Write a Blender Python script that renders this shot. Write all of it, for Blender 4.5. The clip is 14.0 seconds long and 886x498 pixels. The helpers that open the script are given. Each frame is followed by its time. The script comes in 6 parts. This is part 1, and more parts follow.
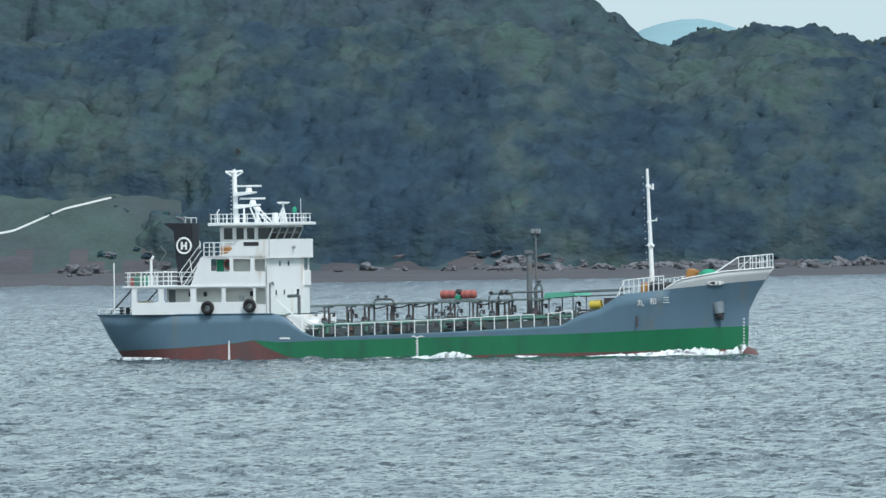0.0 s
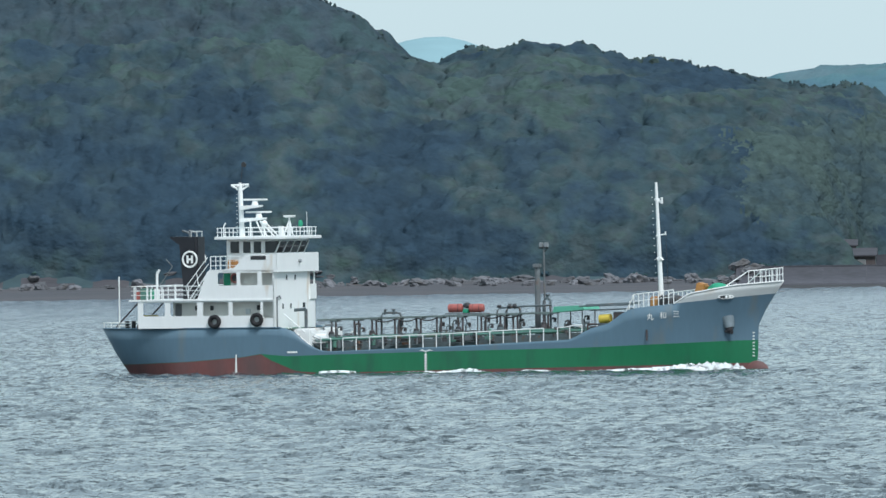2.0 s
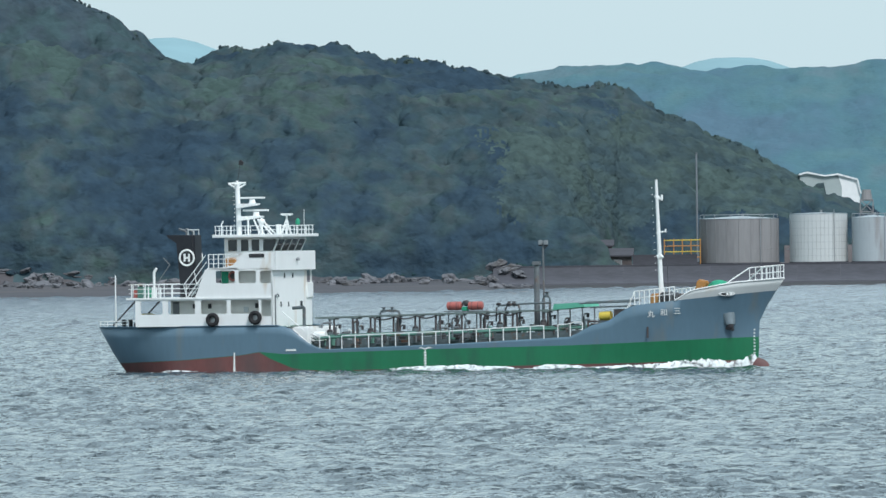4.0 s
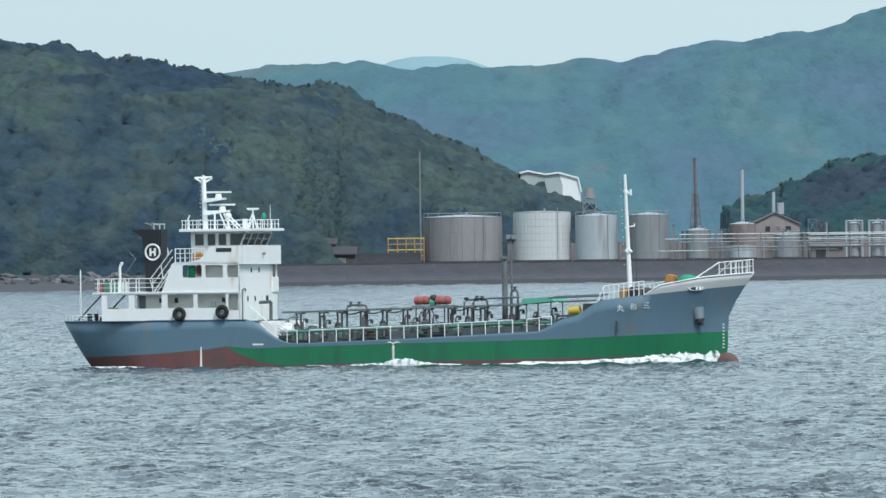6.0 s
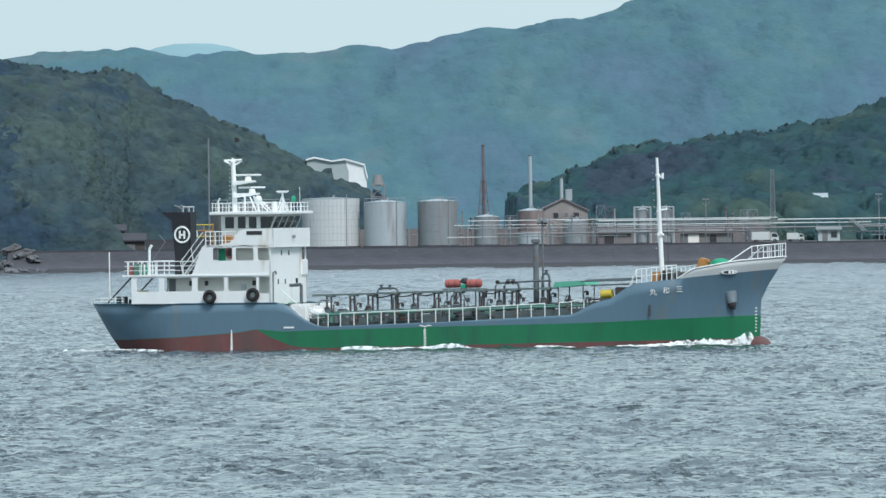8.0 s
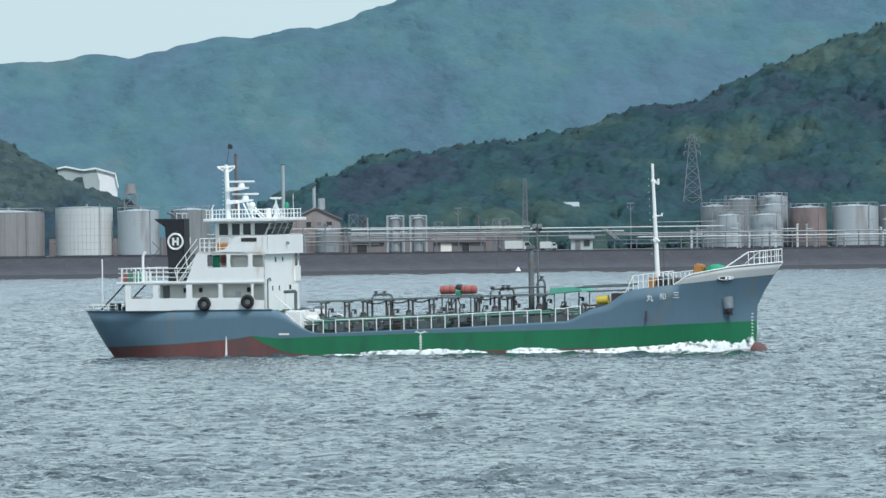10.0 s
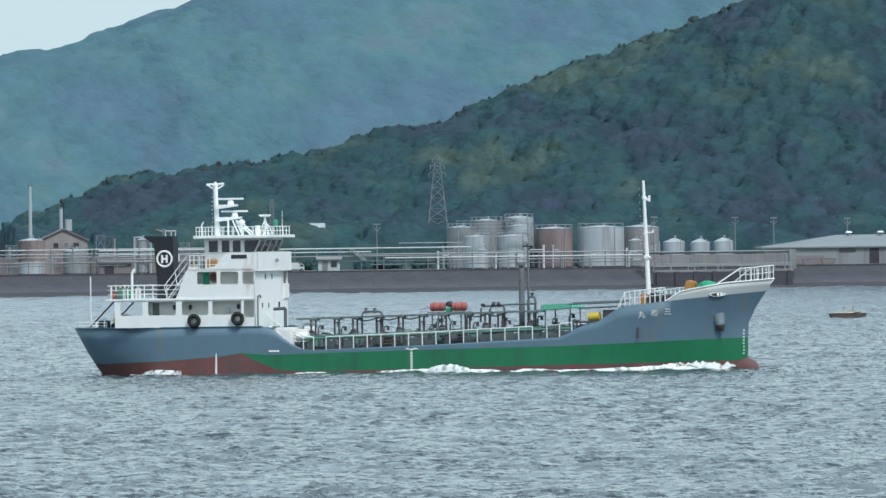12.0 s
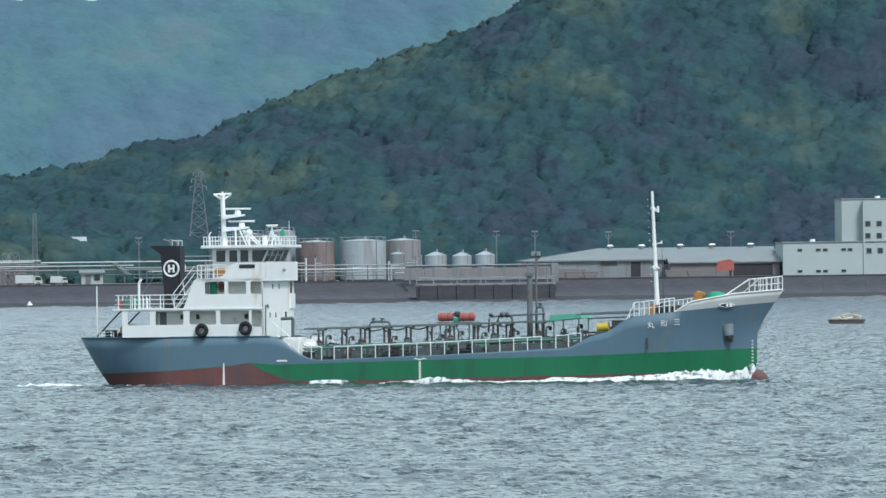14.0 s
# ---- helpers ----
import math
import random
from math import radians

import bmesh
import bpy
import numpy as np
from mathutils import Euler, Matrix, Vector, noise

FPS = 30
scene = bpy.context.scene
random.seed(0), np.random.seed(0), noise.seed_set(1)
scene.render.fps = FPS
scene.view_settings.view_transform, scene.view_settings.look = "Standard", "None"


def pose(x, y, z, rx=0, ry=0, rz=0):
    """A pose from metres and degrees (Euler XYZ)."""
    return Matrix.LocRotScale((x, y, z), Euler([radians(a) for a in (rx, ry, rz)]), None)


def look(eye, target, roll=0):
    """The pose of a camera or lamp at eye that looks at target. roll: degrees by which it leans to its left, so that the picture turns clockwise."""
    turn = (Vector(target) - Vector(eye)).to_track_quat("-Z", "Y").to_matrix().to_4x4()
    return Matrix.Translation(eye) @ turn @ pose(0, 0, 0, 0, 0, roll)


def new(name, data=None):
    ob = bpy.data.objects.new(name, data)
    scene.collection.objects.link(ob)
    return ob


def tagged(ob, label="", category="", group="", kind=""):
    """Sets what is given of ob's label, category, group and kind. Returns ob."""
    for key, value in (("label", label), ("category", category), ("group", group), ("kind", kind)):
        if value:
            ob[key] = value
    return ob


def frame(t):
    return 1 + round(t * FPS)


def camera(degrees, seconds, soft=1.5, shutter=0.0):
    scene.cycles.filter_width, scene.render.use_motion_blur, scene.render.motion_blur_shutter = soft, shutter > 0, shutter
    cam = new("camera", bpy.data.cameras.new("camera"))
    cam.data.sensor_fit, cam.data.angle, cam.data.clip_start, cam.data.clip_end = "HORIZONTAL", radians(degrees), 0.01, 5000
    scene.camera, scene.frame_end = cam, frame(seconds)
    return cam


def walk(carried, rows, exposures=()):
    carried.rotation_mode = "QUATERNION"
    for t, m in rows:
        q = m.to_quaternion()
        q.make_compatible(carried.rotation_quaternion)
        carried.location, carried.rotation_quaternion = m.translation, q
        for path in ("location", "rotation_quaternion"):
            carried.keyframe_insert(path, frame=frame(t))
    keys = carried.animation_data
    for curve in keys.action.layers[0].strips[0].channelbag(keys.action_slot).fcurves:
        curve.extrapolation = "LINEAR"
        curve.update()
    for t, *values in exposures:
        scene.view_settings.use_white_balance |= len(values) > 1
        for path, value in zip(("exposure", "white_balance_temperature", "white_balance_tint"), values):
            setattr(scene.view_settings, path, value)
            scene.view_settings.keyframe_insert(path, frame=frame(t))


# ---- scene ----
SECONDS = 14.0
cam = camera(2.8066, SECONDS, soft=1.5)
EYE_HEIGHT, LEAN = 12.6, -0.73
DRIFT = (-3.8, -2.43)          # metres a second: the camera rides on a slow boat
HEADING = 19.0                 # the tanker's course, degrees towards the camera
# seconds, turn to the right and tilt upwards, degrees
AIM = [(0, -3.3261, -0.1996), (0.5, -3.0819, -0.1692), (1, -2.841, -0.1663), (1.5, -2.6099, -0.1522), (2, -2.4211, -0.1541),
       (2.5, -2.1696, -0.1868), (5, -0.9846, -0.15), (5.5, -0.6938, -0.1662), (6, -0.4252, -0.1785), (6.5, -0.2639, -0.1939),
       (7, 0.0, -0.1934), (7.5, 0.1746, -0.2012), (8, 0.4153, -0.2295), (10.5, 1.6261, -0.1889), (11, 1.8874, -0.1488),
       (11.5, 2.0927, -0.1481), (12, 2.3389, -0.1541), (12.5, 2.5704, -0.1235), (13, 2.8345, -0.1105), (13.5, 3.0028, -0.1312),
       (14, 3.2579, -0.1204)]
EXPOSURE = 0.0
walk(cam, [(t, pose(DRIFT[0] * (t - 7), DRIFT[1] * (t - 7), EYE_HEIGHT, 90 + tilt, 0, -turn) @ pose(0, 0, 0, 0, 0, LEAN)) for t, turn, tilt in AIM],
     exposures=[(0, EXPOSURE), (14, EXPOSURE)])

# ---- sky and sun ----
world = bpy.data.worlds.new("overcast_sky")
scene.world = world
world.use_nodes = True
wn = world.node_tree.nodes
wl = world.node_tree.links
sky = wn.new("ShaderNodeTexSky")
sky.sky_type, sky.sun_disc = "NISHITA", False
SUN_UP, SUN_TURN = radians(52), radians(152)
sky.sun_elevation, sky.sun_rotation = SUN_UP, SUN_TURN
sky.air_density, sky.dust_density, sky.ozone_density = 1.2, 1.0, 2.0
cloud = wn.new("ShaderNodeTexNoise")
cloud.inputs["Scale"].default_value = 2.2
cloud.inputs["Detail"].default_value = 5
ramp = wn.new("ShaderNodeValToRGB")
ramp.color_ramp.elements[0].position, ramp.color_ramp.elements[0].color = 0.3, (5.12, 6.9, 7.8, 1)
ramp.color_ramp.elements[1].position, ramp.color_ramp.elements[1].color = 0.7, (6.48, 8.55, 9.55, 1)
mixer = wn.new("ShaderNodeMix")
mixer.data_type = "RGBA"
mixer.inputs["Factor"].default_value = 0.8
wl.new(cloud.outputs["Fac"], ramp.inputs["Fac"])
wl.new(sky.outputs["Color"], mixer.inputs["A"])
wl.new(ramp.outputs["Color"], mixer.inputs["B"])
wl.new(mixer.outputs["Result"], wn["Background"].inputs["Color"])
wn["Background"].inputs["Strength"].default_value = 0.112
sun = new("sun", bpy.data.lights.new("sun", "SUN"))
sun.data.energy, sun.data.angle, sun.data.color = 3.1, radians(14), (1.0, 0.985, 1.0)
sun.matrix_world = look((math.sin(SUN_TURN) * 100, math.cos(SUN_TURN) * 100, 100 * math.tan(SUN_UP)), (0, 0, 0))


# ---- materials ----
def mat(name, col, rough=0.6, metal=0.0, var=0.15, scale=1.5, stain=None, stain_amount=0.0, stain_scale=0.6, bump=0.0, bump_scale=8.0,
        stretch=(1, 1, 1), island=0.0, single=0.0, spec=0.5, bump_depth=0.05):
    """A paint or stone with a fine and a coarse variation, optional stains and relief."""
    m = bpy.data.materials.new(name)
    m.use_nodes = True
    n, l = m.node_tree.nodes, m.node_tree.links
    b = n["Principled BSDF"]
    b.inputs["Roughness"].default_value, b.inputs["Metallic"].default_value = rough, metal
    b.inputs["Specular IOR Level"].default_value = spec
    tc, mp = n.new("ShaderNodeTexCoord"), n.new("ShaderNodeMapping")
    mp.inputs["Scale"].default_value = stretch
    l.new(tc.outputs["Object"], mp.inputs["Vector"])

    def noisy(s, d):
        t = n.new("ShaderNodeTexNoise")
        t.inputs["Scale"].default_value, t.inputs["Detail"].default_value = s, d
        l.new(mp.outputs["Vector"], t.inputs["Vector"])
        return t.outputs["Fac"]

    def mix(a, c, f, mode="MIX"):
        x = n.new("ShaderNodeMix")
        x.data_type, x.blend_type = "RGBA", mode
        for key, v in (("A", a), ("B", c), ("Factor", f)):
            if isinstance(v, (tuple, float, int)):
                x.inputs[key].default_value = v
            else:
                l.new(v, x.inputs[key])
        return x.outputs["Result"]

    def spread(v, lo, hi, a, c):
        r = n.new("ShaderNodeMapRange")
        for i, q in enumerate((lo, hi, a, c)):
            r.inputs[i + 1].default_value = q
        l.new(v, r.inputs[0])
        return r.outputs[0]

    dark, lite = tuple(c * (1 - var) for c in col) + (1,), tuple(min(1, c * (1 + var)) for c in col) + (1,)
    c = mix(dark, lite, spread(noisy(scale, 4), 0.3, 0.7, 0, 1))
    c = mix(c, mix(dark, lite, spread(noisy(scale * 9, 3), 0.3, 0.7, 0, 1)), 0.35)
    if island:
        g = n.new("ShaderNodeNewGeometry")
        h = n.new("ShaderNodeHueSaturation")
        l.new(spread(g.outputs["Random Per Island"], 0, 1, 1 - island, 1 + island), h.inputs["Value"])
        l.new(c, h.inputs["Color"])
        c = h.outputs["Color"]
    if single:
        o = n.new("ShaderNodeObjectInfo")
        h = n.new("ShaderNodeHueSaturation")
        l.new(spread(o.outputs["Random"], 0, 1, 1 - single, 1 + single), h.inputs["Value"])
        l.new(c, h.inputs["Color"])
        c = h.outputs["Color"]
    if stain:
        c = mix(c, tuple(stain) + (1,), spread(noisy(stain_scale, 6), 0.62 - stain_amount * 0.3, 0.72, 0, 0.85))
    l.new(c, b.inputs["Base Color"])
    if bump:
        bp = n.new("ShaderNodeBump")
        bp.inputs["Strength"].default_value, bp.inputs["Distance"].default_value = bump, bump_depth
        l.new(noisy(bump_scale, 5), bp.inputs["Height"])
        l.new(bp.outputs["Normal"], b.inputs["Normal"])
    return m


def woodland_mat(name, tones, patch=0.06, crown=0.2, through_leaves=0.2, relief=0.3, relief_size=1.7, tree=0.42, tree_relief=0.9, depth_scale=0.32, differ=0.34):
    """Mixed woodland: kinds of tree in soft patches, each crown a little different, light passing through the leaves."""
    m = bpy.data.materials.new(name)
    m.use_nodes = True
    n, l = m.node_tree.nodes, m.node_tree.links
    b = n["Principled BSDF"]
    b.inputs["Roughness"].default_value, b.inputs["Specular IOR Level"].default_value = 0.85, 0.05
    tc, geo = n.new("ShaderNodeTexCoord"), n.new("ShaderNodeNewGeometry")
    mp = n.new("ShaderNodeMapping")
    mp.inputs["Scale"].default_value = (1, depth_scale, 1.4)
    l.new(tc.outputs["Object"], mp.inputs["Vector"])

    def noisy(scale, detail, vec):
        t = n.new("ShaderNodeTexNoise")
        t.inputs["Scale"].default_value, t.inputs["Detail"].default_value = scale, detail
        l.new(vec, t.inputs["Vector"])
        return t.outputs["Fac"]

    def weigh(terms):
        out = None
        for v, k in terms:
            mul = n.new("ShaderNodeMath")
            mul.operation = "MULTIPLY_ADD"
            l.new(v, mul.inputs[0])
            mul.inputs[1].default_value = k
            mul.inputs[2].default_value = -0.5 * k + (0.5 if out is None else 0)
            if out is not None:
                add = n.new("ShaderNodeMath")
                l.new(out, add.inputs[0])
                l.new(mul.outputs[0], add.inputs[1])
                out = add.outputs[0]
            else:
                out = mul.outputs[0]
        return out

    kind = weigh(((noisy(patch, 3, mp.outputs["Vector"]), 1.9), (noisy(patch * 4, 2, mp.outputs["Vector"]), 0.6), (geo.outputs["Random Per Island"], crown)))
    ramp_ = n.new("ShaderNodeValToRGB")
    e = ramp_.color_ramp.elements
    while len(e) < len(tones):
        e.new(0.5)
    for q, (p, c) in zip(e, tones):
        q.position, q.color = p, tuple(c) + (1,)
    l.new(kind, ramp_.inputs["Fac"])
    # single trees: rounded crowns with wandering edges, each of its own tone
    wander, shift = n.new("ShaderNodeTexNoise"), n.new("ShaderNodeVectorMath")
    wander.inputs["Scale"].default_value, wander.inputs["Detail"].default_value = tree * 2.2, 3
    l.new(mp.outputs["Vector"], wander.inputs["Vector"])
    shift.operation = "MULTIPLY_ADD"
    l.new(wander.outputs["Color"], shift.inputs[0])
    shift.inputs[1].default_value = (0.9 / tree * 0.42,) * 3
    l.new(mp.outputs["Vector"], shift.inputs[2])
    cell, small = n.new("ShaderNodeTexVoronoi"), n.new("ShaderNodeTexVoronoi")
    for v_, k_ in ((cell, tree), (small, tree * 2.7)):
        v_.feature = "SMOOTH_F1"
        v_.inputs["Scale"].default_value, v_.inputs["Smoothness"].default_value = k_, 0.45
        l.new(shift.outputs[0], v_.inputs["Vector"])
    tone = n.new("ShaderNodeSeparateColor")
    l.new(cell.outputs["Color"], tone.inputs[0])
    value = weigh(((noisy(0.9, 3, tc.outputs["Object"]), 0.5), (tone.outputs[0], differ)))
    scale_ = n.new("ShaderNodeMath")
    scale_.operation = "ADD"
    scale_.inputs[1].default_value = 0.5
    l.new(value, scale_.inputs[0])
    h = n.new("ShaderNodeHueSaturation")
    l.new(scale_.outputs[0], h.inputs["Value"])
    l.new(ramp_.outputs["Color"], h.inputs["Color"])
    l.new(h.outputs["Color"], b.inputs["Base Color"])
    last = None
    for height, depth in ((noisy(relief_size, 4, tc.outputs["Object"]), relief), (small.outputs["Distance"], -0.35 * tree_relief), (cell.outputs["Distance"], -tree_relief)):
        bp = n.new("ShaderNodeBump")
        bp.inputs["Strength"].default_value, bp.inputs["Distance"].default_value = 0.5, abs(depth)
        bp.invert = depth < 0
        l.new(height, bp.inputs["Height"])
        if last:
            l.new(last, bp.inputs["Normal"])
        last = bp.outputs["Normal"]
    l.new(last, b.inputs["Normal"])
    tr, mx = n.new("ShaderNodeBsdfTranslucent"), n.new("ShaderNodeMixShader")
    l.new(h.outputs["Color"], tr.inputs["Color"])
    mx.inputs["Fac"].default_value = through_leaves
    l.new(b.outputs["BSDF"], mx.inputs[1])
    l.new(tr.outputs["BSDF"], mx.inputs[2])
    l.new(mx.outputs["Shader"], n["Material Output"].inputs["Surface"])
    return m


RUST = (0.16, 0.07, 0.035)
M_BLUE = mat("blue_hull_paint", (0.097, 0.168, 0.222), 0.45, var=0.1, scale=0.35, stain=(0.15, 0.17, 0.17), stain_amount=0.12, stain_scale=0.5, stretch=(1, 1, 0.25))
M_GREEN = mat("green_hull_paint", (0.012, 0.155, 0.07), 0.4, var=0.12, scale=0.4, stain=(0.02, 0.1, 0.06), stain_amount=0.2, stretch=(1, 1, 0.25))
M_RED = mat("red_antifouling", (0.155, 0.056, 0.052), 0.7, var=0.35, scale=0.5, stain=(0.085, 0.068, 0.068), stain_amount=0.6, stain_scale=0.35, stretch=(1, 1, 0.4))
M_WHITE = mat("white_ship_paint", (0.78, 0.8, 0.79), 0.4, var=0.04, scale=0.8, stain=(0.6, 0.52, 0.42), stain_amount=0.02, stain_scale=0.9, stretch=(1, 1, 0.2))
M_CREAM = mat("grey_white_bow_paint", (0.5, 0.53, 0.53), 0.45, var=0.05, scale=0.6, stain=(0.4, 0.33, 0.26), stain_amount=0.06, stretch=(1, 1, 0.2))
M_INNER = mat("shaded_white_paint", (0.74, 0.72, 0.67), 0.6, var=0.06)
M_BLACK = mat("black_funnel_paint", (0.012, 0.013, 0.018), 0.5, var=0.3, scale=0.8)
M_DECK = mat("green_deck_paint", (0.05, 0.14, 0.1), 0.8, var=0.25, stain=RUST, stain_amount=0.25)
M_PIPE = mat("grey_pipe_paint", (0.085, 0.11, 0.12), 0.6, var=0.35, scale=2.5, stain=RUST, stain_amount=0.2, stain_scale=2.0)
M_PIPEGREEN = mat("green_pipe_paint", (0.08, 0.2, 0.16), 0.6, var=0.25, stain=RUST, stain_amount=0.1)
M_WALKWAY = mat("grey_green_walkway_paint", (0.14, 0.185, 0.18), 0.7, var=0.2, stain=RUST, stain_amount=0.12)
M_DARK = mat("dark_fittings", (0.03, 0.03, 0.033), 0.6, var=0.3)
M_RUBBER = mat("tyre_rubber", (0.016, 0.016, 0.018), 0.85, var=0.3)
M_ORANGE = mat("orange_paint", (0.42, 0.2, 0.06), 0.5, var=0.2, scale=3)
M_RAFT = mat("red_orange_canister", (0.36, 0.1, 0.085), 0.5, var=0.15, scale=2)
M_YELLOW = mat("yellow_paint", (0.55, 0.42, 0.06), 0.45, var=0.1)
M_TARP = mat("green_canvas", (0.02, 0.28, 0.16), 0.75, var=0.2, scale=4, bump=0.4, bump_scale=6)
M_CANOPY = mat("green_canopy_cloth", (0.1, 0.38, 0.27), 0.8, var=0.12)
M_GREYPOST = mat("weathered_grey_paint", (0.13, 0.145, 0.155), 0.6, var=0.25, stain=RUST, stain_amount=0.1)
M_ANCHORBOX = mat("pale_blue_grey_paint", (0.17, 0.215, 0.24), 0.55, var=0.2, scale=2.0, stain=RUST, stain_amount=0.15)
M_MARK = mat("white_marking_paint", (0.75, 0.77, 0.75), 0.5, var=0.08)
M_STEEL = mat("galvanised_steel", (0.3, 0.32, 0.335), 0.45, metal=0.4, var=0.15)
M_GLASS = mat("dark_window_glass", (0.02, 0.026, 0.03), 0.06, var=0.2, spec=0.7)
M_FOAM = mat("white_foam", (0.72, 0.77, 0.78), 0.95, var=0.08, scale=3, bump=0.8, bump_scale=5, spec=0.1)
n_, l_ = M_FOAM.node_tree.nodes, M_FOAM.node_tree.links
holes, cut = n_.new("ShaderNodeTexNoise"), n_.new("ShaderNodeMapRange")
holes.inputs["Scale"].default_value, holes.inputs["Detail"].default_value = 2.6, 6
for i_, v_ in enumerate((0.33, 0.5, 0.0, 1.0)):
    cut.inputs[i_ + 1].default_value = v_
l_.new(n_["Texture Coordinate"].outputs["Object"], holes.inputs["Vector"])
l_.new(holes.outputs["Fac"], cut.inputs[0])
l_.new(cut.outputs[0], n_["Principled BSDF"].inputs["Alpha"])
# shore and plant
# near hills: haze is mixed into these leaf and soil tones as blue
M_WOODL = woodland_mat("mixed_woodland", ((0.24, (0.033, 0.06, 0.087)), (0.42, (0.04, 0.068, 0.09)), (0.55, (0.047, 0.08, 0.091)), (0.68, (0.061, 0.087, 0.096)), (0.82, (0.062, 0.1, 0.094))))
M_WOODR = woodland_mat("green_woodland", ((0.22, (0.044, 0.065, 0.09)), (0.42, (0.036, 0.072, 0.09)), (0.58, (0.036, 0.082, 0.09)), (0.72, (0.048, 0.088, 0.09)), (0.85, (0.064, 0.105, 0.094))), 0.05)
M_WOODF = woodland_mat("olive_bamboo_wood", ((0.3, (0.048, 0.078, 0.09)), (0.5, (0.057, 0.088, 0.093)), (0.7, (0.066, 0.1, 0.096))), 0.09, tree=0.6)
M_WOODB = woodland_mat("dark_brown_green_wood", ((0.3, (0.044, 0.071, 0.091)), (0.5, (0.053, 0.078, 0.095)), (0.7, (0.053, 0.089, 0.098))), 0.07)
M_FOREST = mat("forest_floor", (0.05, 0.08, 0.09), 0.9, var=0.3, scale=0.05, bump=0.5, bump_scale=0.5, spec=0.1)
# far ridge: distance haze painted in by paler, bluer woodland tones
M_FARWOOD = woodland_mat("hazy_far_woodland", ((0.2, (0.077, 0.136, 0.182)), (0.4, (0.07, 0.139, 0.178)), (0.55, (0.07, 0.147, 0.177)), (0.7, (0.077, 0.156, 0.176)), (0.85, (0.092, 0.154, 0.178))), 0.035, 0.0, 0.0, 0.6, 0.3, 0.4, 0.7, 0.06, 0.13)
# distant mountains: the haze before them is put into this pale blue
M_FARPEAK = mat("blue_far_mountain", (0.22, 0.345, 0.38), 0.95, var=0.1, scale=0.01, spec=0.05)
M_ROCK = mat("shore_rock", (0.115, 0.118, 0.13), 0.9, var=0.35, scale=0.4, stain=(0.07, 0.065, 0.06), stain_amount=0.4, stain_scale=0.3, bump=1.0, bump_scale=1.5, single=0.35)
M_BEACH = mat("shingle_beach", (0.058, 0.057, 0.066), 0.95, var=0.3, scale=0.25, stain=(0.09, 0.08, 0.08), stain_amount=0.45, stain_scale=0.08, bump=0.8, bump_scale=2.5, stretch=(0.4, 1, 1.5))
M_WALL = mat("weathered_concrete_revetment", (0.058, 0.06, 0.072), 0.9, var=0.35, scale=0.2, stain=(0.034, 0.032, 0.038), stain_amount=0.4, stain_scale=0.12, bump=0.6, bump_scale=2, stretch=(0.5, 1, 2.5))
M_WALLDARK = mat("tide_stained_concrete", (0.033, 0.032, 0.036), 0.9, var=0.25, scale=0.2, bump=0.6, bump_scale=2, stretch=(0.5, 1, 2))
M_YARD = mat("yard_ground", (0.13, 0.13, 0.13), 0.95, var=0.25, scale=0.1)
M_GRASS = mat("rough_grass", (0.042, 0.07, 0.066), 0.95, var=0.35, scale=0.15, stain=(0.05, 0.056, 0.07), stain_amount=0.6, stain_scale=0.06, bump=0.5, bump_scale=1.0)
M_TANK = mat("grey_tank_paint", (0.2, 0.225, 0.235), 0.55, var=0.1, scale=0.3, stain=(0.15, 0.135, 0.13), stain_amount=0.45, stain_scale=0.8, stretch=(1, 1, 0.12))
M_TANKL = mat("silver_tank_paint", (0.34, 0.385, 0.41), 0.5, var=0.06, scale=0.4, stain=(0.22, 0.21, 0.21), stain_amount=0.35, stain_scale=0.9, stretch=(1, 1, 0.15))
M_TANKD = mat("dull_brown_tank_paint", (0.215, 0.215, 0.22), 0.7, var=0.2, scale=0.3, stain=(0.24, 0.24, 0.24), stain_amount=0.3, stain_scale=0.4, stretch=(1, 1, 0.15))
M_RUSTY = mat("rusted_tank_steel", (0.16, 0.13, 0.13), 0.85, var=0.35, scale=0.5, stain=(0.26, 0.2, 0.185), stain_amount=0.4, stain_scale=0.6, stretch=(1, 1, 0.3))
M_ROOF = mat("pale_sheet_roof", (0.2, 0.225, 0.235), 0.6, var=0.1, scale=0.3)
M_SHED = mat("grey_shed_sheet", (0.15, 0.16, 0.165), 0.7, var=0.15, scale=0.3, stain=(0.17, 0.15, 0.14), stain_amount=0.3)
M_CREAMB = mat("pale_green_white_render", (0.36, 0.42, 0.42), 0.7, var=0.05, scale=0.3)
M_BROWN = mat("brown_sheet_wall", (0.175, 0.16, 0.163), 0.8, var=0.15, scale=0.4)
M_BOILER = mat("weathered_beige_sheet", (0.25, 0.225, 0.22), 0.8, var=0.14, scale=0.4, stain=(0.19, 0.15, 0.14), stain_amount=0.35, stretch=(1, 1, 0.3))
M_REDSTEEL = mat("red_white_tower_steel", (0.135, 0.105, 0.115), 0.7, var=0.2)
M_GREYSTEEL = mat("grey_lattice_steel", (0.16, 0.18, 0.2), 0.6, var=0.15)
M_WHITEROOF = mat("white_metal_roof", (0.8, 0.82, 0.82), 0.5, var=0.05)
M_NET = mat("yellowish_net_heap", (0.42, 0.41, 0.34), 0.9, var=0.3, scale=3, bump=0.6, bump_scale=6)
M_DARKWOOD = mat("dark_shed_wood", (0.07, 0.06, 0.06), 0.8, var=0.3)


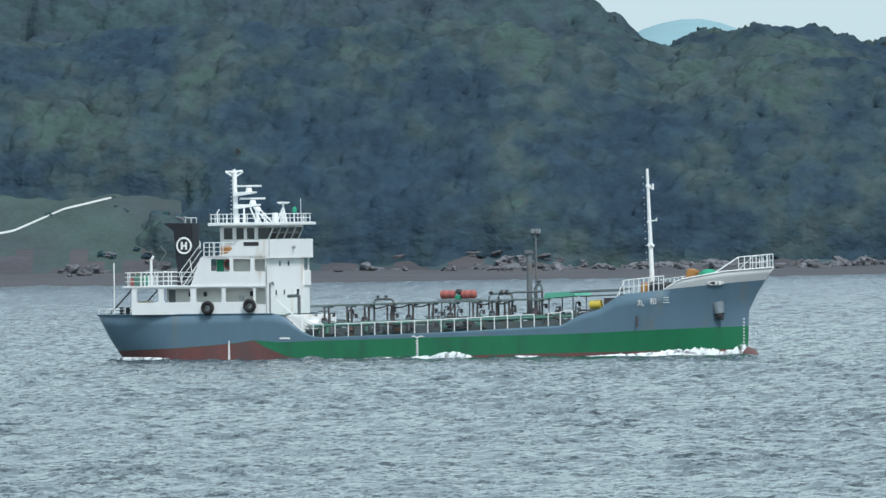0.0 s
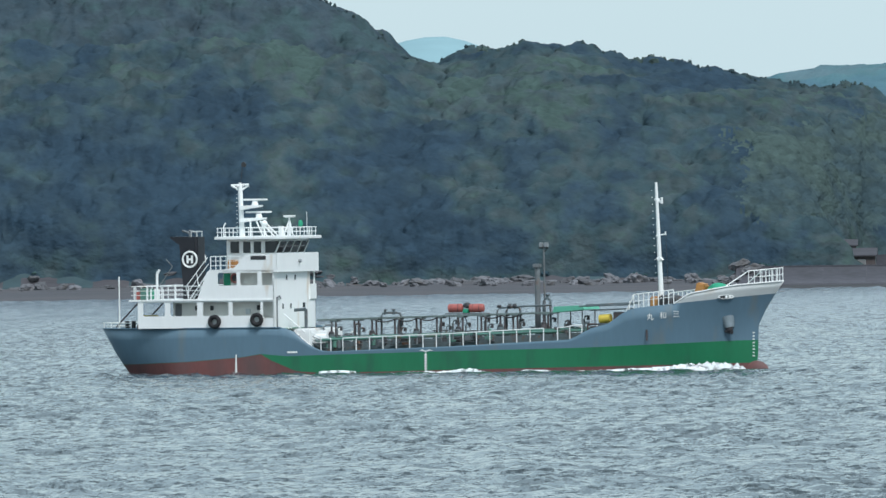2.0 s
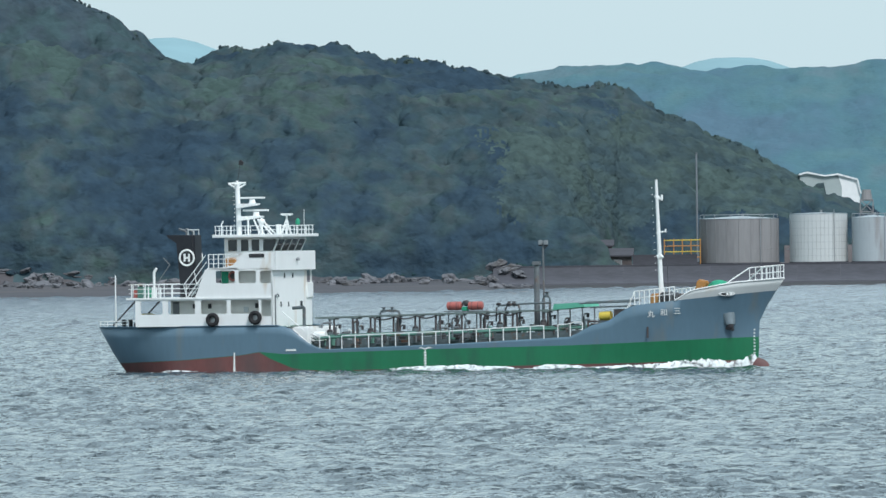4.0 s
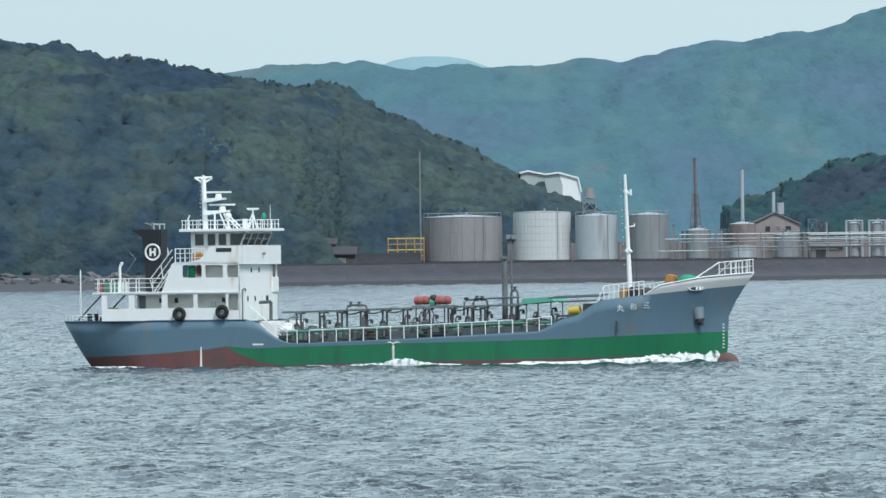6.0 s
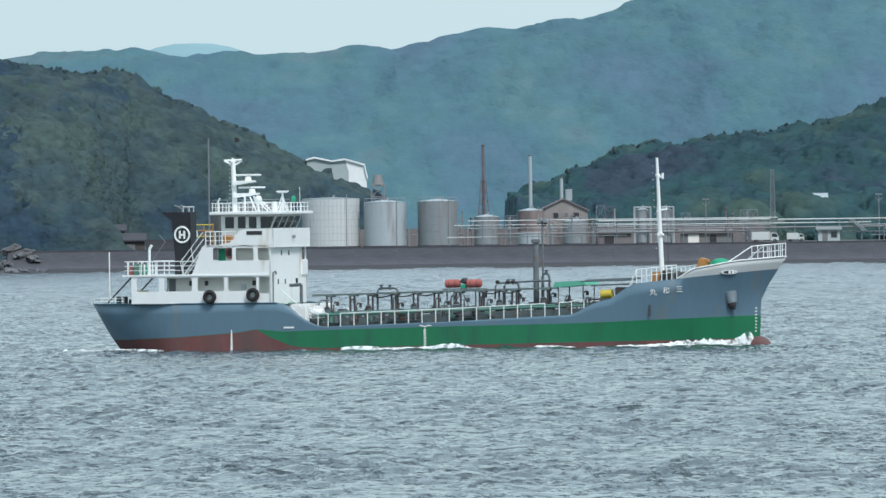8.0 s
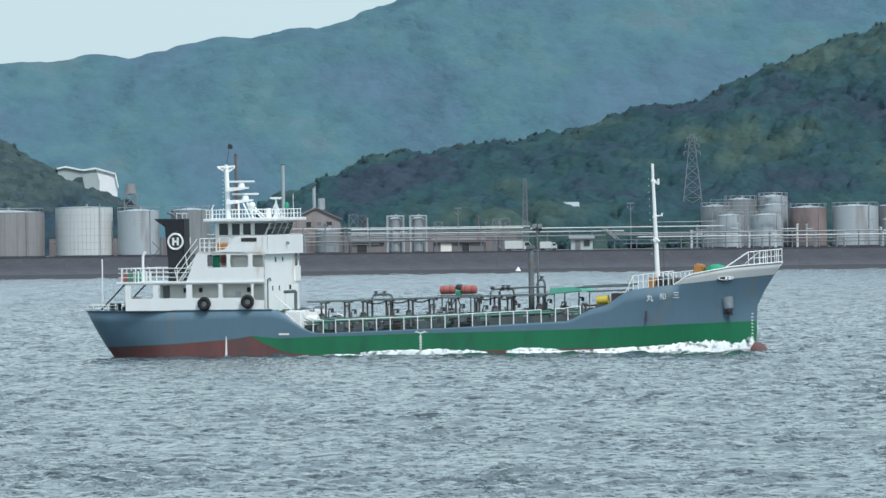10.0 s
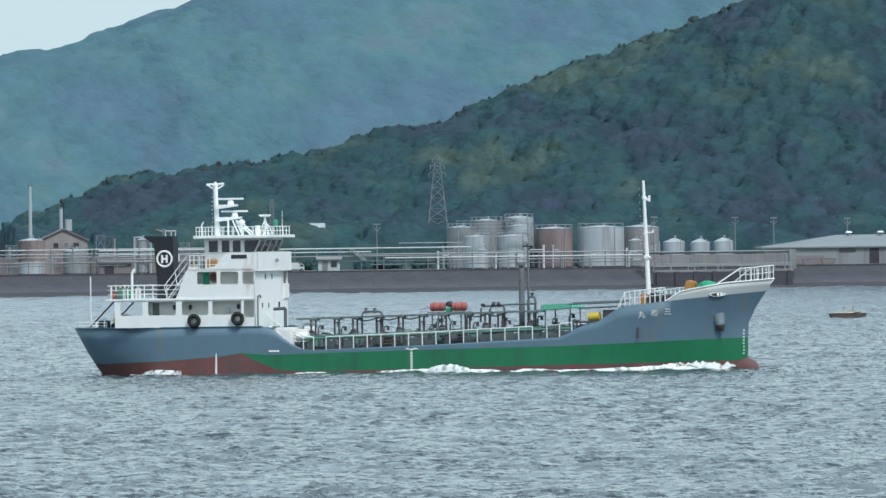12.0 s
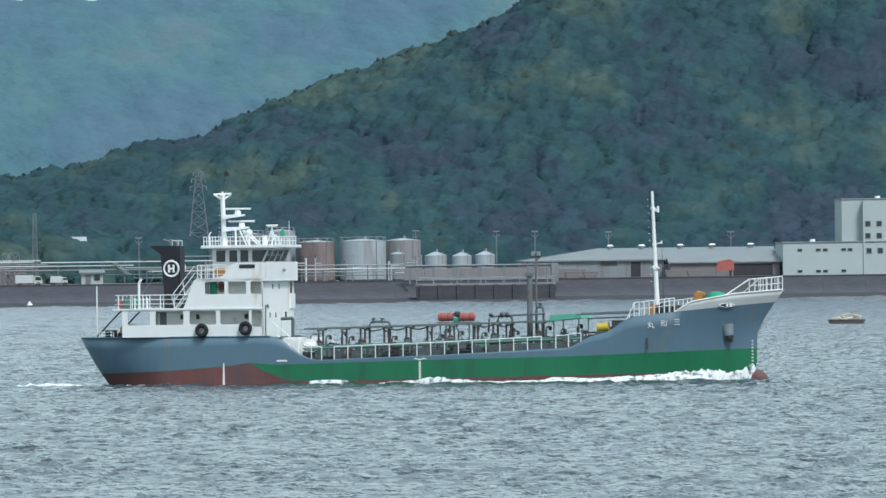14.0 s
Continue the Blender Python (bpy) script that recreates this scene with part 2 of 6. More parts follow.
def water_material():
    m = bpy.data.materials.new("grey_green_sea_water")
    m.use_nodes = True
    n, l = m.node_tree.nodes, m.node_tree.links
    b = n["Principled BSDF"]
    b.inputs["IOR"].default_value = 1.333
    tc = n.new("ShaderNodeTexCoord")
    part_, off = n.new("ShaderNodeSeparateXYZ"), n.new("ShaderNodeMapRange")     # calmer, finely ruffled water towards the shore
    l.new(tc.outputs["Object"], part_.inputs[0])
    l.new(part_.outputs["Y"], off.inputs[0])
    for i, v in enumerate((1500, 2300, 0.07, 0.18)):
        off.inputs[i + 1].default_value = v
    l.new(off.outputs[0], b.inputs["Roughness"])
    calm = n.new("ShaderNodeMapRange")
    l.new(part_.outputs["Y"], calm.inputs[0])
    for i, v in enumerate((1500, 2300, 1.1, 0.75)):
        calm.inputs[i + 1].default_value = v
    tone = n.new("ShaderNodeTexNoise")
    tone.inputs["Scale"].default_value, tone.inputs["Detail"].default_value = 0.03, 4
    l.new(tc.outputs["Object"], tone.inputs["Vector"])
    mx = n.new("ShaderNodeMix")
    mx.data_type = "RGBA"
    mx.inputs["A"].default_value, mx.inputs["B"].default_value = (0.046, 0.063, 0.072, 1), (0.062, 0.08, 0.09, 1)
    l.new(tone.outputs["Fac"], mx.inputs["Factor"])
    far_mask, far_reflection = n.new("ShaderNodeMapRange"), n.new("ShaderNodeMix")     # far water's sky reflection painted in: base colour pales towards the shore
    far_reflection.data_type = "RGBA"
    far_reflection.inputs["B"].default_value = (0.14, 0.158, 0.186, 1)
    l.new(part_.outputs["Y"], far_mask.inputs[0])
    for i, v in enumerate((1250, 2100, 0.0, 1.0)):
        far_mask.inputs[i + 1].default_value = v
    l.new(far_mask.outputs[0], far_reflection.inputs["Factor"])
    l.new(mx.outputs["Result"], far_reflection.inputs["A"])
    l.new(far_reflection.outputs["Result"], b.inputs["Base Color"])
    heights = []
    for size, weight in (((0.74, 0.15, 1), 1.1), ((2.3, 0.4, 1), 0.28)):      # wavelets drawn out by the wind
        mp, fine = n.new("ShaderNodeMapping"), n.new("ShaderNodeTexNoise")
        mp.inputs["Scale"].default_value = size
        fine.inputs["Scale"].default_value, fine.inputs["Detail"].default_value = 1.0, 3
        l.new(tc.outputs["Object"], mp.inputs["Vector"])
        l.new(mp.outputs["Vector"], fine.inputs["Vector"])
        mul = n.new("ShaderNodeMath")
        mul.operation = "MULTIPLY"
        mul.inputs[1].default_value = weight
        l.new(fine.outputs["Fac"], mul.inputs[0])
        heights.append(mul.outputs[0])
    add = n.new("ShaderNodeMath")
    l.new(heights[0], add.inputs[0])
    l.new(heights[1], add.inputs[1])
    bp = n.new("ShaderNodeBump")
    bp.inputs["Distance"].default_value = 2.3
    l.new(calm.outputs[0], bp.inputs["Strength"])
    l.new(add.outputs[0], bp.inputs["Height"])
    l.new(bp.outputs["Normal"], b.inputs["Normal"])
    return m


M_WATER = water_material()


# ---- mesh helpers ----
def part(name, bm, material, parent=None, label="", smooth=False):
    """Links a bmesh as one mesh object, under a thing or part where one is given."""
    me = bpy.data.meshes.new(name)
    bmesh.ops.recalc_face_normals(bm, faces=bm.faces)
    bm.to_mesh(me)
    bm.free()
    for mm in material if isinstance(material, (list, tuple)) else [material]:
        me.materials.append(mm)
    if smooth:
        me.polygons.foreach_set("use_smooth", [True] * len(me.polygons))
        me.set_sharp_from_angle(angle=1.0)
    ob = new(name, me)
    if parent is not None:
        ob.parent = parent
    if label:
        ob["label"] = label
    return ob


def again(ob, parent, m):
    """Another object on ob's mesh, under a parent."""
    o = new(ob.name.split(".")[0], ob.data)
    o.parent = parent
    o.matrix_basis = m
    if "label" in ob:
        o["label"] = ob["label"]
    return o


def empty(name, m=None):
    e = new(name)
    if m is not None:
        e.matrix_basis = m
    return e


def box(x0, x1, y0, y1, z0, z1, bevel=0.0, bm=None):
    own = bm is None
    bm = bmesh.new() if own else bm
    g = bmesh.ops.create_cube(bm, size=1, matrix=Matrix.LocRotScale(((x0 + x1) / 2, (y0 + y1) / 2, (z0 + z1) / 2), None, (abs(x1 - x0), abs(y1 - y0), abs(z1 - z0))))
    if bevel and own:
        bmesh.ops.bevel(bm, geom=bm.edges[:], offset=bevel, segments=2, affect="EDGES")
    return bm


def rod(p, q, r, r2=None, seg=8, bm=None):
    """A round bar or a cone from p to q."""
    bm = bmesh.new() if bm is None else bm
    p, q = Vector(p), Vector(q)
    d = q - p
    m = Matrix.Translation((p + q) / 2) @ d.to_track_quat("Z", "Y").to_matrix().to_4x4()
    bmesh.ops.create_cone(bm, cap_ends=True, segments=seg, radius1=r, radius2=r if r2 is None else r2, depth=d.length, matrix=m)
    return bm


def rods(lines, r, seg=6):
    bm = bmesh.new()
    for p, q in lines:
        rod(p, q, r, seg=seg, bm=bm)
    return bm


def tube(path, r, seg=6, bm=None):
    """A round bar bent along a line of points, in one piece."""
    bm = bmesh.new() if bm is None else bm
    pts = [Vector(p) for p in path]
    rings = []
    for i, p in enumerate(pts):
        d = (pts[min(i + 1, len(pts) - 1)] - pts[max(i - 1, 0)]).normalized()
        side = d.cross(Vector((0, 0, 1)) if abs(d.z) < 0.9 else Vector((1, 0, 0))).normalized()
        up = side.cross(d)
        rings.append([bm.verts.new(p + (side * math.cos(2 * math.pi * j / seg) + up * math.sin(2 * math.pi * j / seg)) * r) for j in range(seg)])
    for a, b in zip(rings, rings[1:]):
        for j in range(seg):
            bm.faces.new((a[j], a[(j + 1) % seg], b[(j + 1) % seg], b[j]))
    bm.faces.new(rings[0][::-1])
    bm.faces.new(rings[-1])
    return bm


def ball(c, r, sub=2, squash=(1, 1, 1), rough=0.0, seed=0, bm=None):
    bm = bmesh.new() if bm is None else bm
    g = bmesh.ops.create_icosphere(bm, subdivisions=sub, radius=1)
    for v in g["verts"]:
        k = 1 + rough * noise.noise(v.co * 1.3 + Vector((seed * 7.1, seed * 3.3, 0))) + rough * 0.5 * noise.noise(v.co * 3.1 + Vector((seed * 2.1, 9, 0)))
        v.co = Vector((v.co.x * squash[0], v.co.y * squash[1], v.co.z * squash[2])) * r * k + Vector(c)
    return bm


def ring(c, big, small, axis="Y", seg=28, sub=10):
    """A torus, its axle along an axis."""
    bm = bmesh.new()
    loops = []
    for i in range(seg):
        a = 2 * math.pi * i / seg
        row = []
        for j in range(sub):
            b = 2 * math.pi * j / sub
            rr, h = big + small * math.cos(b), small * math.sin(b)
            u, w = rr * math.cos(a), rr * math.sin(a)
            row.append(bm.verts.new(Vector(c) + (Vector((u, h, w)) if axis == "Y" else Vector((u, w, h)) if axis == "Z" else Vector((h, u, w)))))
        loops.append(row)
    for i in range(seg):
        for j in range(sub):
            bm.faces.new((loops[i][j], loops[(i + 1) % seg][j], loops[(i + 1) % seg][(j + 1) % sub], loops[i][(j + 1) % sub]))
    return bm


def prism(points, y0, y1, axis="Y"):
    """A flat outline in x and z, given thickness along y (or an outline in y and z along x)."""
    bm = bmesh.new()
    lift = (lambda a, b, d: (a, d, b)) if axis == "Y" else (lambda a, b, d: (d, a, b))
    f = [bm.verts.new(lift(a, b, y0)) for a, b in points]
    k = [bm.verts.new(lift(a, b, y1)) for a, b in points]
    bm.faces.new(f)
    bm.faces.new(k[::-1])
    for i in range(len(points)):
        j = (i + 1) % len(points)
        bm.faces.new((f[i], f[j], k[j], k[i]))
    return bm


def sheet(xs, ys, zs, material, name):
    """A grid from arrays (rows, columns), as one mesh."""
    r, c = zs.shape
    me = bpy.data.meshes.new(name)
    co = np.stack([xs, ys, zs], -1).reshape(-1, 3).astype(np.float32)
    i = np.arange(r * c).reshape(r, c)
    q = np.stack([i[:-1, :-1], i[:-1, 1:], i[1:, 1:], i[1:, :-1]], -1).reshape(-1, 4)
    me.vertices.add(len(co))
    me.vertices.foreach_set("co", co.ravel())
    me.loops.add(q.size)
    me.loops.foreach_set("vertex_index", q.ravel().astype(np.int32))
    me.polygons.add(len(q))
    me.polygons.foreach_set("loop_start", np.arange(0, q.size, 4, dtype=np.int32))
    me.polygons.foreach_set("use_smooth", np.ones(len(q), bool))
    me.update()
    me.materials.append(material)
    return new(name, me)


def smooth_noise(x, y, scale, seed, octaves=3):
    """Value noise on arrays, about -1 to 1."""
    out, amp = np.zeros(np.broadcast(x, y).shape), 1.0
    for o in range(octaves):
        table = np.random.RandomState(seed + o).uniform(-1, 1, (64, 64))
        u, v = x / scale * 2 ** o + 100, y / scale * 2 ** o + 100
        iu, iv = np.floor(u).astype(int), np.floor(v).astype(int)
        fu, fv = u - iu, v - iv
        fu, fv = fu * fu * (3 - 2 * fu), fv * fv * (3 - 2 * fv)
        at = lambda a, b: table[a % 64, b % 64]
        out = out + amp * ((at(iu, iv) * (1 - fu) + at(iu + 1, iv) * fu) * (1 - fv) + (at(iu, iv + 1) * (1 - fu) + at(iu + 1, iv + 1) * fu) * fv)
        amp *= 0.5
    return out / 1.75


# ---- the sea ----
def build_sea():
    near, rows = 640.0, []
    y = near
    while y < 2512:
        rows.append(y)
        y += 0.85 + 2.0 * ((y - near) / 1900) ** 1.3
    ys = np.array([-900.0, -300, 100, 400, 560, 610] + rows)
    us = np.concatenate([[-9000, -2500, -600, -300], np.arange(-205, 205.1, 0.7), [300, 600, 2500, 9000]])
    yy, uu = np.meshgrid(ys, us, indexing="ij")
    xx = uu * np.maximum(yy, 560) / 2500
    rng = np.random.RandomState(4)
    z = np.zeros_like(xx)
    for i in range(46):
        length = 0.7 * (4.2 / 0.7) ** rng.rand()
        a = radians(rng.normal(250, 38))
        k = 2 * math.pi / length
        ph = k * (xx * math.cos(a) + yy * math.sin(a)) + rng.rand() * 6.283
        s = np.sin(ph + 0.35 * np.sin(ph * 0.37 + i))
        z += 0.0065 * length ** 0.75 * (1.25 * np.exp(1.1 * s) - 1.6)
    fade = np.clip((2600 - yy) / 1200, 0.35, 1)
    chop = 0.075 * smooth_noise(xx, yy / 8.0, 0.4, 91, 2) + 0.045 * smooth_noise(xx + 0.4 * yy / 6.5, yy / 8, 0.95, 95, 2)
    z += chop * fade
    gust = 0.75 + 0.45 * smooth_noise(xx, yy * 0.5, 14, 31, 3)
    q = np.clip((yy - 1800) / 680, 0, 1)
    z *= 1 - 0.05 * q * q * (3 - 2 * q)
    z *= gust * (np.abs(uu) < 206) * (yy >= near)
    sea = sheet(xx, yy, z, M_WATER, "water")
    return tagged(sea, "grey-green choppy sea with short wind waves", "sea", kind="structure")


sea = build_sea()


# ---- the land ----
def ease(a, b, v):
    k = np.clip((v - a) / (b - a), 0, 1)
    return k * k * (3 - 2 * k)


LEFT_RIDGE = ((-420, 40), (-180, 47), (-125, 43), (-104, 35.5), (-97, 28.5), (-93, 26.3), (-85, 27.0), (-74, 28.1), (-64, 25.8), (-50, 23.4), (-31, 20.6), (-20, 15.7), (-11, 10.2), (-5, 7.2), (0, 5.8), (4, 4.2), (9, 1.0), (13, 0))
SPUR = ((-420, 27), (-200, 27), (-170, 27.5), (-149, 29.5), (-135, 28.6), (-119, 28.2), (-112, 26.5), (-104, 24), (-92, 20))
RIGHT_RIDGE = ((20, 0), (27, 3), (34, 6.0), (43, 9.5), (49, 10.3), (61, 11.2), (80, 15.6), (97, 19.5), (113, 26.5), (130, 32.3), (145, 40), (200, 50), (420, 52))
FAR_RIDGE = ((-700, 26), (-200, 27), (-100, 30), (-66, 35.6), (-52, 38.4), (-40, 38.2), (-30, 37), (0, 35.8), (12, 37.2), (36, 41.4), (58, 45.2), (72, 49.7), (88, 54.2), (110, 54.5), (200, 62), (700, 60))


def along(points, x):
    return np.interp(x, [p[0] for p in points], [p[1] for p in points])


def land_height(x, y):
    left = along(LEFT_RIDGE, x)
    foot = 2516 + 3 * smooth_noise(x, 0 * x, 22, 3) + 52 * ease(-44, -24, x)
    k = np.clip((y - foot + 10 * (x < -30)) / (2640 - foot), 0, 1)
    h = left * (1 - (1 - k) ** 2.1) * (1 - 0.8 * ease(2650, 2900, y))
    spur = along(SPUR, x)       # a lower shoulder before the high ridge
    kn = np.clip((y - foot + 10) / (2585 - foot), 0, 1)
    low = spur * (1 - (1 - kn) ** 1.6) * (1 - 0.3 * ease(2586, 2610, y))
    high = np.maximum(low, left * ease(2585, 2655, y) ** 0.8 * (1 - 0.8 * ease(2660, 2900, y)))
    h = h + (high - h) * (1 - ease(-112, -92, x))
    h += 3.2 * ease(2530, 2580, y) * smooth_noise(x, y, 26, 11) * (left > 6)
    right = along(RIGHT_RIDGE, x)
    g = right * ease(2572, 2700, y) ** 1.05 * (1 - 0.8 * ease(2710, 2950, y))
    g += 2.6 * ease(2590, 2640, y) * smooth_noise(x, y, 24, 17) * (right > 6)
    start = np.interp(x, (-420, -160, -58, -50, -45, -40), (2365, 2376, 2420, 2440, 2475, 2490)) + 6 * smooth_noise(x, 0 * x, 12, 6)
    rise = np.clip((y - start) / (2506 - start), -0.4, 1)
    beach = 1.1 * rise + 0.3 * np.clip(rise, 0, 1) * smooth_noise(x, y, 9, 5)
    plain = np.where(x > -46, 2.85 * ease(2500, 2506, y) - 2.5 * (1 - ease(2490, 2505, y)), beach)
    return np.maximum(h + g, plain)


def build_land():
    x, y = np.meshgrid(np.concatenate([[-2500, -900], np.arange(-420, 421, 2.5), [900, 2500]]),
                       np.concatenate([np.arange(2350, 2488, 6.0), np.arange(2488, 2530, 1.5), np.arange(2530, 2760, 5.0), [2800, 2900, 3000, 4950]]))
    z = land_height(x, y)
    land = sheet(x, y, z, M_FOREST, "ground")
    land.data.materials.append(M_BEACH)
    land.data.materials.append(M_YARD)
    land.data.materials.append(M_GRASS)
    for p in land.data.polygons:
        c = p.center
        if c.y < 2509 + 3 * math.sin(c.x * 0.7) and c.x < -44:
            p.material_index = 1
        elif c.x > -46 and c.y < 2575 and c.z < 3.4:
            p.material_index = 2
        elif c.x < -150 and c.y < 2582 and c.z < 13.5:
            p.material_index = 3
    tagged(land, "wooded hillside, shingle shore and plant yard", "ground", kind="structure")

    x, y = np.meshgrid(np.concatenate([np.arange(-700, -130, 20.0), np.arange(-130, 190, 1.25), np.arange(190, 701, 20.0)]), np.concatenate([np.linspace(3000, 3730, 230), [3780, 3900, 4100]]))
    top = along(FAR_RIDGE, x)
    z = top * ease(2950, 3700, y) ** 0.85 * (1 - 0.7 * ease(3720, 4100, y))
    z += 4.0 * ease(3050, 3300, y) * (1 - 0.75 * ease(3600, 3700, y)) * smooth_noise(x, y * 0.4, 45, 41, 4) + 1.7 * smooth_noise(x, y * 0.09, 6.5, 47, 3) + 1.4
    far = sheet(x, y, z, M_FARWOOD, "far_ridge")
    tagged(far, "wooded mountain ridge behind the plant, its haze painted in blue-green", "ridge", kind="structure")

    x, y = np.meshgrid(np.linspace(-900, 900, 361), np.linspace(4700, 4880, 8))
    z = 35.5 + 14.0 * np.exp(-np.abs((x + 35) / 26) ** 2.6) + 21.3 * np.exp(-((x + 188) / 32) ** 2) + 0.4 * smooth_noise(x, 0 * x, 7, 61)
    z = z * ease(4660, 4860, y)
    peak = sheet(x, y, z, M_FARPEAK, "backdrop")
    tagged(peak, "mountain tops on the horizon, painted pale blue for haze", "mountain", kind="structure")


build_land()


# ---- the tanker: x forward, y to port, z up from near the waterline ----
ship = empty("tanker_ship")
tagged(ship, "small coastal tanker with blue and green hull under way", "ship")
HALF = 4.1


def bend(points, s):
    return float(np.interp(s, [p[0] for p in points], [p[1] for p in points]))


TOP = ((-26, 3.26), (-11.3, 3.34), (-10.4, 3.0), (-9.3, 2.1), (-8.4, 1.62), (-7.8, 1.52), (1.84, 1.82), (11.4, 2.24), (12.2, 2.7), (12.9, 3.05), (14.4, 3.4), (15.2, 3.95), (16.2, 4.45), (19.6, 4.78), (20.05, 5.1), (20.6, 5.5), (23.4, 6.05), (26.5, 6.33))
CREAM_LINE = ((-26, 9), (19.5, 9), (19.6, 4.78), (26.5, 5.42))
GREEN_LINE = ((-26, 0.66), (-24, 0.68), (-19, 0.84), (-14.5, 1.15), (-13, 1.38), (-11, 1.2), (-7.8, 1.28), (1.84, 1.47), (11.5, 1.62), (24.5, 2.02), (26.5, 2.05))
RED_LINE = ((-26, 0.64), (-24, 0.66), (-19, 0.82), (-14.5, 1.13), (-13, 1.36), (-12.2, 0.9), (-10.2, 0.08), (-8, -0.05), (2, 0.1), (12, 0.24), (26.5, 0.4))
MAIN_DECK = ((-12, 1.45), (-7.8, 1.42), (1.84, 1.72), (13, 2.2), (16, 2.4))


def stem(z):
    return float(np.interp(z, (-1.6, 0.3, 1.0, 3.0, 3.6, 5.0, 6.4), (24.0, 24.3, 24.4, 24.42, 24.62, 25.5, 26.55)))


def sternpost(z):
    return float(np.interp(z, (-1.6, -0.3, 0.7, 3.3), (-24.0, -24.85, -25.55, -27.05)))


def shell(s, z):
    """The hull's place and half breadth at a nominal station and height."""
    x = s
    if s > 14:
        x = 14 + (s - 14) * (stem(z) - 14) / 12.5
    elif s < -18:
        x = -18 + (s + 18) * (sternpost(z) + 18) / -8.0
    up = min(1, max(0, (z + 0.5) / 6))
    b = HALF
    if s > 9:
        e = (26.5 - s) / 17.5
        b = HALF * (1 - (1 - e) ** (1.75 + 1.5 * up))
    elif s < -17:
        e = max(0.0, (s + 26) / 9.0)
        low = min(1, max(0, (z + 1.2) / 2.6))
        b = HALF * max(0.0, 1 - (1 - e) ** 2.3) ** (0.5 + 0.35 * (1 - low))
    return x, max(b, 0.03)


def build_hull():
    stations = sorted(set([-26, -25.9, -25.7, -25.4, -25, -24.4, -23.6, -22.5, -21] + [round(-20 + i * 0.6, 2) for i in range(75)] + [24.8, 25.2, 25.6, 26, 26.3, 26.5, 19.5, 19.6, -13.0]))
    bm = bmesh.new()
    grid = {}
    for side in (-1, 1):
        for i, s in enumerate(stations):
            top, red, green = bend(TOP, s), bend(RED_LINE, s), bend(GREEN_LINE, s)
            cream = min(top, bend(CREAM_LINE, s))
            zs = [-1.6, -0.7, red, (red + green) / 2, green, green + (cream - green) * 0.33, green + (cream - green) * 0.67, cream, (cream + top) / 2, top]
            for j, z in enumerate(zs):
                x, b = shell(s, z)
                grid[side, i, j] = bm.verts.new((x, side * b, z))
            grid[side, i, 10] = bm.verts.new((grid[side, i, 9].co.x, side * max(0.01, abs(grid[side, i, 9].co.y) - 0.08), top))
            d = top - 0.75
            grid[side, i, 11] = bm.verts.new((shell(s, d)[0], side * max(0.01, shell(s, d)[1] - 0.08), d))
    band = [2, 2, 1, 1, 0, 0, 0, 3, 3, 0, 0]
    for side in (-1, 1):
        for i in range(len(stations) - 1):
            for j in range(11):
                f = bm.faces.new([grid[side, i, j], grid[side, i + 1, j], grid[side, i + 1, j + 1], grid[side, i, j + 1]][::side])
                f.smooth = j < 9
                f.material_index = band[j] if j < 9 else (3 if stations[i] > 19.5 else 0)
    bmesh.ops.remove_doubles(bm, verts=bm.verts, dist=0.0005)
    part("hull", bm, [M_BLUE, M_GREEN, M_RED, M_CREAM], ship, "steel hull, blue topsides, green band and red bottom")
    # decks follow the hull's outline
    for name, s0, s1, lift, m in (("poop_deck", -25.9, -10.6, lambda s: 3.2, M_DECK), ("main_deck", -11.8, 16.4, lambda s: bend(MAIN_DECK, s), M_DECK), ("forecastle_deck", 15.6, 26.2, lambda s: 4.32 + max(0, s - 16) * 0.09, M_DECK)):
        bm = bmesh.new()
        rows = []
        for s in np.linspace(s0, s1, 36):
            z = lift(s)
            x, b = shell(s, z)
            rows.append([bm.verts.new((x, k * max(0.02, b - 0.06), z + 0.08 * (1 - k * k))) for k in (-1, 0, 1)])
        for a, b in zip(rows, rows[1:]):
            bm.faces.new((a[0], b[0], b[1], a[1]))
            bm.faces.new((a[1], b[1], b[2], a[2]))
        part(name, bm, m, ship)
    part("forecastle_bulkhead", box(15.9, 16.0, -3.5, 3.5, 1.8, 4.35), M_WHITE, ship)
    # bulb at the stem
    bm = ball((24.2, 0, -0.3), 1.0, 3, (1.08, 0.5, 0.86), 0.03)
    part("bulbous_bow", bm, M_RED, ship, "red bulbous bow at the waterline", smooth=True)
    # rubbing strake
    for side in (-1, 1):
        part("rubbing_strake", tube([(shell(s, 3.3)[0], side * (shell(s, 3.3)[1] + 0.01), 3.3) for s in np.linspace(-25.7, -11.4, 40)], 0.05), M_BLUE, ship)


build_hull()


